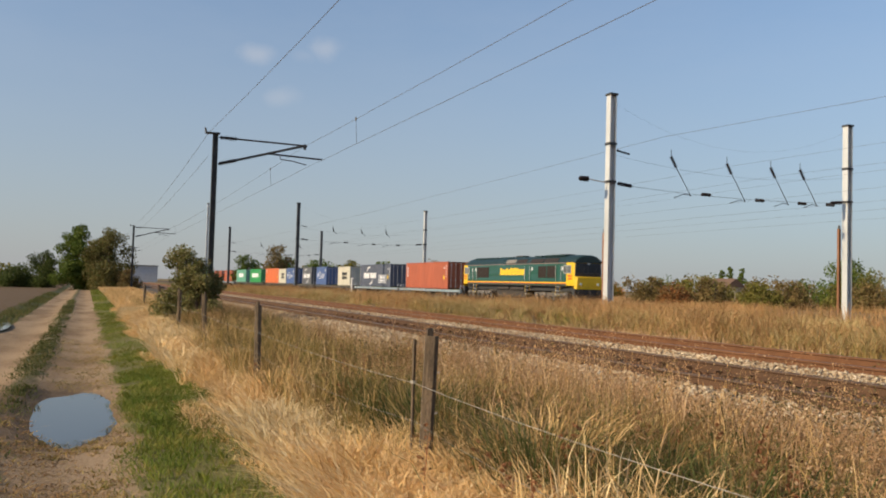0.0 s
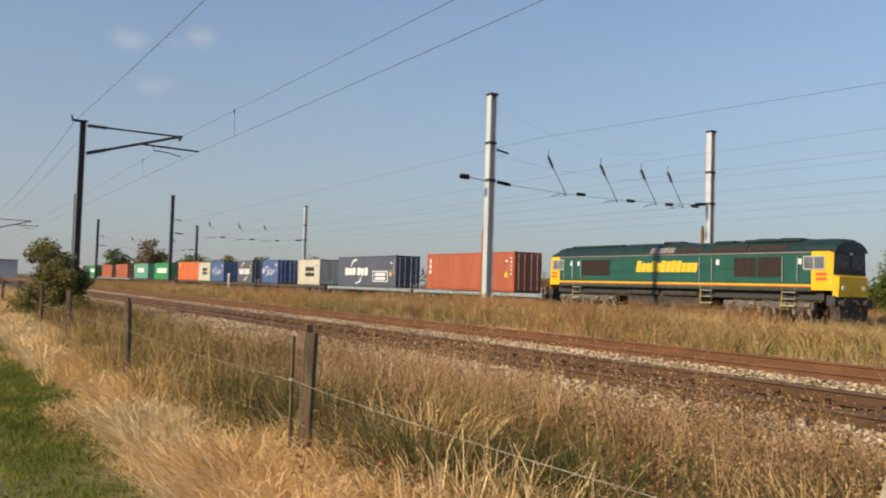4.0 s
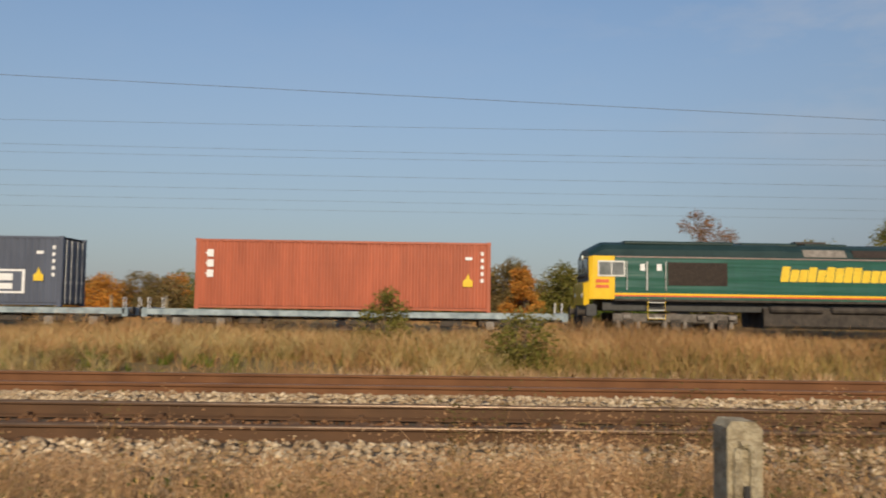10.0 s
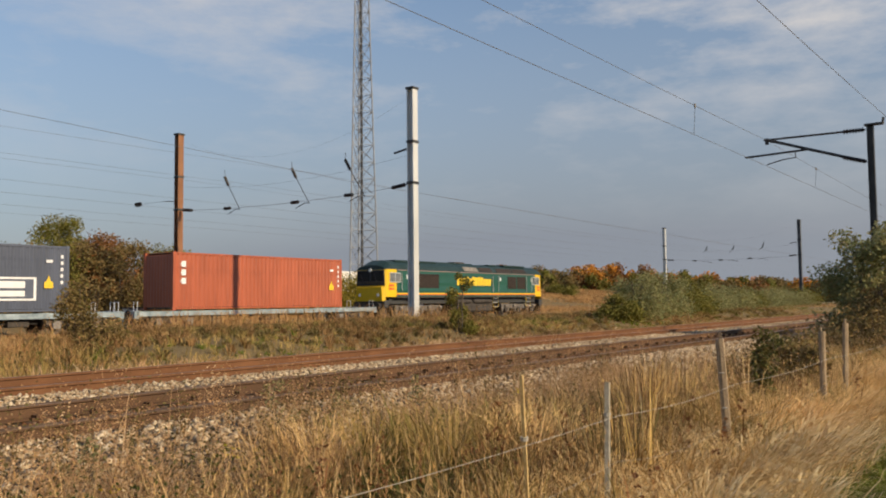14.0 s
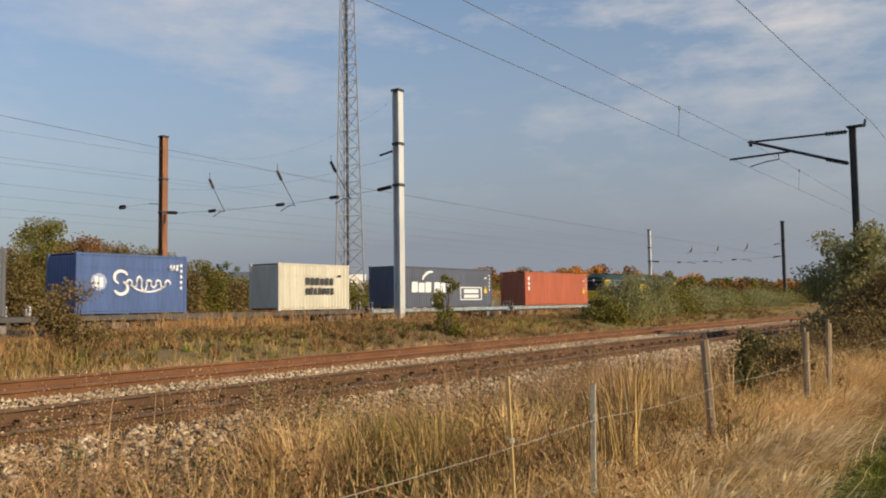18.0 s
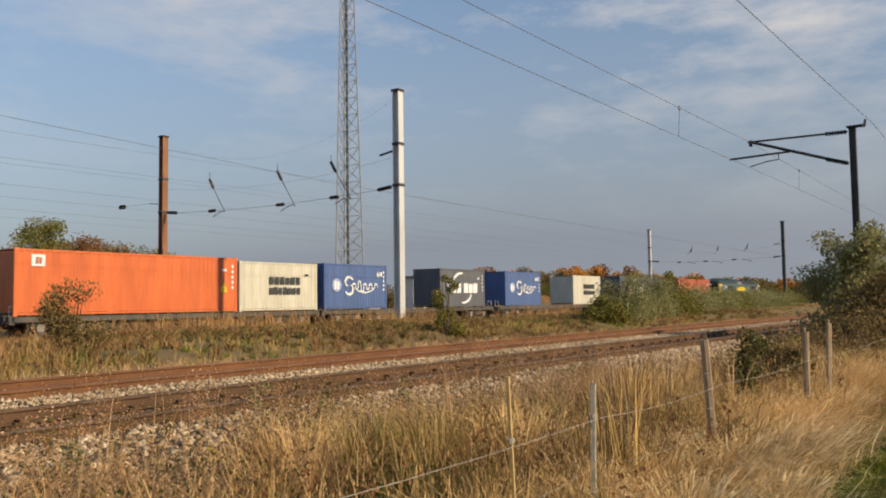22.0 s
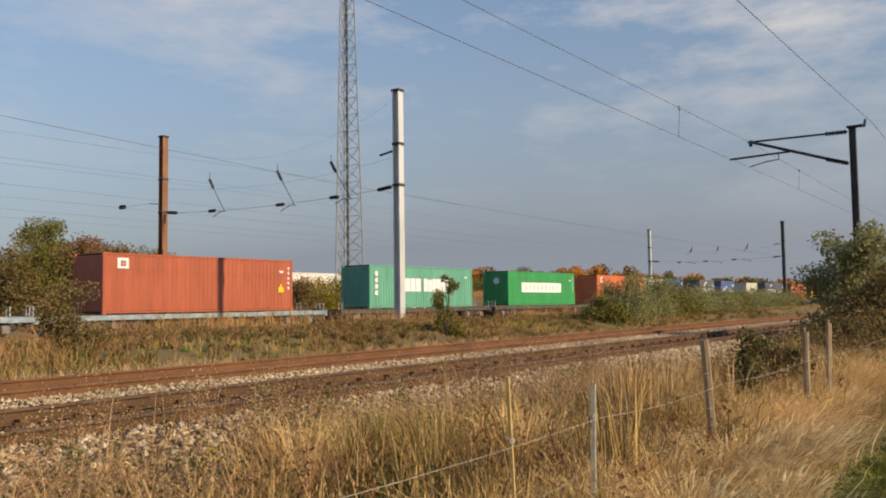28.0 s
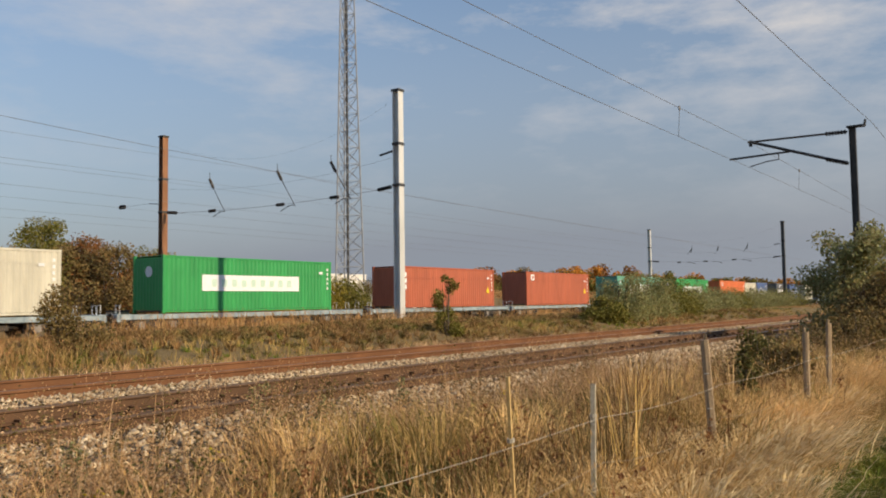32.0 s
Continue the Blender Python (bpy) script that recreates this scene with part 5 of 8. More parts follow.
def locomotive():
    m = thing("diesel_locomotive", "dark green diesel locomotive with yellow cab ends", "locomotive")
    W = 1.32

    def lower(w, top):
        return [(-w, 1.42), (w, 1.42), (w, top), (-w, top)]

    part("body", hull([(-9.15, lower(W, 3.22)), (9.15, lower(W, 3.22))]), LOCO_GREEN, m, "dark green body side with yellow lettering blocks")

    def crown(w, base, rise):
        return [(-w, base), (-w * 0.86, base + rise * 0.45), (-w * 0.62, base + rise * 0.8), (-w * 0.3, base + rise), (w * 0.3, base + rise), (w * 0.62, base + rise * 0.8), (w * 0.86, base + rise * 0.45), (w, base)]

    part("roof", hull([(-10.2, crown(W * 0.94, 3.20, 0.30)), (-9.55, crown(W, 3.225, 0.62)), (-2.0, crown(W, 3.225, 0.66)), (-1.9, crown(W, 3.225, 0.62)),
                       (9.55, crown(W, 3.225, 0.62)), (10.15, crown(W * 0.99, 3.22, 0.60)), (10.32, crown(W * 0.96, 3.20, 0.52))]), LOCO_ROOF, m, "sooty dark green curved roof")
    for s in (-1, 1):
        cab = part("cab", hull([(s * 9.153, lower(W, 3.22)), (s * 10.05, lower(W * 0.985, 3.22)), (s * 10.22, [(-W * 0.95, 1.42), (W * 0.95, 1.42), (W * 0.90, 3.20), (-W * 0.90, 3.20)])]), LOCO_YELLOW, m, "bright yellow cab end")
        part("nose", hull([(s * 10.2, [(-W * 0.95, 1.15), (W * 0.95, 1.15), (W * 0.93, 2.14), (-W * 0.93, 2.14)]), (s * 10.42, [(-W * 0.86, 1.15), (W * 0.86, 1.15), (W * 0.80, 2.06), (-W * 0.80, 2.06)])]), LOCO_YELLOW, cab)
        part("windscreen_surround", hull([(s * 10.19, [(-W * 0.94, 2.15), (W * 0.94, 2.15), (W * 0.89, 3.19), (-W * 0.89, 3.19)]), (s * 10.24, [(-W * 0.91, 2.17), (W * 0.91, 2.17), (W * 0.86, 3.17), (-W * 0.86, 3.17)])]), DARK_INK, cab, "black surround of the windscreens")
        part("wiper_rail", Mesh().tube((s * 10.30, -0.95, 2.36), (s * 10.30, 0.95, 2.36), 0.03, 6), GRIME, cab)
        for y in (-0.58, 0.58):
            part("windscreen", Mesh().box(*sorted((s * 10.2, s * 10.26)), y - 0.50, y + 0.50, 2.46, 3.10), GLASS, cab)
            part("wiper", Mesh().tube((s * 10.28, y, 2.42), (s * 10.28, y + 0.25, 2.9), 0.014, 4), DARK_INK, cab)
            part("marker_light", Mesh().lathe([(10.40 * s, 0.11), (10.45 * s, 0.10)] if s > 0 else [(-10.45, 0.10), (-10.40, 0.11)], "x", (0, y * 1.35, 1.55), 12), LAMP_LENS, cab)
            part("buffer", Mesh().lathe([(10.3, 0.13), (10.62, 0.13), (10.62, 0.24), (10.67, 0.24)] if s > 0 else [(-10.67, 0.24), (-10.62, 0.24), (-10.62, 0.13), (-10.3, 0.13)], "x", (0, y * 1.5, 0.86), 14), GRIME, cab)
        part("coupling_hook", Mesh().path([(s * 10.3, 0, 0.95), (s * 10.6, 0, 0.97), (s * 10.64, 0, 0.8)], 0.05, 6), GRIME, cab)
        for y in (-0.55, 0.45):
            part("brake_hose", Mesh().path([(s * 10.3, y, 0.95), (s * 10.48, y, 0.8), (s * 10.46, y, 0.45)], 0.03, 6), GRIME, cab)
        part("headlight", Mesh().lathe([(10.24 * s, 0.12), (10.30 * s, 0.12)] if s > 0 else [(-10.30, 0.12), (-10.24, 0.12)], "x", (0, 0, 3.18), 12), LAMP_LENS, cab)
        part("snow_plough", hull([(s * 10.05, [(-1.2, 0.1), (1.2, 0.1), (1.2, 0.75), (-1.2, 0.75)]), (s * 10.45, [(-1.0, 0.05), (1.0, 0.05), (1.1, 0.7), (-1.1, 0.7)])]), GRIME, cab)
        part("buffer_beam", Mesh().cbox(min(s * 9.9, s * 10.32), max(s * 9.9, s * 10.32), -1.25, 1.25, 0.72, 1.2, 0.04, "y"), DARK_INK, cab)
        for sy in (-1, 1):
            y0, y1 = sorted((sy * (W + 0.004), sy * (W - 0.02)))
            part("cab_window_frame", Mesh().box(*sorted((s * 8.72, s * 9.86)), *sorted((sy * (W + 0.012), sy * (W - 0.03))), 2.36, 3.02), BAR_STEEL, cab, "pale cab side window frame")
            for xa, xb in ((8.79, 9.26), (9.32, 9.80)):
                part("cab_window", Mesh().box(*sorted((s * xa, s * xb)), *sorted((sy * (W + 0.018), sy * W)), 2.43, 2.95), GLARE_GLASS, cab, "cab side window glass with sky glare in its colour")
            part("number_bar", blocks(*sorted((s * 9.35, s * 10.0)), 2.10, 2.24, 1, sy * (W + 0.006) - 0.003, 0, 3), STRIPE_RED, cab)
            part("number_bar", blocks(*sorted((s * 9.35, s * 10.0)), 1.88, 2.01, 1, sy * (W + 0.006) - 0.003, 0, 4), STRIPE_RED, cab)
    for sy in (-1, 1):
        yy = sy * W

        def slab(x0, x1, z0, z1, d=0.02):
            return Mesh().box(x0, x1, *sorted((yy + sy * d, yy - sy * 0.02)), z0, z1)

        part("cantrail_strip", slab(-9.1, 9.1, 3.16, 3.215, 0.03), mat("faded cantrail strip", (0.22, 0.16, 0.14), (0.32, 0.25, 0.22), 3, 0.6), m)
        part("yellow_stripe", slab(-9.15, 9.15, 1.61, 1.685, 0.012), LOCO_YELLOW, m, "thin yellow waist stripe")
        part("red_stripe", slab(-9.15, 9.15, 1.545, 1.61, 0.010), STRIPE_RED, m, "thin orange-red stripe")
        part("sole_bar", slab(-9.2, 9.2, 1.36, 1.45, 0.03), GRIME, m)
        for x0, x1 in ((-6.95, -4.45), (4.75, 6.1), (6.2, 7.55)):
            g = part("grille", slab(x0, x1, 2.02, 2.98, 0.012), GRILLE, m, "brown louvred radiator grille")
            for k in range(12):
                z = 2.06 + k * 0.077
                part("louvre", slab(x0 + 0.04, x1 - 0.04, z, z + 0.035, 0.03), GRILLE, g)
            for xe in (x0 - 0.04, x1):
                part("grille_frame", slab(xe, xe + 0.04, 2.0, 3.0, 0.025), LOCO_GREEN, g)
        for x0, x1 in ((-7.75, -7.1), (2.6, 3.3), (7.7, 8.4), (-8.6, -7.9)):
            d = part("body_door", slab(x0, x1, 1.78, 3.10, 0.012), LOCO_GREEN, m)
            for xe in (x0 - 0.06, x1 + 0.06):
                part("handrail", Mesh().tube((xe, yy + sy * 0.07, 1.8), (xe, yy + sy * 0.07, 3.0), 0.022, 6), BAR_STEEL, d)
        for x in (-8.0, -9.0, 8.55, 3.7, -7.3):
            part("marker_plate", slab(x - 0.1, x + 0.1, 2.62, 2.9, 0.016), WHITE_INK, m)
        for x in (-7.42, 2.95, 7.95):
            st = part("steps", Mesh().path([(x - 0.36, yy, 1.5), (x - 0.36, yy + sy * 0.04, 0.62), (x + 0.36, yy + sy * 0.04, 0.62), (x + 0.36, yy, 1.5)], 0.017, 6), YELLOW_INK, m, "yellow-edged access steps")
            for z in (0.66, 0.98, 1.3):
                part("tread", Mesh().box(x - 0.34, x + 0.34, *sorted((yy - sy * 0.22, yy + sy * 0.05)), z - 0.02, z + 0.02), BAR_STEEL, st)
        word = blocks(-2.25, 2.3, 2.24, 2.88, 12, -0.003, 0.17, 21, 0.09, (1, 0.80, 0.80, 0.97, 0.80, 1, 0.94, 1, 0.97, 0.80, 0.80, 0.80))
        for piece in letters(word):
            part("letter_block", piece, YELLOW_INK, m, "slanted yellow letter block", at=pose(0, yy + sy * 0.006, 0, 0, 0, 0 if sy < 0 else 180))
    part("fuel_tank", Mesh().cbox(-2.9, 2.6, -1.25, 1.25, 0.45, 1.32, 0.12), GRIME, m)
    part("underframe", Mesh().cbox(-9.6, 9.6, -1.0, 1.0, 1.1, 1.62, 0.04), DARK_INK, m)
    for x0, x1 in ((-2.7, -0.4), (-0.1, 2.4)):
        part("air_reservoir", Mesh().lathe([(x0, 0.05), (x0 + 0.06, 0.15), (x1 - 0.06, 0.15), (x1, 0.05)], "x", (0, -1.27, 1.24), 10), GRIME, m, "sooty cylindrical air reservoir")
    for bx in (-6.6, 6.6):
        b = part("bogie", Mesh().cbox(bx - 2.6, bx + 2.6, -1.20, -1.04, 0.62, 1.0, 0.06).cbox(bx - 2.6, bx + 2.6, 1.04, 1.20, 0.62, 1.0, 0.06).cbox(bx - 0.4, bx + 0.4, -1.1, 1.1, 0.6, 0.95, 0.05, "y"), BOGIE_DUST, m)
        for x in (-1.95, 0.0, 1.95):
            for s in (-1, 1):
                part("axle_box", Mesh().cbox(bx + x - 0.2, bx + x + 0.2, *sorted((s * 1.0, s * 1.28)), 0.36, 0.78, 0.05, "y"), GRIME, b)
                for dx in (-0.42, 0.42):
                    part("spring", Mesh().tube((bx + x + dx, s * 1.12, 0.42), (bx + x + dx, s * 1.12, 0.7), 0.09, 8), DUSTY, b)
            WHEELS.append((wheel_set(b, bx + x, 0.53, 0.53), 0.53, bx + x, 0.53))
        for x in (-2.2, -0.9, 0.9, 2.2):
            part("brake_cylinder", Mesh().tube((bx + x, -1.26, 0.85), (bx + x + 0.3, -1.26, 0.85), 0.1, 8), DUSTY, b)
    for x0, x1, w in ((-8.6, -4.0, 0.75), (-3.6, -1.2, 0.6), (-0.8, 1.0, 0.5), (3.0, 4.2, 0.7), (5.0, 8.2, 0.85)):
        part("roof_hatch", Mesh().cbox(x0, x1, -w, w, 3.74, 3.90, 0.05), LOCO_ROOF, m)
    for sy in (-1, 1):
        for x0, x1, mt, lab in ((3.3, 5.45, GRILLE, "brown roof-side intake grille"), (5.6, 7.75, GRILLE, "brown roof-side intake grille"), (-1.2, 0.6, DUSTY, "pale dusty roof-side panel"), (0.9, 2.6, GRILLE, "brown roof-side intake grille")):
            a0, a1 = (W * 0.985, 3.28), (W * 0.80, 3.60)
            part("roof_panel", Mesh().add([(x0, sy * (a0[0] + 0.012), a0[1]), (x1, sy * (a0[0] + 0.012), a0[1]), (x1, sy * (a1[0] + 0.03), a1[1]), (x0, sy * (a1[0] + 0.03), a1[1]),
                                           (x0, sy * (a0[0] - 0.05), a0[1]), (x1, sy * (a0[0] - 0.05), a0[1]), (x1, sy * (a1[0] - 0.05), a1[1]), (x0, sy * (a1[0] - 0.05), a1[1])],
                                          [(0, 1, 2, 3), (7, 6, 5, 4), (0, 4, 5, 1), (1, 5, 6, 2), (2, 6, 7, 3), (3, 7, 4, 0)]), mt, m, lab)
    part("exhaust", Mesh().cbox(-1.1, 0.2, -0.3, 0.3, 3.86, 4.0, 0.04), GRIME, m)
    for x in (5.8, 7.2):
        part("fan", Mesh().lathe([(3.88, 0.6), (3.95, 0.6), (3.95, 0.5)], "z", (x, 0, 0), 18), GRIME, m)
    for ob in list(m.children):
        if not ob.name.startswith(("bogie", "fuel_tank", "underframe", "air_reservoir")):
            ob.location.z += LOCO_LIFT
    return m


LOCO_LIFT = 0.17


TRAIN = []      # (thing, distance of its centre behind the first container's front)
TRAIN.append((locomotive(), -14.3))
for a, b, blue in WAGONS:
    w = wagon(b - a, blue)
    TRAIN.append((w, (a + b) / 2))
for off, length, height, pm, mk, label in LOADS:
    TRAIN.append((container(label, length, height, pm, mk), off + length / 2))


# ---- grass and weeds ----
BLADE_F = [(0, 1, 3, 2), (2, 3, 5, 4), (4, 5, 6)]


def blades(name, label, x, y, h, w, material, seed, bend=0.35, droop=0.0, lift=0.0, zfun=None, droopdir=None):
    """Bent tapering grass blades, one island each; x, y, h arrays."""
    rg = np.random.default_rng(seed)
    n = len(x)
    z = (zfun or ground_z)(x, y) - 0.02 + lift
    a = rg.uniform(0, 2 * np.pi, n)
    b = (rg.uniform(0, 2 * np.pi, n) if droopdir is None else droopdir + rg.normal(0, 0.7, n))
    ux, uy = np.cos(a), np.sin(a)
    lean = bend * h * rg.uniform(0.2, 1.3, n)
    dx, dy = np.cos(b) * lean, np.sin(b) * lean
    ww = w * rg.uniform(0.6, 1.4, n)
    v = np.empty((n, 7, 3))
    for k, (s, t, f) in enumerate(((0, 0, 1.0), (0.42, 0.2, 0.95), (0.78, 0.62, 0.6))):
        cx, cy, cz = x + dx * t, y + dy * t, z + h * s * (1 - droop * s * 0.25)
        v[:, 2 * k] = np.stack([cx - ux * ww * f, cy - uy * ww * f, cz], -1)
        v[:, 2 * k + 1] = np.stack([cx + ux * ww * f, cy + uy * ww * f, cz], -1)
    v[:, 6] = np.stack([x + dx * 1.25, y + dy * 1.25, z + h * (1 - droop)], -1)
    return soup(name, v, BLADE_F, material, label, "grass")


def heads(name, label, x, y, z, size, material, seed, stretch=2.6, cat="weeds"):
    """Small tufted seed heads or leaves: two crossed diamonds each."""
    rg = np.random.default_rng(seed)
    n = len(x)
    a = rg.uniform(0, np.pi, n)
    s = size * rg.uniform(0.5, 1.5, n)
    tilt = rg.normal(0, 0.6, (n, 2)) * s[:, None]
    v = np.empty((n, 8, 3))
    for k in range(2):
        ux, uy = np.cos(a + k * np.pi / 2), np.sin(a + k * np.pi / 2)
        v[:, 4 * k] = np.stack([x, y, z - s * stretch * 0.5], -1)
        v[:, 4 * k + 1] = np.stack([x + ux * s, y + uy * s, z], -1)
        v[:, 4 * k + 2] = np.stack([x + tilt[:, 0], y + tilt[:, 1], z + s * stretch * 0.5], -1)
        v[:, 4 * k + 3] = np.stack([x - ux * s, y - uy * s, z], -1)
    return soup(name, v, [(0, 1, 2, 3), (4, 5, 6, 7)], material, label, cat)


def scatter(n, xr, yr, seed, near=0.6, patch=0.0, scale=1.2):
    """Points in a strip, denser near the eye; patch > 0 thins them out in uneven patches."""
    rg = np.random.default_rng(seed)
    m = int(n * (1.0 + patch))
    x = rg.uniform(*xr, m)
    c = (xr[0] + xr[1]) / 2
    x = np.where(rg.random(m) < near, c * 0 + np.clip(x, *xr) * 0.38 if xr[0] < 0 < xr[1] else xr[0] + (x - xr[0]) * 0.5, x)
    y = rg.uniform(*yr, m)
    if patch:
        f = np.sin(x * scale + 1.3 * np.sin(y * 0.9 * scale + seed)) + np.sin(y * 1.7 * scale + x * 0.31 + 0.7 * seed) + 0.6 * np.sin(x * 2.9 * scale + y * 2.1)
        keep = rg.random(m) < 1 / (1 + np.exp(-2.2 * f))
        x, y = x[keep], y[keep]
    return x, y, rg

def tufts(name, label, xr, yr, count, per, h, w, material, seed, zfun=None, near=0.5, fan=0.75):
    """Tussocks: blades fanning out from shared roots."""
    rg = np.random.default_rng(seed)
    cx, cy, _ = scatter(count, xr, yr, seed, near, 0.4, 0.9)
    if yr[1] > 4.5 and yr[0] < 5:
        ok = clumpy(cx, cy, rg, 0.5)[0]
        cx, cy = cx[ok], cy[ok]
    k = np.repeat(np.arange(len(cx)), per)
    hs = rg.uniform(*h, len(cx))[k] * rg.uniform(0.55, 1.0, len(k))
    a = rg.uniform(0, 2 * np.pi, len(k))
    r = np.abs(rg.normal(0, 0.045, len(k)))
    return blades(name, label, cx[k] + np.cos(a) * r, cy[k] + np.sin(a) * r, hs, w, material, seed + 1, fan, 0.12 * fan, zfun=zfun, droopdir=a)


STRAW = leafmat("dry straw grass", [(0.539, 0.338, 0.140), (0.844, 0.582, 0.282), (0.900, 0.699, 0.385), (0.680, 0.431, 0.179), (0.797, 0.548, 0.256), (0.315, 0.184, 0.077)], 0.65, 0.15, 0.5)
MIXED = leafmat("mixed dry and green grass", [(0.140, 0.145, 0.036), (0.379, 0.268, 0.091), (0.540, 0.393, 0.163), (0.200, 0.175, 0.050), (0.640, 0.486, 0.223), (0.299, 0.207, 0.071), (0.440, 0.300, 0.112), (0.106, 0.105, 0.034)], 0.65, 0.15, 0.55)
TURF = leafmat("green turf", [(0.080, 0.125, 0.018), (0.165, 0.215, 0.036), (0.290, 0.262, 0.062), (0.120, 0.155, 0.024), (0.480, 0.330, 0.105)], 0.6, 0.3, 0.4)
BANKGRASS = leafmat("bank grass", [(0.351, 0.197, 0.075), (0.538, 0.339, 0.149), (0.234, 0.153, 0.053), (0.679, 0.459, 0.235), (0.176, 0.142, 0.043), (0.468, 0.229, 0.107), (0.608, 0.393, 0.192), (0.398, 0.262, 0.107)], 0.7, 0.15, 0.45)
WEED = leafmat("dead pinkish weeds", [(0.436, 0.262, 0.145), (0.716, 0.507, 0.307), (0.810, 0.699, 0.445), (0.528, 0.330, 0.170), (0.296, 0.226, 0.100), (0.189, 0.129, 0.073)], 0.75, 0.2, 0.5)
DARKWEED = leafmat("dark green weeds", [(0.05, 0.07, 0.02), (0.10, 0.12, 0.035), (0.15, 0.14, 0.05), (0.20, 0.15, 0.06)], 0.65, 0.25)
PALEGRASS = leafmat("pale olive bank grass", [(0.46, 0.37, 0.17), (0.62, 0.50, 0.26), (0.36, 0.31, 0.12), (0.52, 0.36, 0.16)], 0.7, 0.15, 0.4)
PALESTRAW = leafmat("bleached straw", [(0.74, 0.53, 0.26), (0.86, 0.67, 0.37), (0.62, 0.41, 0.18), (0.90, 0.76, 0.48)], 0.6, 0.15, 0.3)
REED = leafmat("golden dead reed stems", [(0.62, 0.40, 0.12), (0.80, 0.55, 0.20), (0.50, 0.30, 0.10), (0.86, 0.66, 0.34)], 0.55, 0.15)
OLIVEWEED = leafmat("olive-brown weed leaves", [(0.10, 0.095, 0.03), (0.19, 0.16, 0.06), (0.30, 0.23, 0.11), (0.14, 0.10, 0.045)], 0.7, 0.25, 0.4)
RUSSET = leafmat("russet dock stems", [(0.20, 0.09, 0.045), (0.32, 0.15, 0.07), (0.24, 0.12, 0.06)], 0.7, 0.2)

BROWNSTEM = leafmat("brown dead stems", [(0.16, 0.09, 0.04), (0.28, 0.16, 0.07), (0.40, 0.24, 0.10), (0.12, 0.08, 0.035)], 0.7, 0.2)


def clumpy(x, y, rg, least=0.3):
    """Which plants grow, and how tall: clumps with thin gaps between them, and bare ballast by the old post."""
    f = np.sin(x * 4.3 + 1.7 * np.sin(y * 3.1)) + np.sin(y * 5.2 + 1.5 * np.sin(x * 2.3 + 1.0)) + 0.8 * np.sin(x * 1.9 - y * 2.6)
    g = 1 / (1 + np.exp(-1.6 * f))
    g = g + (1 - g) * 0.75 * np.exp(-((x + 0.5) / 2.4) ** 4)
    bare = np.exp(-((x - 4.9) / 2.2) ** 4) * _step(4.6, 5.4, y) + 0.5 * _step(5.0, 5.7, y) * np.exp(-((x - 8.0) / 3.5) ** 4)
    return rg.random(len(x)) < (least + (1 - least) * g) * (1 - np.minimum(0.93, bare)), 0.5 + 0.6 * g


# green turf beside the lane and on the lane's crown
x, y, rg = scatter(130000, (-48, 30), (0.40, 1.75), 11, 0.5, 0.5, 2.0)
y = y + 0.12 * np.sin(x * 1.1) + 0.08 * np.sin(x * 2.7 + 1) + rg.normal(0, 0.14, len(x))
blades("turf_grass", "short green grass along the lane", x, y, rg.uniform(0.02, 0.10, len(x)) * np.exp(-((y - 1.05) / 0.8) ** 4), 0.0038, TURF, 12, 0.8)
x, y, rg = scatter(11000, (-60, 20), (-0.98, -0.6), 13, 0.3, 1.4, 1.4)
y = y + rg.normal(0, 0.09, len(x))
blades("lane_grass", "tufts of grass on the crown of the lane", x, y, rg.uniform(0.02, 0.08, len(x)), 0.006, DARKWEED, 14, 0.9)
x, y, rg = scatter(12000, (-80, 20), (-2.95, -2.1), 15, 0.2, 0.6, 0.8)
blades("lane_grass", "rough dark grass at the field edge", x, y, rg.uniform(0.06, 0.22, len(x)), 0.009, DARKWEED, 16, 0.7)
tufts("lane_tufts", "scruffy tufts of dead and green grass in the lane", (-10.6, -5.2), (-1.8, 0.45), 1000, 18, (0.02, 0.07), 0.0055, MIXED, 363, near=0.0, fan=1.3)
tufts("lane_tufts", "brown leaf litter and dead grass in the lane", (-10.8, -5.2), (-1.8, 0.45), 2600, 14, (0.01, 0.05), 0.006, BROWNSTEM, 367, near=0.0, fan=1.6)
tufts("lane_tufts", "dark grass tufts on the crown of the lane", (-60, -12), (-1.0, -0.55), 330, 24, (0.05, 0.16), 0.007, DARKWEED, 365, near=0.3, fan=0.9)
x, y, rg = scatter(6000, (-24, -3), (-0.5, 0.4), 17, 0.5, 1.0, 3.0)
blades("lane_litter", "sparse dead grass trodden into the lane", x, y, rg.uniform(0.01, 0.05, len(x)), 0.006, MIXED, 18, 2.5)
x, y, rg = scatter(16000, (-112, -44), (0.45, 1.6), 371, 0.2, 0.4, 0.6)
blades("turf_grass", "short green grass along the far lane", x, y, rg.uniform(0.04, 0.14, len(x)), 0.012, TURF, 372, 0.8)
x, y, rg = scatter(22000, (-112, -42), (1.4, 4.6), 373, 0.2, 0.4, 0.5)
blades("straw_grass", "golden straw grass along the far fence", x, y, rg.uniform(0.25, 0.7, len(x)), 0.011, STRAW, 374, 0.9, 0.3)
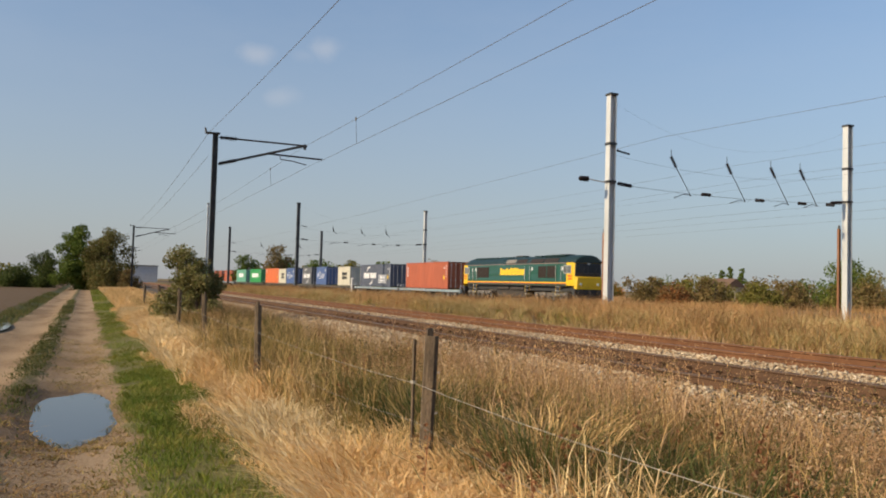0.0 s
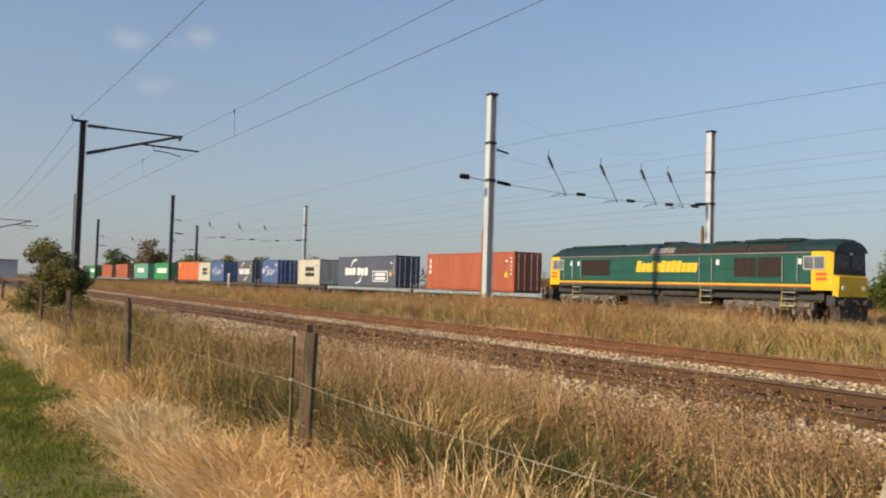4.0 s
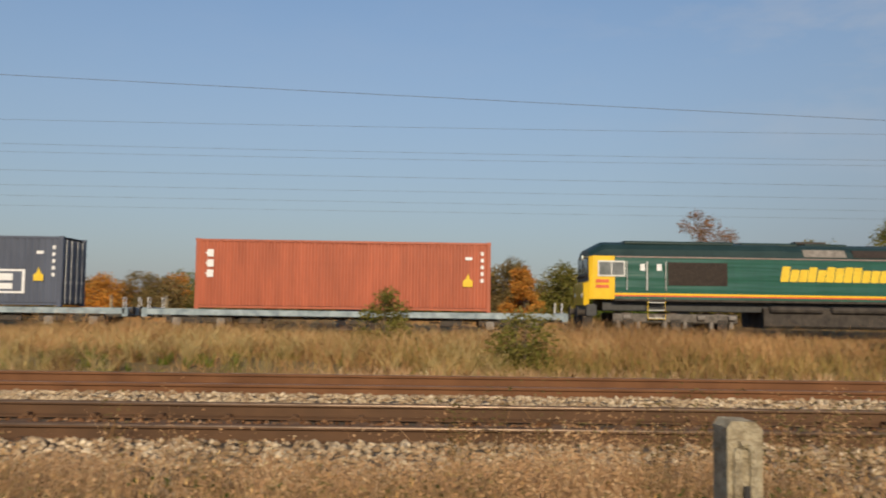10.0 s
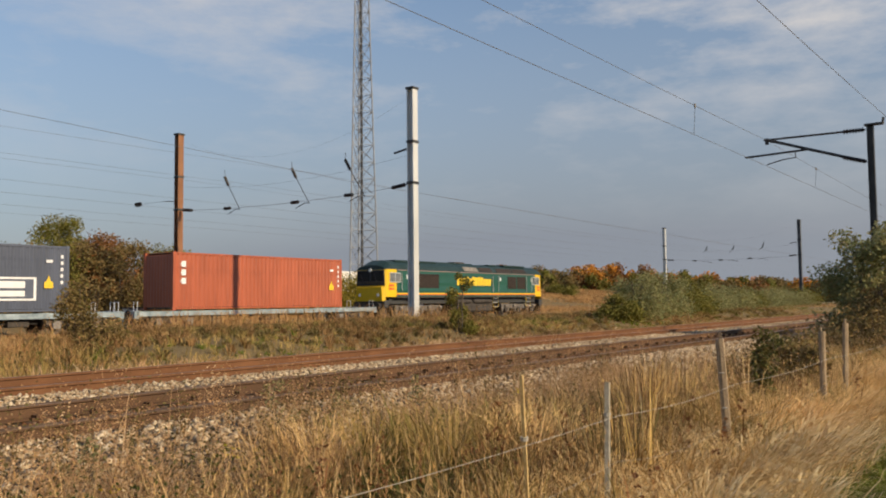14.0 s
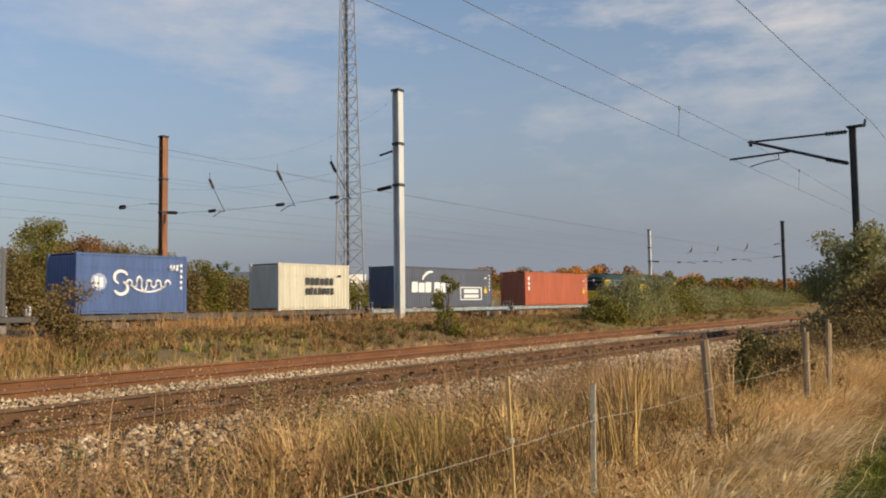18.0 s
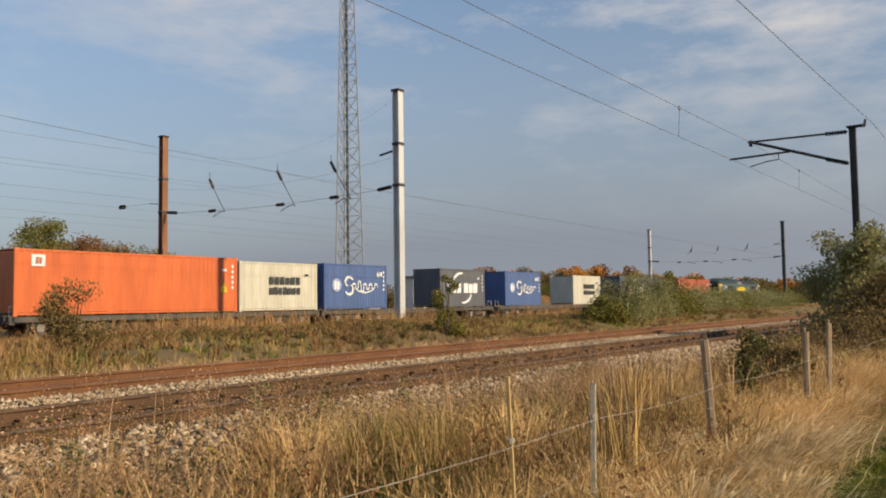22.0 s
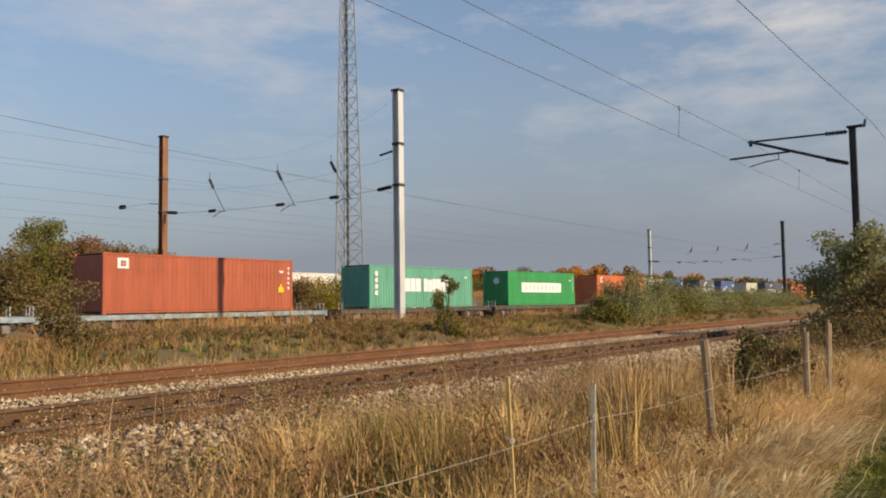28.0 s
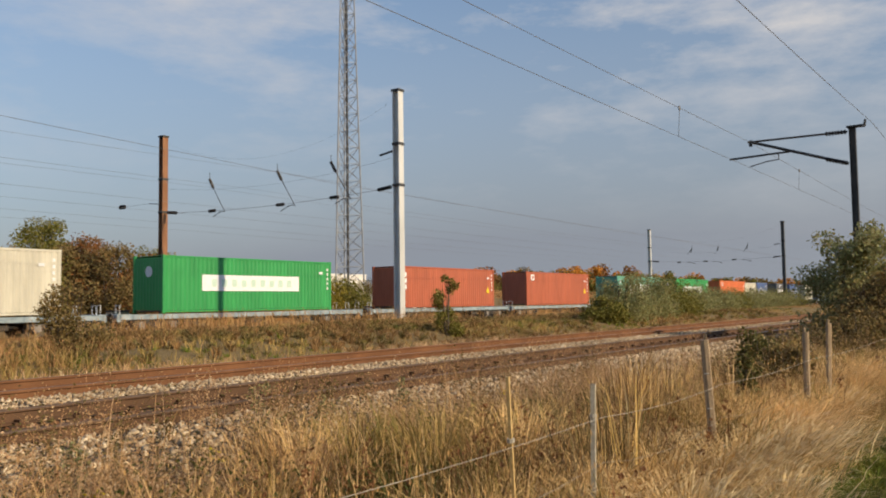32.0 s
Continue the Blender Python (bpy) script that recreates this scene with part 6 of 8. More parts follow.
# golden flattened straw on the lane side of the fence
x, y, rg = scatter(130000, (-46, -2.0), (1.2, 2.6), 21, 0.5, 0.2, 1.0)
y = y + 0.15 * np.sin(x * 0.8) * _step(2.0, 1.2, y)
blades("straw_grass", "golden flattened straw grass beside the fence", x, y, rg.uniform(0.18, 0.62, len(x)) * (1.0 + 0.4 * _step(-10, -6, x)) * (0.3 + 0.7 * _step(1.3, 2.0, y)) * (0.75 + 0.35 * np.sin(x * 1.7 + np.sin(y * 3))), 0.0042, STRAW, 22, 1.3, 0.45)
x, y, rg = scatter(56000, (4.5, 30), (1.0, 2.7), 23, 0.6, 0.3, 1.0)
y = 1.62 + (y - 1.0) * 0.75 + rg.normal(0, 0.1, len(x))
blades("straw_grass", "golden flattened straw grass beside the fence", x, y, rg.uniform(0.15, 0.7, len(x)) * (0.35 + 0.65 * _step(1.6, 2.2, y)), 0.0038, STRAW, 24, 1.3, 0.5)
tufts("straw_mound", "pale combed-over straw heaped against the fence", (6.6, 13.5), (1.95, 2.9), 640, 60, (0.32, 0.7), 0.0034, STRAW, 331, near=0.3)
tufts("verge_tussocks", "brown and olive tussocks among the straw", (8.5, 16), (1.6, 3.4), 240, 30, (0.15, 0.5), 0.004, BROWNSTEM, 351, near=0.3)
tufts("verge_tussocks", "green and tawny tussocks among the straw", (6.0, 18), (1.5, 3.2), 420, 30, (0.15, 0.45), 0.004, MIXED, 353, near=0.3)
tufts("verge_grass", "thick dark green grass at the lane's edge", (6.5, 20), (0.6, 1.55), 420, 34, (0.08, 0.22), 0.004, DARKWEED, 355, near=0.4)
tufts("verge_grass", "thick green grass at the lane's edge", (6.5, 20), (0.6, 1.55), 700, 34, (0.06, 0.2), 0.004, TURF, 359, near=0.4)
tufts("verge_grass", "bright green grass creeping into the straw", (4.2, 9.0), (1.15, 1.8), 330, 30, (0.08, 0.24), 0.005, TURF, 356, near=0.0)
tufts("verge_grass", "green grass at the lane's edge", (-40, 20), (0.5, 1.5), 1500, 26, (0.05, 0.15), 0.004, TURF, 357, near=0.5)
tufts("straw_mound", "bleached straw lying over at the fence foot", (5.5, 12), (1.9, 2.7), 260, 46, (0.25, 0.6), 0.004, PALESTRAW, 334, near=0.3, fan=1.1)
tufts("reed_stems", "tall golden dead stems standing in a clump", (6.4, 9.6), (2.5, 3.9), 10, 5, (0.7, 1.15), 0.005, STRAW, 333, near=0.1, fan=0.22)
# tall mixed grass along and behind the fence
x, y, rg = scatter(165000, (-46, 34), (2.0, 4.9), 31, 0.55, 0.45, 0.8)
ok, gr = clumpy(x, y, rg, 0.15)
x, y, gr = x[ok], y[ok], gr[ok]
hh = gr * rg.uniform(0.2, 0.72, len(x)) * (1.0 - 0.45 * _step(3.2, 4.9, y)) * (1.0 - 0.2 * np.exp(-((x - 1.0) / 4.0) ** 2))
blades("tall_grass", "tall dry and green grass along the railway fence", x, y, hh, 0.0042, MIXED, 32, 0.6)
x, y, rg = scatter(5500, (-46, 34), (1.9, 4.6), 33, 0.5, 0.5, 0.6)
hh = rg.uniform(0.45, 0.95, len(x)) * (1.0 - 0.3 * np.exp(-((x - 0.5) / 4.0) ** 2))
blades("grass_stems", "tall pale flowering grass stems", x, y, hh, 0.0022, STRAW, 34, 0.35)
heads("grass_heads", "pale seed heads on tall grass", x, y, ground_z(x, y) + hh * 0.97, 0.0036, STRAW, 35, 9.0, "grass")
x, y, rg = scatter(16000, (-20, 26), (2.3, 4.9), 36, 0.4, 1.2, 0.9)
heads("weed_leaves", "dark green weed leaves among the grass", x, y, ground_z(x, y) + rg.uniform(0.05, 0.4, len(x)), 0.014, DARKWEED, 37, 2.0)
tufts("grass_tussocks", "arching tussocks of pale dry grass", (-44, -1.5), (1.5, 2.35), 620, 44, (0.2, 0.5), 0.0038, STRAW, 301, fan=1.0)
tufts("grass_tussocks", "arching tussocks of pale dry grass", (-1.5, 32), (1.9, 4.4), 520, 34, (0.4, 0.8), 0.0035, STRAW, 302)
tufts("straw_mound", "heaped combed-over straw beside the fence", (-8, -0.8), (1.55, 2.9), 620, 54, (0.28, 0.62), 0.0040, STRAW, 348, near=0.2, fan=1.0)
tufts("green_weeds", "rank olive weeds behind the fence", (-34, -2), (2.5, 4.6), 720, 36, (0.35, 0.8), 0.0042, DARKWEED, 345, near=0.4)
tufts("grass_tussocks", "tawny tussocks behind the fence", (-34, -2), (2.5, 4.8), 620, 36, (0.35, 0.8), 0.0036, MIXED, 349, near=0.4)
tufts("dead_stems", "brown matted stems behind the fence", (-34, -2), (2.4, 5.0), 1500, 30, (0.3, 0.85), 0.0032, BROWNSTEM, 347, near=0.4)
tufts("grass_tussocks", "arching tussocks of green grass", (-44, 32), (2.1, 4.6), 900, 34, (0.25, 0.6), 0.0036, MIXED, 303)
tufts("green_weeds", "rank green weeds behind the fence", (-9.5, -1.8), (2.5, 4.3), 330, 40, (0.35, 0.78), 0.0045, DARKWEED, 341, near=0.2)
tufts("green_weeds", "rank green weeds behind the fence", (2.0, 16.0), (2.5, 4.4), 300, 30, (0.25, 0.58), 0.0046, DARKWEED, 343, near=0.3)
tufts("dead_stems", "dark brown dead stems behind the fence", (-10, -2), (2.6, 5.0), 480, 26, (0.3, 0.7), 0.003, BROWNSTEM, 361, near=0.2)
tufts("dead_stems", "upright brown dead stems in clumps", (-30, 30), (2.2, 4.8), 700, 26, (0.35, 0.8), 0.003, BROWNSTEM, 305)
tufts("dead_stems", "tall brown dead stems by the fence", (5, 14), (2.3, 3.6), 120, 30, (0.5, 0.95), 0.003, BROWNSTEM, 307, near=0.2)
tufts("twiggy_weeds", "low dark brown twiggy weeds at the foot of the ballast", (1.2, 9.0), (3.4, 5.3), 420, 22, (0.14, 0.42), 0.0026, BROWNSTEM, 335, near=0.2, fan=0.9)
tufts("twiggy_weeds", "pinkish twiggy weeds at the foot of the ballast", (-22, 22), (3.5, 5.6), 2600, 22, (0.14, 0.4), 0.0026, WEED, 337, near=0.5, fan=0.9)
# single bold clumps by the fence
rg = np.random.default_rng(371)
for cx, cy, spread, n, hmin, hmax, mt, fan in ((4.6, 4.6, 0.3, 260, 0.4, 0.75, STRAW, 0.5), (5.1, 4.4, 0.3, 300, 0.45, 0.8, MIXED, 0.5), (5.35, 3.85, 0.35, 420, 0.5, 0.95, MIXED, 0.55), (5.9, 3.5, 0.3, 380, 0.5, 0.9, STRAW, 0.6),
                                              (8.0, 3.3, 0.2, 45, 0.7, 1.15, STRAW, 0.15), (8.4, 3.5, 0.25, 120, 0.8, 1.15, BROWNSTEM, 0.2), (7.6, 3.0, 0.3, 300, 0.4, 0.8, BROWNSTEM, 0.5), (10.5, 2.9, 0.4, 350, 0.4, 0.9, BROWNSTEM, 0.4), (9.2, 3.75, 0.16, 34, 0.75, 1.05, REED, 0.10), (9.9, 3.7, 0.14, 26, 0.7, 1.0, REED, 0.10), (8.6, 3.6, 0.22, 40, 0.6, 0.95, REED, 0.14), (6.9, 3.9, 0.3, 60, 0.5, 0.8, REED, 0.25),
                                              (-5.0, 2.9, 0.4, 420, 0.5, 0.85, STRAW, 0.6), (-6.6, 2.7, 0.4, 420, 0.5, 0.85, DARKWEED, 0.5), (-3.3, 3.0, 0.4, 420, 0.45, 0.8, DARKWEED, 0.5), (-2.2, 3.3, 0.35, 380, 0.45, 0.8, STRAW, 0.5),
                                              (5.52, 2.35, 0.13, 26, 0.8, 1.25, REED, 0.12), (5.6, 2.6, 0.2, 90, 0.7, 1.15, OLIVEWEED, 0.25), (5.0, 2.75, 0.3, 170, 0.4, 0.85, BROWNSTEM, 0.4), (4.2, 2.7, 0.3, 80, 0.4, 0.85, BROWNSTEM, 0.4), (4.4, 3.2, 0.3, 80, 0.4, 0.8, DARKWEED, 0.5), (3.9, 2.5, 0.4, 420, 0.3, 0.65, STRAW, 0.7), (4.9, 2.3, 0.3, 300, 0.3, 0.6, STRAW, 0.8), (3.2, 2.6, 0.35, 300, 0.3, 0.6, STRAW, 0.7), (6.2, 2.7, 0.25, 200, 0.4, 0.8, BROWNSTEM, 0.4),
                                              (-4.6, 2.6, 0.3, 420, 0.5, 0.85, DARKWEED, 0.5), (-3.6, 2.25, 0.3, 40, 0.6, 0.95, PALESTRAW, 0.2), (-2.9, 2.3, 0.25, 30, 0.55, 0.9, PALESTRAW, 0.2)):
    a = rg.uniform(0, 2 * np.pi, n)
    r = np.abs(rg.normal(0, spread, n))
    blades("grass_clump", "bold clump of tall grass and stems by the fence", cx + np.cos(a) * r, cy + np.sin(a) * r * 0.7, rg.uniform(hmin, hmax, n), 0.0042, mt, int(rg.integers(1, 9999)), fan, 0.1, droopdir=a)
# bleached lodged straw and a green patch by the leaning posts
for cx, cy, spread, n, hmin, hmax, mt, fan in ((6.5, 2.0, 0.3, 900, 0.35, 0.65, PALESTRAW, 1.1), (7.1, 1.95, 0.3, 900, 0.35, 0.65, PALESTRAW, 1.1), (7.7, 1.85, 0.35, 900, 0.35, 0.65, PALESTRAW, 1.2), (8.5, 2.15, 0.4, 800, 0.3, 0.6, PALESTRAW, 1.2), (6.0, 2.0, 0.2, 500, 0.3, 0.55, PALESTRAW, 1.2), (5.8, 1.7, 0.2, 260, 0.2, 0.36, TURF, 0.7), (5.2, 1.85, 0.25, 700, 0.35, 0.6, PALESTRAW, 1.0), (6.1, 1.55, 0.25, 600, 0.3, 0.5, PALESTRAW, 1.0)):
    a = rg.uniform(0, 2 * np.pi, n)
    r = np.abs(rg.normal(0, spread, n))
    blades("grass_clump", "flattened bleached straw at the fence" if mt is PALESTRAW else "fresh green grass before the fence", cx + np.cos(a) * r, cy + np.sin(a) * r * 0.6, rg.uniform(hmin, hmax, n), 0.0055, mt, int(rg.integers(1, 9999)), fan, 0.25, droopdir=a)
for i, (sx, n) in enumerate(((-11.5, 130), (-8.6, 130), (-5.8, 120))):
    tufts("straw_tussocks", "bleached straw flattened before the fence", (sx, sx + 2.7), (1.45, 1.98), n, 40, (0.28, 0.55), 0.005, PALESTRAW, 377 + 10 * i, near=0.0, fan=1.2)
tufts("straw_tussocks", "bleached straw tussocks along the fence", (-36, -13), (1.35, 2.3), 800, 30, (0.3, 0.6), 0.006, PALESTRAW, 375, near=0.3, fan=1.0)
# dead weeds on the ballast shoulder
x, y, rg = scatter(76000, (-44, 34), (4.1, 6.0), 41, 0.55, 0.3, 1.3)
zz = lambda a, b: np.maximum(ground_z(a, b), np.where(b > 4.9, bed_z(a, b), -9))
ok, gr = clumpy(x, y, rg)
x, y, gr = x[ok], y[ok], gr[ok]
hh = gr * rg.uniform(0.08, 0.5, len(x)) * (1.15 - 0.75 * _step(4.7, 6.2, y))
blades("dead_weeds", "pinkish-brown dead weeds on the ballast shoulder", x, y, hh, 0.0026, WEED, 42, 0.7, zfun=zz)
heads("dead_weed_heads", "pinkish-brown fluffy weed heads", x, y, zz(x, y) + hh * 0.9, 0.0062, WEED, 43, 1.9)
x, y, rg = scatter(56000, (-9, 11), (4.2, 5.7), 341, 0.1, 0.35, 1.5)
ok, gr = clumpy(x, y, rg)
x, y, gr = x[ok], y[ok], gr[ok]
hh = gr * rg.uniform(0.1, 0.46, len(x)) * (1.1 - 0.5 * _step(4.8, 5.7, y))
blades("dead_weeds", "matted beige dead weeds over the ballast foot", x, y, hh, 0.0026, WEED, 342, 0.8, zfun=zz)
heads("dead_weed_heads", "beige feathery weed heads", x, y, zz(x, y) + hh * 0.9, 0.006, WEED, 344, 2.0)
x, y, rg = scatter(300, (-9, 8), (4.6, 5.5), 381, 0.1, 0.4, 1.1)
hh = rg.uniform(0.3, 0.72, len(x))
blades("weed_stalks", "branching beige weed stalks on the shoulder", x, y, hh, 0.0035, WEED, 382, 0.3, zfun=zz)
kk = np.repeat(np.arange(len(x)), 5)
blades("weed_stalks", "side twigs of beige weed stalks", x[kk] + rg.normal(0, 0.03, len(kk)), y[kk] + rg.normal(0, 0.03, len(kk)), hh[kk] * rg.uniform(0.6, 0.95, len(kk)), 0.0025, WEED, 383, 0.7, zfun=zz)
kk = np.repeat(np.arange(len(x)), 46)
heads("weed_tops", "fluffy beige tops of weed stalks", x[kk] + rg.normal(0, 0.085, len(kk)), y[kk] + rg.normal(0, 0.085, len(kk)), zz(x, y)[kk] + hh[kk] * rg.uniform(0.45, 1.0, len(kk)), 0.0065, WEED, 384, 1.9)
# tall branching weeds that stand before the rails
for i, (x0, x1, n) in enumerate(((-2.7, -0.2, 110), (0.1, 1.1, 55), (-5.0, -3.4, 40))):
    x, y, rg = scatter(n, (x0, x1), (4.2, 4.95), 385 + 3 * i, 0.0, 0.3, 0.6)
    hh = rg.uniform(0.4, 0.8, len(x))
    kk = np.repeat(np.arange(len(x)), 12)
    blades("tall_weeds", "tall branching beige weeds before the rails", x[kk] + rg.normal(0, 0.03, len(kk)), y[kk] + rg.normal(0, 0.03, len(kk)), hh[kk] * rg.uniform(0.5, 1.0, len(kk)), 0.0036, WEED, 386 + 3 * i, 0.5, zfun=zz)
    kk = np.repeat(np.arange(len(x)), 70)
    tt_ = rg.uniform(0.4, 1.0, len(kk))
    heads("weed_tops", "fluffy beige tops of tall weeds", x[kk] + rg.normal(0, 0.10, len(kk)) * tt_, y[kk] + rg.normal(0, 0.10, len(kk)) * tt_, zz(x, y)[kk] + hh[kk] * tt_, 0.0068, WEED, 387 + 3 * i, 2.2)
x, y, rg = scatter(1700, (-30, 26), (2.8, 5.5), 44, 0.6, 0.5, 0.7)
hh = rg.uniform(0.45, 1.0, len(x)) * (1.0 - 0.35 * np.exp(-((x - 0.8) / 2.0) ** 2))
blades("weed_stalks", "thin branching dead weed stalks", x, y, hh, 0.003, WEED, 45, 0.25, zfun=zz)
kk = np.repeat(np.arange(len(x)), 40)
tt_ = rg.uniform(0.55, 1.05, len(kk))
heads("weed_tops", "fluffy pale tops of dead weed stalks", x[kk] + rg.normal(0, 0.055, len(kk)), y[kk] + rg.normal(0, 0.055, len(kk)), zz(x, y)[kk] + hh[kk] * tt_, 0.0055, WEED, 46, 2.0)
x, y, rg = scatter(160, (-14, 20), (1.9, 4.0), 47, 0.5, 1.5, 0.5)
hh = rg.uniform(0.3, 0.7, len(x))
blades("dock_stems", "russet dock stems among the grass", x, y, hh, 0.008, RUSSET, 48, 0.2)
kk = np.repeat(np.arange(len(x)), 14)
heads("dock_heads", "russet dock seed spikes", x[kk] + rg.normal(0, 0.02, len(kk)), y[kk] + rg.normal(0, 0.02, len(kk)), ground_z(x, y)[kk] + hh[kk] * rg.uniform(0.5, 1.0, len(kk)), 0.014, RUSSET, 49, 1.6)
x, y, rg = scatter(270, (-16, 18), (4.7, 6.5), 391, 0.5, 0.8, 0.8)
hh = rg.uniform(0.25, 0.62, len(x))
kk = np.repeat(np.arange(len(x)), 7)
blades("ballast_weeds", "thin branching brown weeds growing on the ballast", x[kk] + rg.normal(0, 0.02, len(kk)), y[kk] + rg.normal(0, 0.02, len(kk)), hh[kk] * rg.uniform(0.5, 1.0, len(kk)), 0.0032, BROWNSTEM, 392, 0.55, zfun=zz)
kk = np.repeat(np.arange(len(x)), 44)
tt_ = rg.uniform(0.1, 1.0, len(kk))
heads("ballast_weed_leaves", "small olive leaves of weeds on the ballast", x[kk] + rg.normal(0, 0.10, len(kk)) * tt_, y[kk] + rg.normal(0, 0.10, len(kk)) * tt_, zz(x, y)[kk] + hh[kk] * tt_, 0.011, OLIVEWEED, 393, 1.3)
YELLOWFLOWER = leafmat("yellow ragwort flowers", [(0.75, 0.60, 0.02), (0.85, 0.70, 0.05)], 0.6, 0.1)
rg = np.random.default_rng(50)
fx, fy = np.repeat([4.35, 5.9, 3.2, 7.4, 8.8], 10), np.repeat([5.2, 5.0, 4.9, 4.6, 5.3], 10)
heads("ragwort_flowers", "small yellow ragwort flowers on the ballast", fx + rg.normal(0, 0.04, 50), fy + rg.normal(0, 0.04, 50), zz(fx, fy) + rg.uniform(0.2, 0.32, 50), 0.016, YELLOWFLOWER, 51, 1.0)
# the grassy bank between the two lines
x, y, rg = scatter(250000, (-130, 110), (13.0, 23.3), 61, 0.45, 0.15, 0.35)
hh = rg.uniform(0.25, 0.85, len(x)) * (0.8 + 0.25 * np.sin(x * 0.23 + 2 * np.sin(y * 0.4))) * (0.55 + 0.45 * _step(13.4, 15.5, y)) * (1.0 - 0.78 * _step(5, 16, x))
blades("bank_grass", "tall dry brown and golden grass on the bank", x, y, hh, 0.0058, BANKGRASS, 62, 0.75)
x, y, rg = scatter(30000, (-120, 90), (13.2, 16.0), 63, 0.5, 0.6, 0.5)
blades("bank_grass", "greener grass at the foot of the bank", x, y, rg.uniform(0.15, 0.5, len(x)) * (1.0 - 0.55 * _step(5, 16, x)), 0.008, MIXED, 64, 0.5)
x, y, rg = scatter(34000, (-115, 95), (21.5, 24.2), 65, 0.4, 0.2, 0.5)
blades("bank_grass", "pale tall grass on the crest of the bank", x, y, rg.uniform(0.5, 1.0, len(x)) * (1.0 - 0.4 * _step(-10, -5, x) + 0.22 * _step(6, 12, x)), 0.007, BANKGRASS, 66, 0.5)
x, y, rg = scatter(90000, (-150, 150), (39.2, 68.0), 67, 0.3, 0.3, 0.2)
blades("rough_grass", "rough grass beyond the main lines", x, y, rg.uniform(0.2, 0.7, len(x)) * (1.0 - 0.5 * _step(50, 70, x)), 0.014, BANKGRASS, 68, 0.8)
x, y, rg = scatter(120000, (60, 145), (41.0, 76.0), 71, 0.0, 0.25, 0.12)
blades("hill_grass", "pale golden grass on the low mound beyond the lines", x, y, rg.uniform(0.15, 0.5, len(x)), 0.022, BANKGRASS, 72, 0.9)
x, y, rg = scatter(13000, (-60, 60), (12.6, 14.0), 69, 0.5, 0.8, 0.7)
blades("bank_fringe", "thin dead grass creeping over the ballast", x, y, rg.uniform(0.08, 0.3, len(x)), 0.009, WEED, 70, 0.5, zfun=lambda a, b: np.maximum(ground_z(a, b), bed_z(a, b)))

tufts("bank_tussocks", "brown tussocks on the bank", (-90, 6), (13.4, 22.5), 1400, 22, (0.2, 0.55), 0.007, BROWNSTEM, 311)
tufts("bank_tussocks", "green tussocks on the bank", (-90, 6), (13.4, 22.5), 900, 24, (0.15, 0.4), 0.008, TURF, 313)
tufts("bank_tussocks", "short green growth on the bank", (4, 70), (13.4, 22.0), 900, 26, (0.08, 0.24), 0.008, TURF, 323, near=0.3)
tufts("bank_tussocks", "pale olive tussocks on the bank", (-90, 4), (13.6, 22.8), 2600, 28, (0.3, 0.75), 0.0055, PALEGRASS, 317)
tufts("bank_tussocks", "low dark brown growth on the bank", (4, 60), (13.4, 23.0), 1900, 26, (0.12, 0.4), 0.009, BROWNSTEM, 319, near=0.3)
tufts("bank_tussocks", "low green and brown growth on the bank", (4, 60), (13.4, 23.2), 1500, 26, (0.12, 0.32), 0.007, MIXED, 315, near=0.3)
tufts("bank_tussocks", "low olive-brown leafy growth on the bank", (4, 60), (13.4, 23.2), 1300, 30, (0.10, 0.32), 0.011, OLIVEWEED, 321, near=0.3, fan=1.0)

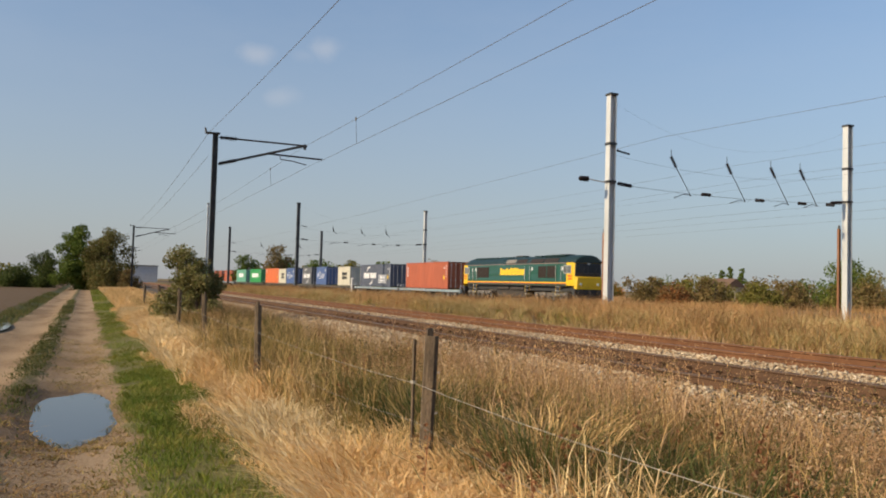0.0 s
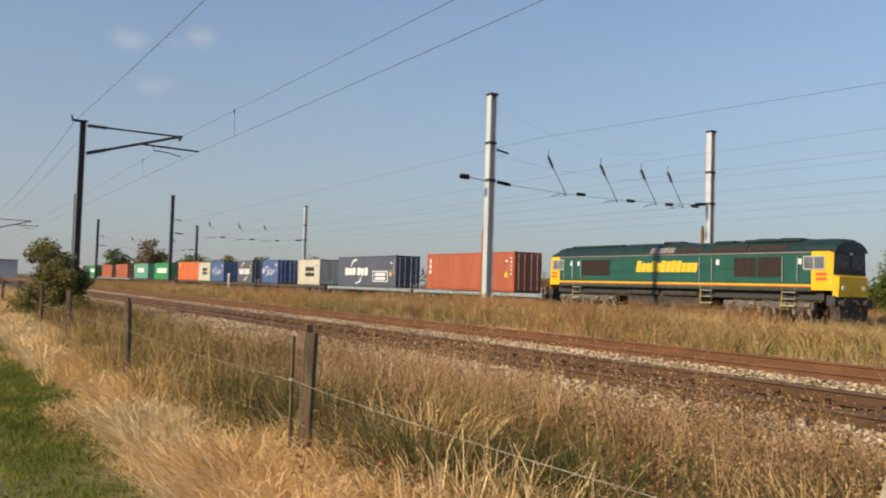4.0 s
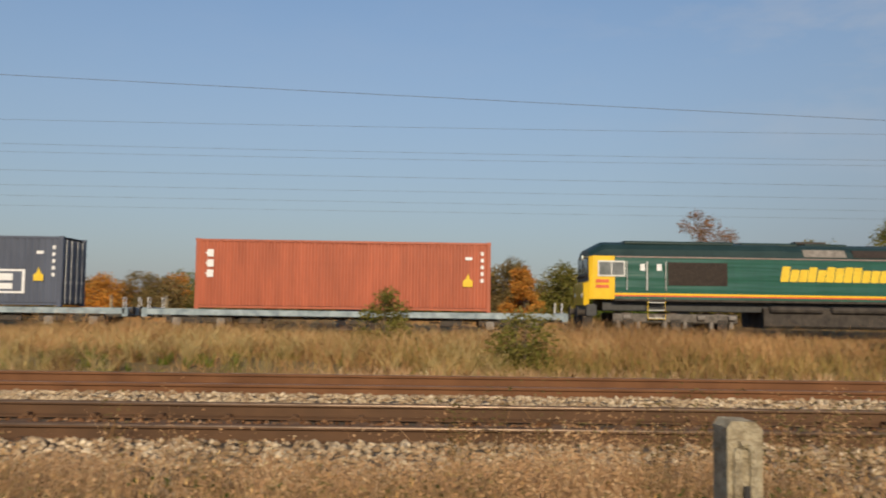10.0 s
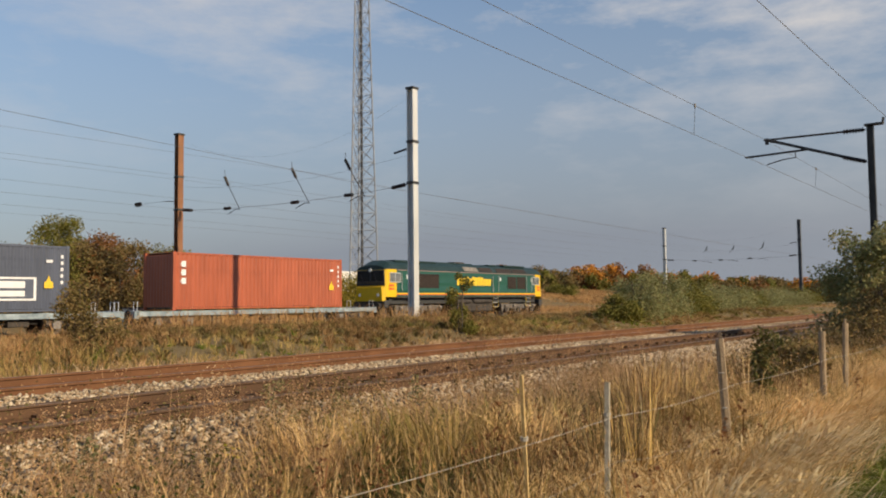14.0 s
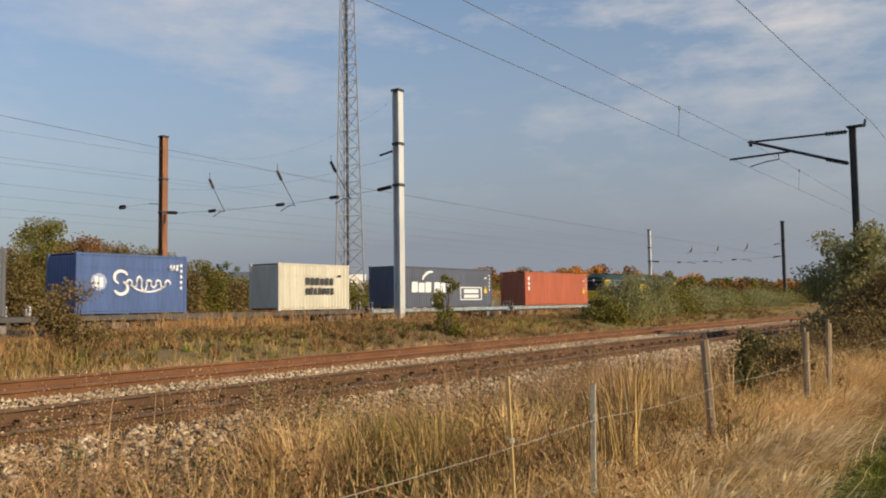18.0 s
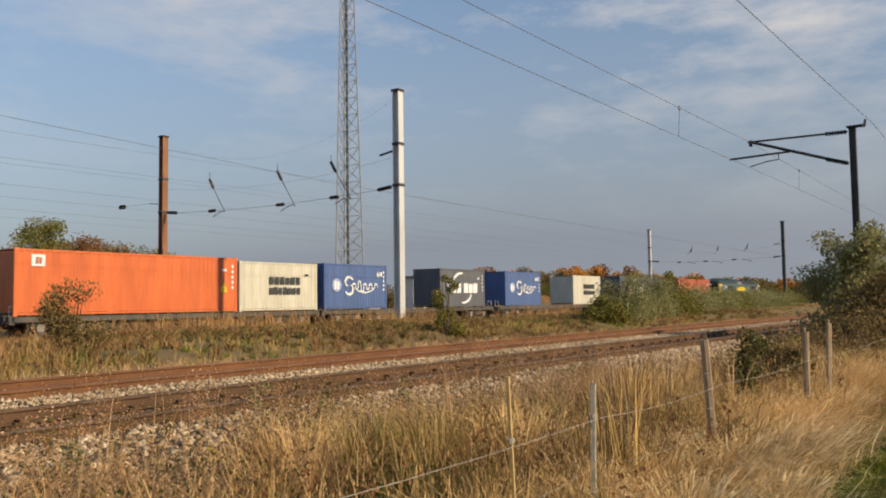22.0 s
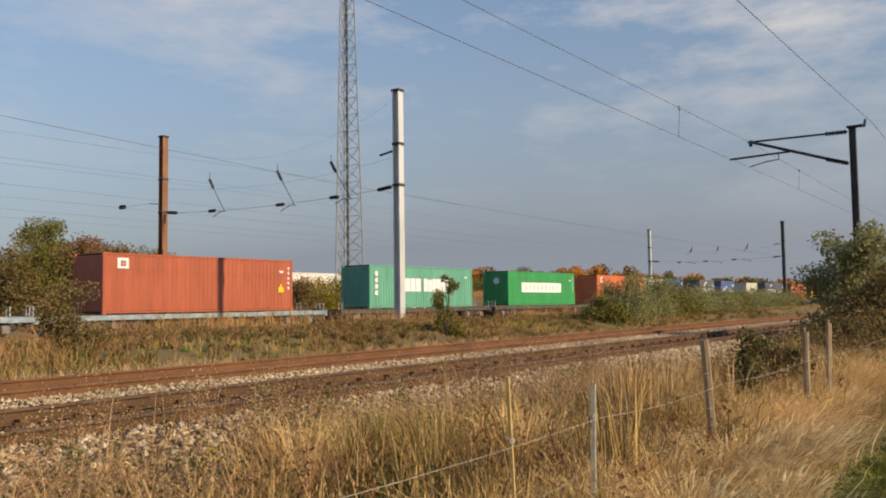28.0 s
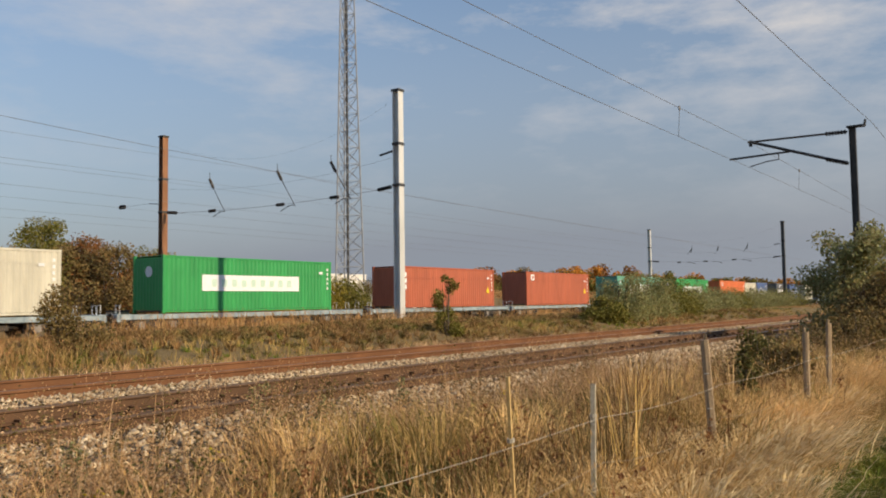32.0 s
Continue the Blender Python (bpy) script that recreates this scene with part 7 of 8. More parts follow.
# ---- bushes and trees ----
BARK = mat("bark", (0.07, 0.05, 0.035), (0.15, 0.12, 0.09), 6, 0.9, 0, 0.6, 40, stretch=(3, 3, 0.6))
LEAVES = {
    "willow": leafmat("grey-green willow leaves", [(0.19, 0.21, 0.08), (0.30, 0.31, 0.14), (0.38, 0.36, 0.17), (0.24, 0.22, 0.09), (0.34, 0.27, 0.13)], 0.65, 0.42),
    "dark": leafmat("dark leaves", [(0.045, 0.070, 0.018), (0.080, 0.110, 0.028), (0.12, 0.135, 0.040), (0.06, 0.075, 0.022)], 0.6, 0.25),
    "green": leafmat("green leaves", [(0.054, 0.093, 0.016), (0.109, 0.155, 0.029), (0.171, 0.202, 0.046), (0.078, 0.116, 0.020)], 0.55, 0.25),
    "olive": leafmat("olive leaves", [(0.109, 0.116, 0.024), (0.186, 0.178, 0.039), (0.264, 0.217, 0.060), (0.139, 0.124, 0.026)], 0.6, 0.25),
    "hawthorn": leafmat("olive hawthorn leaves", [(0.13, 0.145, 0.045), (0.21, 0.20, 0.075), (0.29, 0.235, 0.10), (0.17, 0.165, 0.055)], 0.6, 0.3),
    "hedge": leafmat("brown-green hedge leaves", [(0.085, 0.095, 0.030), (0.150, 0.145, 0.050), (0.200, 0.150, 0.060), (0.120, 0.120, 0.035)], 0.6, 0.25),
    "tan": leafmat("tan autumn leaves", [(0.26, 0.17, 0.07), (0.42, 0.28, 0.12), (0.20, 0.15, 0.06), (0.36, 0.22, 0.09)], 0.65, 0.25),
    "yellow": leafmat("yellowing leaves", [(0.202, 0.171, 0.026), (0.372, 0.279, 0.046), (0.155, 0.155, 0.033), (0.465, 0.310, 0.053)], 0.6, 0.3),
    "russet": leafmat("russet leaves", [(0.217, 0.093, 0.039), (0.341, 0.139, 0.046), (0.155, 0.093, 0.039), (0.279, 0.171, 0.066)], 0.65, 0.25),
    "orange": leafmat("orange autumn leaves", [(0.527, 0.202, 0.033), (0.713, 0.310, 0.053), (0.341, 0.155, 0.039), (0.589, 0.341, 0.079)], 0.65, 0.3),
    "brown": leafmat("brown leaves", [(0.155, 0.101, 0.046), (0.248, 0.171, 0.072), (0.124, 0.109, 0.039), (0.310, 0.202, 0.079)], 0.7, 0.2),
}
LEAF_F = [(0, 1, 2, 3)]


def crown(rg, clumps, n, size):
    """Leaf quads in clumps (x, y, z, r): dense inside, thinning out at the rims."""
    c = np.array(clumps)
    wgt = c[:, 3] ** 2
    k = rg.choice(len(c), n, p=wgt / wgt.sum())
    d = rg.normal(0, 1, (n, 3))
    d /= np.linalg.norm(d, axis=1)[:, None]
    p = c[k, :3] + d * (rg.random(n) ** 0.45)[:, None] * c[k, 3][:, None] * np.array([1, 1, 0.85]) * rg.choice([1.0, 1.0, 1.0, 1.18], n)[:, None]
    p[:, 2] = np.maximum(p[:, 2], c[:, 2].min() - 1.1 * c[c[:, 2].argmin(), 3] + 0.05)
    u = rg.normal(0, 1, (n, 3))
    u /= np.linalg.norm(u, axis=1)[:, None]
    w = np.cross(u, rg.normal(0, 1, (n, 3)))
    w /= np.linalg.norm(w, axis=1)[:, None] + 1e-9
    s = size * rg.uniform(0.6, 1.4, n)[:, None]
    return np.stack([p - u * s, p - w * s * 0.62, p + u * s, p + w * s * 0.62], 1)


def plant(name, label, cat, x, y, height, spread, leaf, seed, n=1600, size=0.09, low=0.12, trunk=0.08, stems=1, sparse=1.0, clumps=16, z=None):
    """A bush or tree: tapered trunk or stems, limbs, and a crown of small leaves in clumps."""
    rg = np.random.default_rng(seed)
    z0 = float(ground_z(x, y)) - 0.05 if z is None else z
    m = thing(name, label, cat, pose(x, y, z0))
    cl = []
    tips = []
    nc = clumps * 2 if sparse >= 1 else clumps
    for i in range(nc):
        a = rg.uniform(0, 2 * np.pi)
        t = low + (1 - low) * (i + 0.5) / nc
        wid = 0.95 * spread * (math.sin(math.pi * (0.24 + 0.66 * t)) ** 0.6) * rg.random() ** 0.5 * 0.82
        r = spread * rg.uniform(0.30, 0.52) * (1.1 - 0.4 * t) * sparse
        zc = max(r * 0.6, height * t - r * 0.8)
        cl.append((math.cos(a) * wid, math.sin(a) * wid, zc, r))
        tips.append((math.cos(a) * wid * 0.8, math.sin(a) * wid * 0.8, zc))
    for s in range(stems):
        a = 2 * math.pi * s / max(stems, 1)
        bx, by = (0, 0) if stems == 1 else (0.12 * spread * math.cos(a), 0.12 * spread * math.sin(a))
        tr = Mesh().tube((bx, by, -0.15), (bx * 1.4, by * 1.4, height * 0.35), trunk, 7, trunk * 0.75)
        tr.tube((bx * 1.4, by * 1.4, height * 0.35), (bx * 2.2, by * 2.2, height * 0.8), trunk * 0.75, 6, trunk * 0.25)
        part("trunk" if stems == 1 else "stem", tr, BARK, m)
    for tip in tips[:: max(1, len(tips) // 9)]:
        part("limb", Mesh().tube((tip[0] * 0.08, tip[1] * 0.08, tip[2] * 0.45), (tip[0] * 0.55, tip[1] * 0.55, tip[2] * 0.8), trunk * 0.5, 5, trunk * 0.3).tube((tip[0] * 0.55, tip[1] * 0.55, tip[2] * 0.8), (tip[0] * 1.1, tip[1] * 1.1, tip[2] * 1.02), trunk * 0.3, 5, trunk * 0.08), BARK, m)
    v = crown(rg, cl, int(n * (1.9 if sparse >= 1 else 1.5)), size * 0.8)
    ob = soup("crown", v, LEAF_F, LEAVES[leaf], "", kind="stuff")
    ob.parent = m
    return m


# beside the lane and the near line
plant("hawthorn_bush", "rounded olive-green hawthorn on the fence line", "bush", -27.8, 2.86, 2.65, 1.05, "hawthorn", 101, 7000, 0.055, 0.04, 0.05, 5, 1.0, 13)
plant("hawthorn_bush", "low yellowing hawthorn on the fence line", "bush", -27.2, 3.3, 2.2, 0.85, "hawthorn", 102, 5000, 0.055, 0.04, 0.05, 5, 1.0, 12)
plant("elder_bush", "sprawling grey-green bush with thin leafy twigs", "bush", 27.0, 4.4, 3.75, 1.85, "willow", 103, 12000, 0.068, 0.08, 0.05, 5, 0.9, 44)
plant("elder_bush", "sprawling tan-leaved bush by the fence", "bush", 27.8, 2.2, 3.2, 2.0, "tan", 104, 9500, 0.065, 0.06, 0.05, 5)
plant("elder_bush", "dense brown-leaved bush at the fence", "bush", 25.0, 3.6, 2.4, 1.6, "brown", 108, 7500, 0.06, 0.05, 0.04, 5)
plant("bramble", "low brown and green bramble under the bush", "bush", 21.0, 3.4, 1.5, 1.5, "brown", 105, 5000, 0.042, 0.05, 0.02, 4)
plant("bramble", "low russet bramble under the bush", "bush", 23.0, 2.4, 1.3, 1.3, "russet", 109, 3600, 0.042, 0.05, 0.02, 4)
plant("bramble", "dark bramble behind the fence posts", "bush", 13.2, 3.5, 1.1, 0.5, "hedge", 110, 2200, 0.035, 0.05, 0.015, 4)
plant("bramble", "brown bramble behind the fence posts", "bush", 16.0, 4.0, 1.0, 1.0, "brown", 119, 2400, 0.035, 0.05, 0.015, 4)
plant("bramble", "dark bramble tangled in the wire fence", "bush", 9.8, 2.75, 1.05, 0.18, "hedge", 106, 900, 0.03, 0.1, 0.012, 4)
plant("bramble", "dark bramble tangled in the wire fence", "bush", 12.2, 2.9, 1.0, 0.6, "brown", 107, 1500, 0.04, 0.1, 0.012, 4)
plant("tree", "tall green tree at the end of the lane", "tree", -110.0, -1.2, 8.0, 2.8, "green", 111, 9000, 0.13, 0.2, 0.2)
plant("tree", "rounded brown-green tree at the end of the lane", "tree", -107.0, 2.3, 7.5, 3.3, "hedge", 112, 9000, 0.13, 0.06, 0.2)
plant("tree", "green tree at the end of the lane", "tree", -112.0, 1.2, 6.6, 2.8, "olive", 113, 6500, 0.13, 0.15, 0.2)
plant("bush", "dark green bush at the field's end", "bush", -112.0, -4.8, 4.6, 2.2, "dark", 114, 4500, 0.12, 0.1, 0.1, 3)
plant("bush", "dark green bush at the field's end", "bush", -113.0, -7.6, 3.0, 2.4, "dark", 115, 4000, 0.12, 0.1, 0.1, 3)
plant("bush", "low brown bush beside the lane's end", "bush", -104.0, 4.4, 2.6, 1.6, "brown", 116, 1400, 0.13, 0.1, 0.08, 3)
for i, (bx, by, bh) in enumerate(((5.55, 6.0, 0.7), (6.1, 5.7, 0.55), (3.4, 5.6, 0.5), (7.6, 5.9, 0.6))):
    plant("leafy_weed", "pale olive leafy weed growing on the ballast", "weed", bx, by, bh, 0.22, "willow", 180 + i, 480, 0.02, 0.1, 0.006, 4, 0.85)
# on the bank
plant("sapling", "small leafy sapling in the bank grass", "bush", -1.0, 19.0, 1.55, 0.72, "olive", 121, 1800, 0.045, 0.1, 0.02, 4)
plant("sapling", "dark green sapling at the foot of the bank", "bush", 1.65, 14.6, 1.25, 0.75, "olive", 122, 1500, 0.04, 0.05, 0.02, 4)
plant("sapling", "brownish bush in the bank grass", "bush", 10.55, 17.4, 1.68, 0.9, "brown", 123, 2900, 0.04, 0.05, 0.02, 4)
plant("sapling", "slender olive sapling beside the tall mast", "bush", 21.6, 15.1, 1.95, 0.55, "olive", 124, 1900, 0.042, 0.08, 0.02, 3, 0.9)
for i, (bx, by, bh, bs) in enumerate(((34.0, 15.4, 1.1, 1.2), (37, 15.8, 1.65, 1.6), (40.5, 16.2, 1.75, 1.8), (45, 16.8, 1.6, 2.0), (50, 17.4, 1.4, 2.1), (56, 18.2, 1.3, 2.3), (63, 19.0, 1.2, 2.4), (71, 19.8, 1.2, 2.6), (80, 20.5, 1.2, 2.8), (89, 21.0, 1.3, 3.0))):
    plant("willow_scrub", "grey-green willow scrub between the two lines", "bush", bx, by, bh * (1.36 if i else 1.1), bs, "willow" if i % 3 else "olive", 130 + i, 5200, 0.06, 0.03, 0.03, 5)
# behind the main lines
plant("tree", "dark round-headed tree beside the main line", "tree", -29.2, 50.0, 4.9, 2.4, "green", 141, 6500, 0.10, 0.06, 0.12)
plant("rowan_tree", "thin rowan with sparse reddish leaves", "tree", 17.1, 53.4, 7.5, 2.9, "russet", 142, 3000, 0.085, 0.45, 0.08, 1, 0.8, 14)
plant("tree", "round green tree top above the scrub", "tree", 34.5, 61.0, 8.2, 2.9, "olive", 143, 9000, 0.10, 0.35, 0.18)
plant("tree", "spreading russet tree behind the railway", "tree", 36.0, 57.5, 6.6, 3.2, "russet", 144, 7000, 0.10, 0.2, 0.15)
plant("tree", "olive tree behind the railway", "tree", 43.0, 60.0, 6.0, 2.8, "olive", 145, 2500, 0.12, 0.2, 0.15)
plant("tree", "thin dark tree behind the railway", "tree", 46.0, 54.0, 4.9, 1.9, "green", 146, 1100, 0.12, 0.4, 0.1, 1, 0.8)
SCRUB = [(22, 54, 4.4, "olive"), (25.5, 55, 4.9, "olive"), (28.5, 53, 4.6, "yellow"), (31, 52, 5.1, "tan"), (33, 53, 5.0, "tan"), (9, 57, 3.9, "olive"), (5, 58, 4.2, "brown"), (1, 60, 3.8, "olive"), (13, 56, 3.6, "green"),
         (18.5, 56, 4.2, "olive"), (39, 55, 4.3, "brown"), (-3, 62, 3.6, "brown"), (51, 58, 2.7, "orange"), (55, 62, 2.6, "yellow"), (-8, 64, 3.2, "brown"), (49, 54, 2.2, "green")]
for i, (bx, by, bh, lf) in enumerate(SCRUB):
    plant("scrub_bush", "%s scrub bush beyond the main lines" % {"olive": "olive-green", "yellow": "yellowing", "brown": "brown", "tan": "tan-leaved", "green": "dark green", "orange": "orange autumn"}[lf], "bush", bx, by, bh * 1.08, 3.0, lf, 150 + i, 4600, 0.125, 0.05, 0.05, 4)
THICKET = [(6.4, 52, 2.6, 1.4, "orange"), (9.0, 66, 2.2, 2.4, "brown"), (-21.0, 74, 1.7, 2.6, "orange"), (-18.6, 74, 1.9, 2.2, "brown"), (-16.4, 74, 1.8, 2.2, "orange"), (19.2, 60, 3.1, 2.8, "olive"), (20.8, 58, 3.3, 2.6, "brown"), (22.4, 60, 3.6, 2.6, "olive"), (24.0, 62, 4.3, 2.3, "olive"), (57.4, 120, 1.15, 3.4, "olive"), (55.6, 118, 1.2, 3.2, "brown"), (61.75, 112, 0.1, 2.3, "olive"),
           (25.5, 58, 4.2, 3.0, "olive"), (27.5, 55, 3.9, 2.6, "brown"), (29.0, 56, 4.3, 2.6, "olive"), (30.5, 57, 4.2, 2.6, "brown"), (32.1, 58, 4.7, 2.8, "russet"), (33.4, 57, 4.2, 2.4, "brown"),
           (34.8, 60, 3.5, 2.4, "russet"), (35.9, 62, 3.9, 2.2, "olive"), (37.4, 62, 3.3, 2.2, "brown"), (38.8, 64, 3.1, 2.2, "olive"), (40.3, 66, 2.4, 2.4, "brown"), (41.8, 68, 2.05, 2.8, "olive"),
           (43.4, 66, 2.1, 1.5, "orange"), (44.8, 68, 1.85, 2.9, "brown"), (46.4, 70, 1.95, 3.0, "yellow"), (48.0, 72, 1.95, 3.0, "olive"), (50.0, 82, 1.7, 3.2, "brown"), (52.4, 90, 1.5, 2.8, "olive"), (54.4, 92, 1.4, 3.0, "brown"), (45.6, 76, 2.0, 3.2, "orange")]
for i, (az, r, el, bs, lf) in enumerate(THICKET):
    bx, by = r * math.sin(math.radians(az)), r * math.cos(math.radians(az))
    plant("thicket_bush", "dense %s thicket bush beyond the main lines" % {"olive": "olive-green", "yellow": "yellowing", "brown": "brown", "russet": "russet", "orange": "orange autumn"}[lf], "bush", bx, by, 1.75 + r * math.tan(math.radians(el)) - float(ground_z(bx, by)), bs, lf, 260 + i, 4600, 0.10, 0.03, 0.05, 4)
for i in range(34):
    rr = random.Random(1200 + i)
    az, r, lf = -54 + i * 2.3 + rr.uniform(-0.5, 0.5), rr.uniform(70, 80), rr.choice(("brown", "olive", "brown", "russet", "orange", "brown", "olive"))
    bx, by = r * math.sin(math.radians(az)), r * math.cos(math.radians(az))
    plant("hedge_bush", "%s hedge bush behind the railway" % {"olive": "olive-green", "brown": "brown", "russet": "russet", "orange": "orange autumn"}[lf], "bush", bx, by, rr.uniform(2.9, 3.9) if az > -28 else rr.uniform(1.7, 2.7), 2.4 if az > -28 else 1.9, lf, 1300 + i, 2000, 0.11, 0.03, 0.05, 4)
for i in range(26):
    rr = random.Random(900 + i)
    bx = -150 + i * 5.6
    lf = rr.choice(("olive", "brown", "orange", "green", "brown", "olive"))
    plant("hedge_bush", "%s hedge bush far beyond the railway" % {"olive": "olive-green", "brown": "brown", "green": "dark green", "orange": "orange autumn"}[lf], "bush", bx + rr.uniform(-1.5, 1.5), 84 + rr.uniform(-5, 8) + 0.1 * abs(bx + 50), rr.uniform(3.0, 4.9), rr.uniform(2.6, 3.6), lf, 200 + i, 1500, 0.17, 0.04, 0.06, 4)
plant("tree", "broad green tree far beyond the railway", "tree", -100.0, 113.0, 7.6, 5.2, "green", 231, 3200, 0.24, 0.1, 0.25)
plant("tree", "orange autumn tree far beyond the railway", "tree", -88.0, 112.0, 5.2, 3.0, "orange", 232, 2000, 0.2, 0.1, 0.2)
for i, (bx, by, bh) in enumerate(((-205, 178, 8.5), (-201, 178, 9.5), (-196, 178, 9.0))):
    plant("poplar", "slim distant dark tree behind the farmhouse", "tree", bx, by, bh, 1.5, "green", 235 + i, 900, 0.3, 0.1, 0.2)
for i, (bx, by, bh, bs, lf) in enumerate(((-215, 37, 8.6, 4.4, "green"), (-196, 41, 10.2, 4.6, "brown"), (-214, 47, 7.8, 4.2, "green"), (-205, 52, 7.4, 5.0, "green"), (-195, 57, 7.0, 5.0, "olive"), (-180, 62, 6.6, 4.6, "green"), (-170, 68, 6.8, 4.8, "brown"))):
    plant("tree", "dark tree behind the train in the distance", "tree", bx, by, bh, bs, lf, 240 + i, 2200, 0.3, 0.08, 0.3)


def far_wood(name, label, pts, leafnames, seed, n, size):
    """A strip of distant woodland: joined crowns of one colour."""
    rg = np.random.default_rng(seed)
    by = {}
    for (x, y, h, s) in pts:
        lf = leafnames[int(rg.integers(len(leafnames)))]
        z0 = float(ground_z(x, y))
        by.setdefault(lf, []).extend([(x + rg.normal(0, s * 0.4), y + rg.normal(0, s * 0.4), z0 + h * t, s * rg.uniform(0.4, 0.75)) for t in (0.2, 0.45, 0.6, 0.8)])
    for lf, cl in by.items():
        soup(name, crown(rg, cl, int(n * len(cl) / (4 * len(pts))), size), LEAF_F, LEAVES[lf], label % lf, "woodland")


rg = np.random.default_rng(77)
pts = []
for a in np.arange(54, 84, 0.26):
    r = 265 + rg.uniform(-25, 45)
    pts.append((r * math.sin(math.radians(a)), r * math.cos(math.radians(a)), (12.0 - 6.0 * float(_step(64, 78, a))) * rg.uniform(0.86, 1.05), rg.uniform(2.6, 4.2)))
far_wood("autumn_wood", "distant %s autumn woodland on the skyline", pts, ["orange", "russet", "brown", "olive", "orange", "brown", "orange"], 78, 110000, 0.34)
pts = []
for a in np.arange(54, 84, 0.4):
    r = 250 + rg.uniform(-12, 8)
    pts.append((r * math.sin(math.radians(a)), r * math.cos(math.radians(a)), (8.6 - 4.4 * float(_step(64, 78, a))) * rg.uniform(0.85, 1.05), rg.uniform(2.6, 4.0)))
far_wood("autumn_wood", "distant %s undergrowth before the autumn woodland", pts, ["brown", "russet", "brown", "olive"], 82, 60000, 0.34)
pts = []
for a in np.arange(-150, -93.4, 0.8):
    r = 190 + rg.uniform(-15, 25)
    pts.append((r * math.sin(math.radians(a)), r * math.cos(math.radians(a)), rg.uniform(3.0, 5.0), rg.uniform(2.5, 4)))
far_wood("far_hedge", "distant %s hedge across the field", pts, ["green", "olive", "brown"], 79, 15000, 0.35)
pts = []
for a in np.arange(-80, 52, 1.1):
    r = 330 + rg.uniform(-25, 45)
    pts.append((r * math.sin(math.radians(a)), r * math.cos(math.radians(a)), rg.uniform(5.0, 8.0), rg.uniform(4.0, 6.0)))
far_wood("far_trees", "distant %s trees on the skyline", pts, ["green", "olive", "brown"], 80, 22000, 0.5)
pts = []
for a in np.arange(84, 215, 1.6):
    r = 240 + rg.uniform(-25, 45)
    pts.append((r * math.sin(math.radians(a)), r * math.cos(math.radians(a)), rg.uniform(5.0, 8.0), rg.uniform(4.0, 6.0)))
far_wood("far_hedge", "distant %s hedge behind the lane", pts, ["green", "olive", "brown"], 81, 9000, 0.6)


# ---- the fence, the lane's puddles and small things ----
def concrete_post(x, y, top, lean=0.0):
    """Old concrete fence post with a rounded top and a hooped recess in its face."""
    z0 = float(ground_z(x, y)) - 0.2
    m = thing("concrete_post", "weathered concrete fence post with a hooped recess", "fence post", pose(x, y, 0, 0, lean, 3), "fence posts")
    w, d, h = 0.046, 0.046, top
    prof = [(-w, z0), (w, z0), (w, h - 0.022), (w - 0.018, h - 0.002), (-w + 0.014, h), (-w, h - 0.018)]
    part("shaft", Mesh().prism(prof, -d, d, "y"), CONCRETE, m)
    hoop = [(-0.021, h - 0.24)] + [(0.021 * -math.cos(a), h - 0.085 + 0.03 * math.sin(a)) for a in np.linspace(0, math.pi, 7)] + [(0.021, h - 0.24)]
    part("hoop", Mesh().path([(a, -d - 0.003, b) for a, b in hoop], 0.012, 6), CONCRETE, m, "raised hoop on the post's face")
    part("wire_staple", Mesh().tube((0, -d - 0.012, h - 0.2), (0, -d - 0.012, h - 0.16), 0.008, 5), STEEL_DARK, m)
    return m


def wooden_post(x, y, top, r=0.055, lean=(0, 0), wood=None):
    z0 = float(ground_z(x, y)) - 0.2
    m = thing("wooden_post", "split grey wooden fence post", "fence post", pose(x, y, 0, lean[0], lean[1], x * 40), "fence posts")
    rg = random.Random(int(x * 100))
    prof = [((r * rg.uniform(0.8, 1.15)) * math.cos(a), (r * rg.uniform(0.8, 1.15)) * math.sin(a)) for a in np.linspace(0, 2 * math.pi, 9)[:-1]]
    part("shaft", Mesh().prism(prof, z0, top, "z"), wood or WOOD_GREY, m)
    part("split_top", Mesh().prism([(a * 0.55, b * 0.8) for a, b in prof[:4]] + [(0, 0)], top, top + 0.05, "z"), wood or WOOD_GREY, m)
    for z in (0.72, 1.0):
        part("wire_staple", Mesh().tube((-0.02, -r - 0.01, z), (0.02, -r - 0.01, z), 0.006, 5), FENCE_WIRE, m)
    return m


def stake(x, y, top, mt, lean, label, w=1.0):
    z0 = float(ground_z(x, y)) - 0.2
    m = thing("fence_stake", label, "fence stake", pose(x, y, 0, 0, lean, 15), "fence posts")
    part("shaft", Mesh().prism([(-0.024 * w, -0.02 * w), (0.024 * w, -0.02 * w), (0.02 * w, 0.02 * w), (-0.02 * w, 0.02 * w)], z0, top, "z"), mt, m)
    part("tie", Mesh().lathe([(0.91, 0.021), (0.93, 0.021)], "z", (0, 0, 0), 8), FENCE_WIRE, m)
    return m


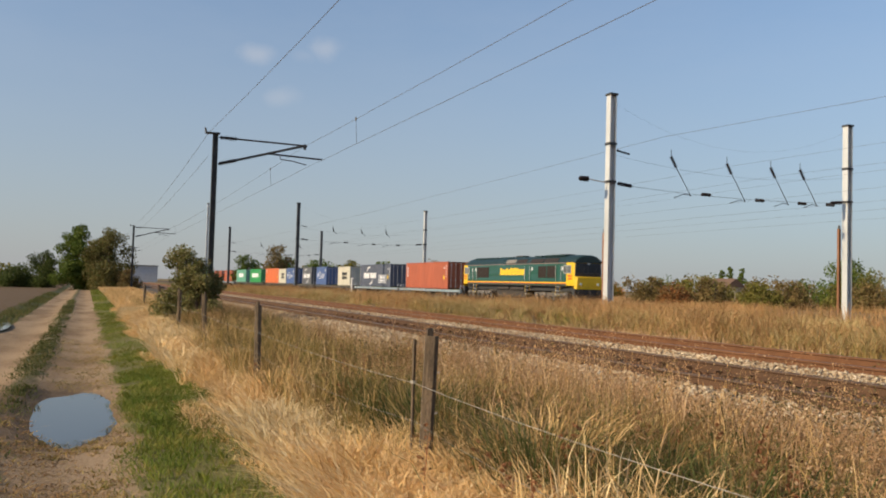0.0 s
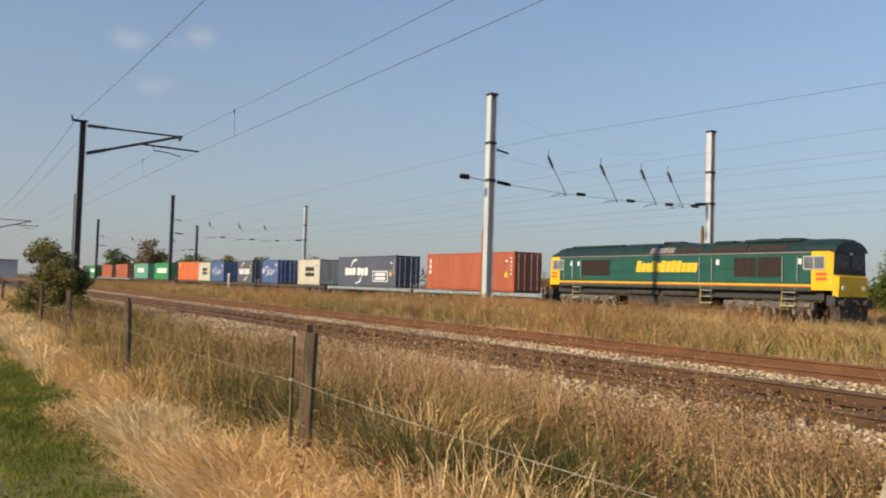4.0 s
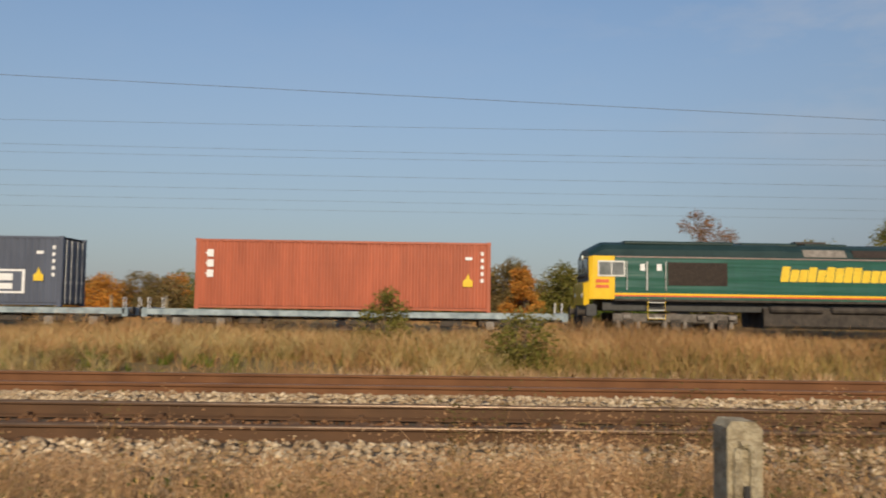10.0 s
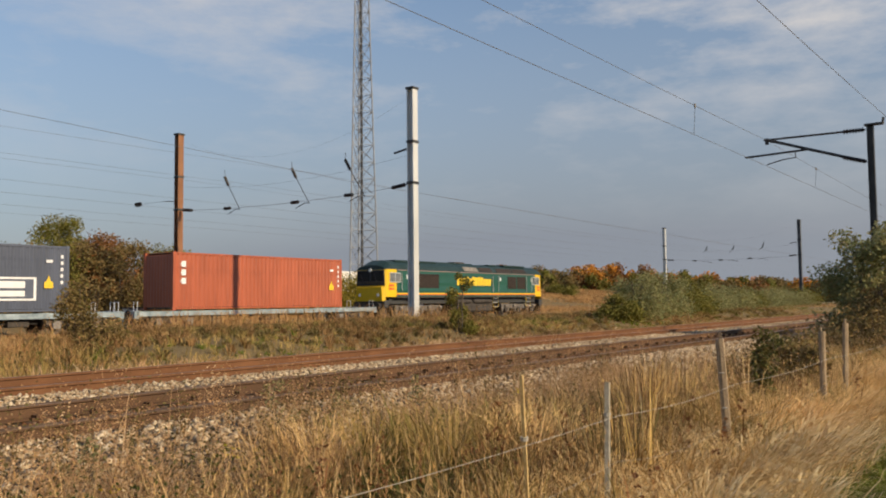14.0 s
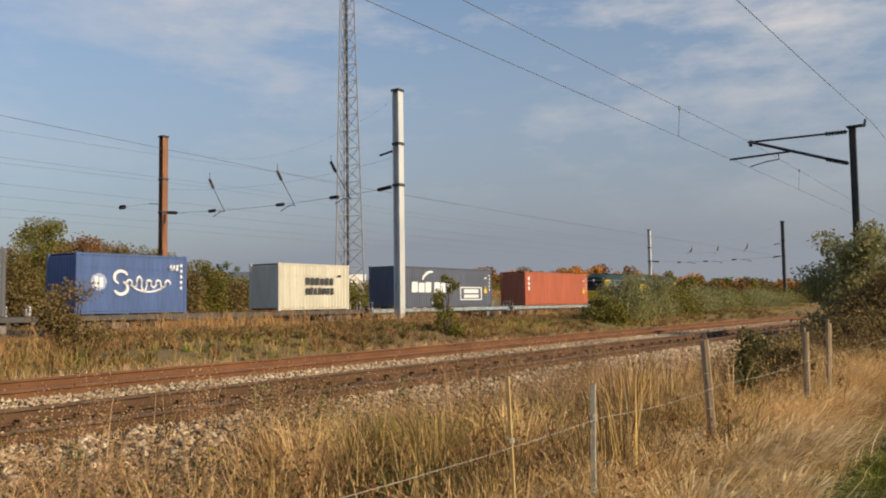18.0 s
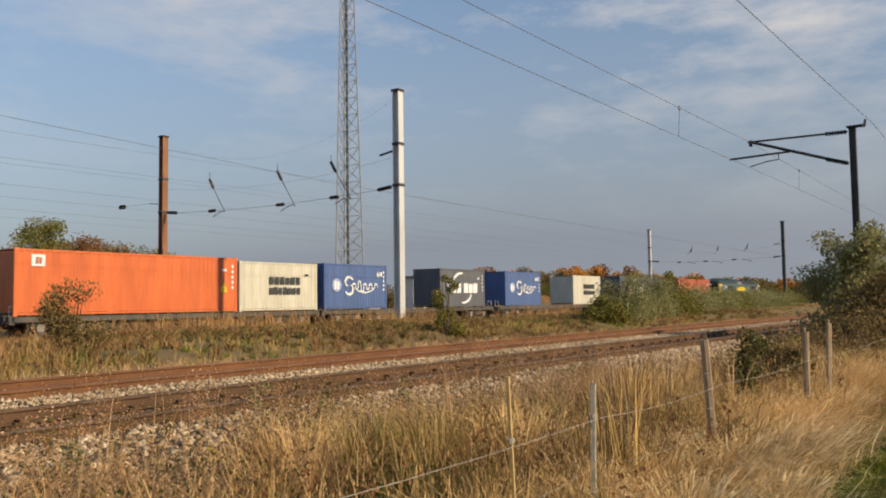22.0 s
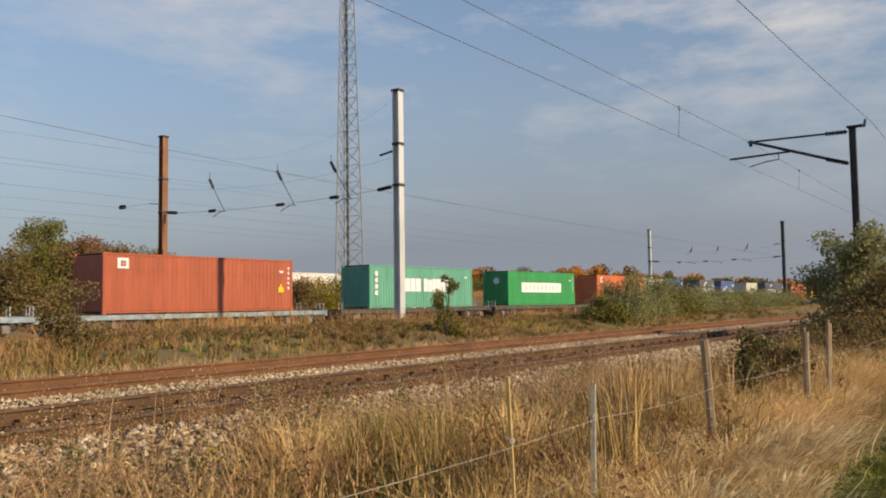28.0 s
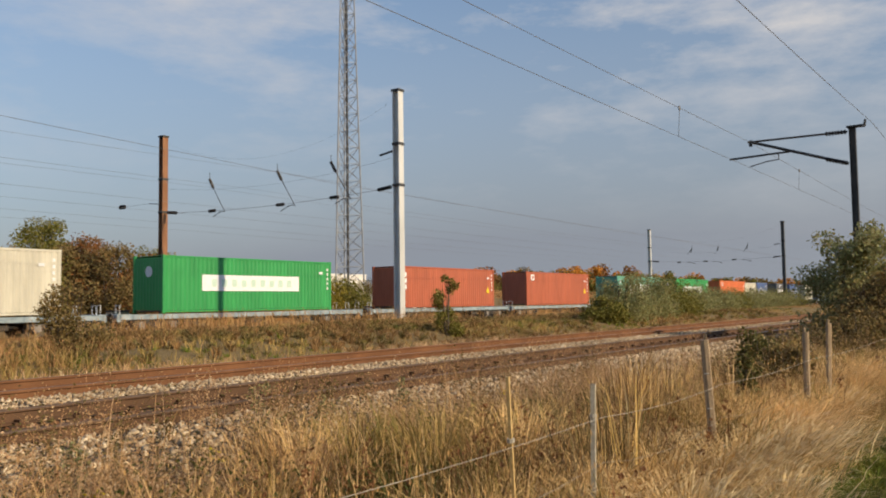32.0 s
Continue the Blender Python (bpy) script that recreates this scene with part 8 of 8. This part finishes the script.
PALE_STAKE = mat("pale lichened stake", (0.32, 0.28, 0.20), (0.50, 0.44, 0.34), 22, 0.85, 0, 0.5, 120)
CANE = mat("golden dead cane", (0.46, 0.29, 0.10), (0.66, 0.46, 0.20), 18, 0.7, 0, 0.3, 90)
concrete_post(0.80, 2.2, 1.315)
stake(-1.66, 2.2, 1.19, PALE_STAKE, 15, "thin pale leaning fence stake", 0.7)
stake(3.78, 2.22, 1.24, CANE, -7, "thin golden cane standing at the fence", 0.42)
stake(4.60, 2.2, 1.11, PALE_STAKE, 6, "thin pale steel fence stake", 0.7)
for x, y, top in ((-5.5, 2.2, 1.25), (-11.6, 2.2, 1.27), (-17.6, 2.25, 1.3), (-23.6, 2.3, 1.3), (-32.0, 2.4, 1.3), (-40.0, 2.4, 1.3), (6.97, 2.22, 1.27), (10.15, 2.2, 1.22), (11.5, 2.25, 1.28), (20.5, 2.3, 1.3)):
    tilt = (random.uniform(-2, 2), random.uniform(-3, 3))
    wooden_post(x, y, top, 0.052 if x < 0 else 0.035, (1.9, -2.6) if x == 6.97 else tilt, WOOD_DARK if x < 0 else None)
stake(-5.60, 2.15, 1.22, WOOD_DARK, 0, "thin split wooden fence stake", 0.45)
fence = thing("wire_fence", "rusty sagging wires of the railway fence", "wire fence")
FX = [-40.0, -32.0, -23.6, -17.6, -11.6, -5.5, -1.42, 0.80, 4.62, 6.85, 10.15, 15.0, 20.5]
for z, sag in ((0.92, 0.03), (0.66, 0.08)):
    pts = []
    for a, b in zip(FX, FX[1:]):
        for i in range(6):
            t = i / 6
            pts.append((a + (b - a) * t, 2.13, z - sag * 4 * t * (1 - t)))
    pts.append((FX[-1], 2.15, z))
    part("fence_wire", Mesh().path(pts, 0.0019 if z > 0.9 else 0.0011, 4), FENCE_WIRE, fence)

# puddles in the lane
m_, n_, l_, b_ = _tree("puddle water")
b_.inputs["Base Color"].default_value, b_.inputs["Roughness"].default_value = (0.035, 0.032, 0.028, 1), 0.03
tn = n_.new("ShaderNodeTexNoise")
tn.inputs["Scale"].default_value = 6
tb = n_.new("ShaderNodeBump")
tb.inputs["Strength"].default_value, tb.inputs["Distance"].default_value = 0.03, 0.02
l_.new(tn.outputs["Fac"], tb.inputs["Height"])
l_.new(tb.outputs["Normal"], b_.inputs["Normal"])
WATER = m_


def puddle(x, y, a, b, z, seed):
    rg = random.Random(seed)
    n = 40
    ph = [rg.uniform(0, 6.28) for _ in range(4)]
    edge = [1 + 0.04 * math.sin(3 * t + ph[0]) + 0.035 * math.sin(5 * t + ph[1]) + 0.03 * math.sin(9 * t + ph[2]) + 0.02 * math.sin(14 * t + ph[3]) for t in np.linspace(0, 2 * math.pi, n, endpoint=False)]
    v = [(x + a * edge[i] * math.cos(2 * math.pi * i / n), y + b * edge[i] * math.sin(2 * math.pi * i / n), z) for i in range(n)]
    tagged(part("puddle", Mesh().add(v, [tuple(range(n))]), WATER), "still puddle reflecting the sky in the lane", "puddle", kind="structure")


puddle(-11.3, -0.27, 2.45, 1.0, -0.076, 5)
puddle(-28.0, -2.35, 2.6, 0.32, 0.05, 6)
puddle(-22.6, -2.55, 1.5, 0.22, 0.07, 7)


def marker_post(x, y, h):
    m = thing("marker_post", "small white trackside marker post", "post", pose(x, y, float(ground_z(x, y)) - 0.1))
    part("shaft", Mesh().cbox(-0.12, 0.12, -0.09, 0.09, 0, h, 0.02, "z"), PLASTER, m)
    part("cap", Mesh().prism([(-0.16, h), (0.16, h), (0, h + 0.12)], -0.12, 0.12, "y"), PLASTER, m)


marker_post(-78.0, 23.4, 2.0)
marker_post(-2.6, 39.6, 1.5)
for i in range(34):
    x = -95 + i * 4.2
    m = thing("boundary_post", "pale concrete boundary fence post beyond the main lines", "fence post", pose(x, 63 + 0.12 * max(0, -x - 20), 0), "boundary fence posts")
    part("shaft", Mesh().cbox(-0.07, 0.07, -0.07, 0.07, float(ground_z(x, 63)) - 0.1, float(ground_z(x, 63)) + 1.45, 0.015, "z"), CONCRETE, m)
    part("arm", Mesh().box(-0.05, 0.05, -0.3, 0.05, float(ground_z(x, 63)) + 1.38, float(ground_z(x, 63)) + 1.48), CONCRETE, m)
# low white trackside boxes and pipes beyond the fourth line
for i, (x, w) in enumerate(((-3.8, 0.5), (12.0, 0.4), (27.0, 0.5), (48.0, 0.6))):
    m = thing("trackside_box", "pale grey lineside equipment box", "equipment box", pose(x, 40.3, float(ground_z(x, 40.3)) - 0.05))
    part("body", Mesh().cbox(-w, w, -0.3, 0.3, 0.1, 1.15, 0.03, "z"), BAR_STEEL, m)
    part("lid", Mesh().cbox(-w - 0.05, w + 0.05, -0.35, 0.35, 1.15, 1.22, 0.02, "x"), STEEL_DARK, m)


# ---- what moves: the train gathers speed from 7.9 to 10 m/s ----
def run_at(t):
    return -80.86 + 7.935 * t + 0.04234 * t * t - 0.000196 * t ** 3


def line_pose(x, lift=0.0):
    return pose(x, 36.3 + 0.007 * x, main_z(x) + lift, 0, 0, 0.40)


def motions():
    for ob, back in TRAIN:
        lift = 0.96 if ob.name.startswith("shipping_container") else 0.0
        walk(ob, [(t, line_pose(run_at(t) - back, lift)) for t in range(0, 33, 2)])
    rows = [i / FPS for i in range(961)]
    for w, r, x, z in WHEELS:
        walk(w, [(t, pose(x, 0, z) @ Matrix.Rotation((run_at(t) - run_at(0)) / r, 4, "Y")) for t in rows ])


motions()
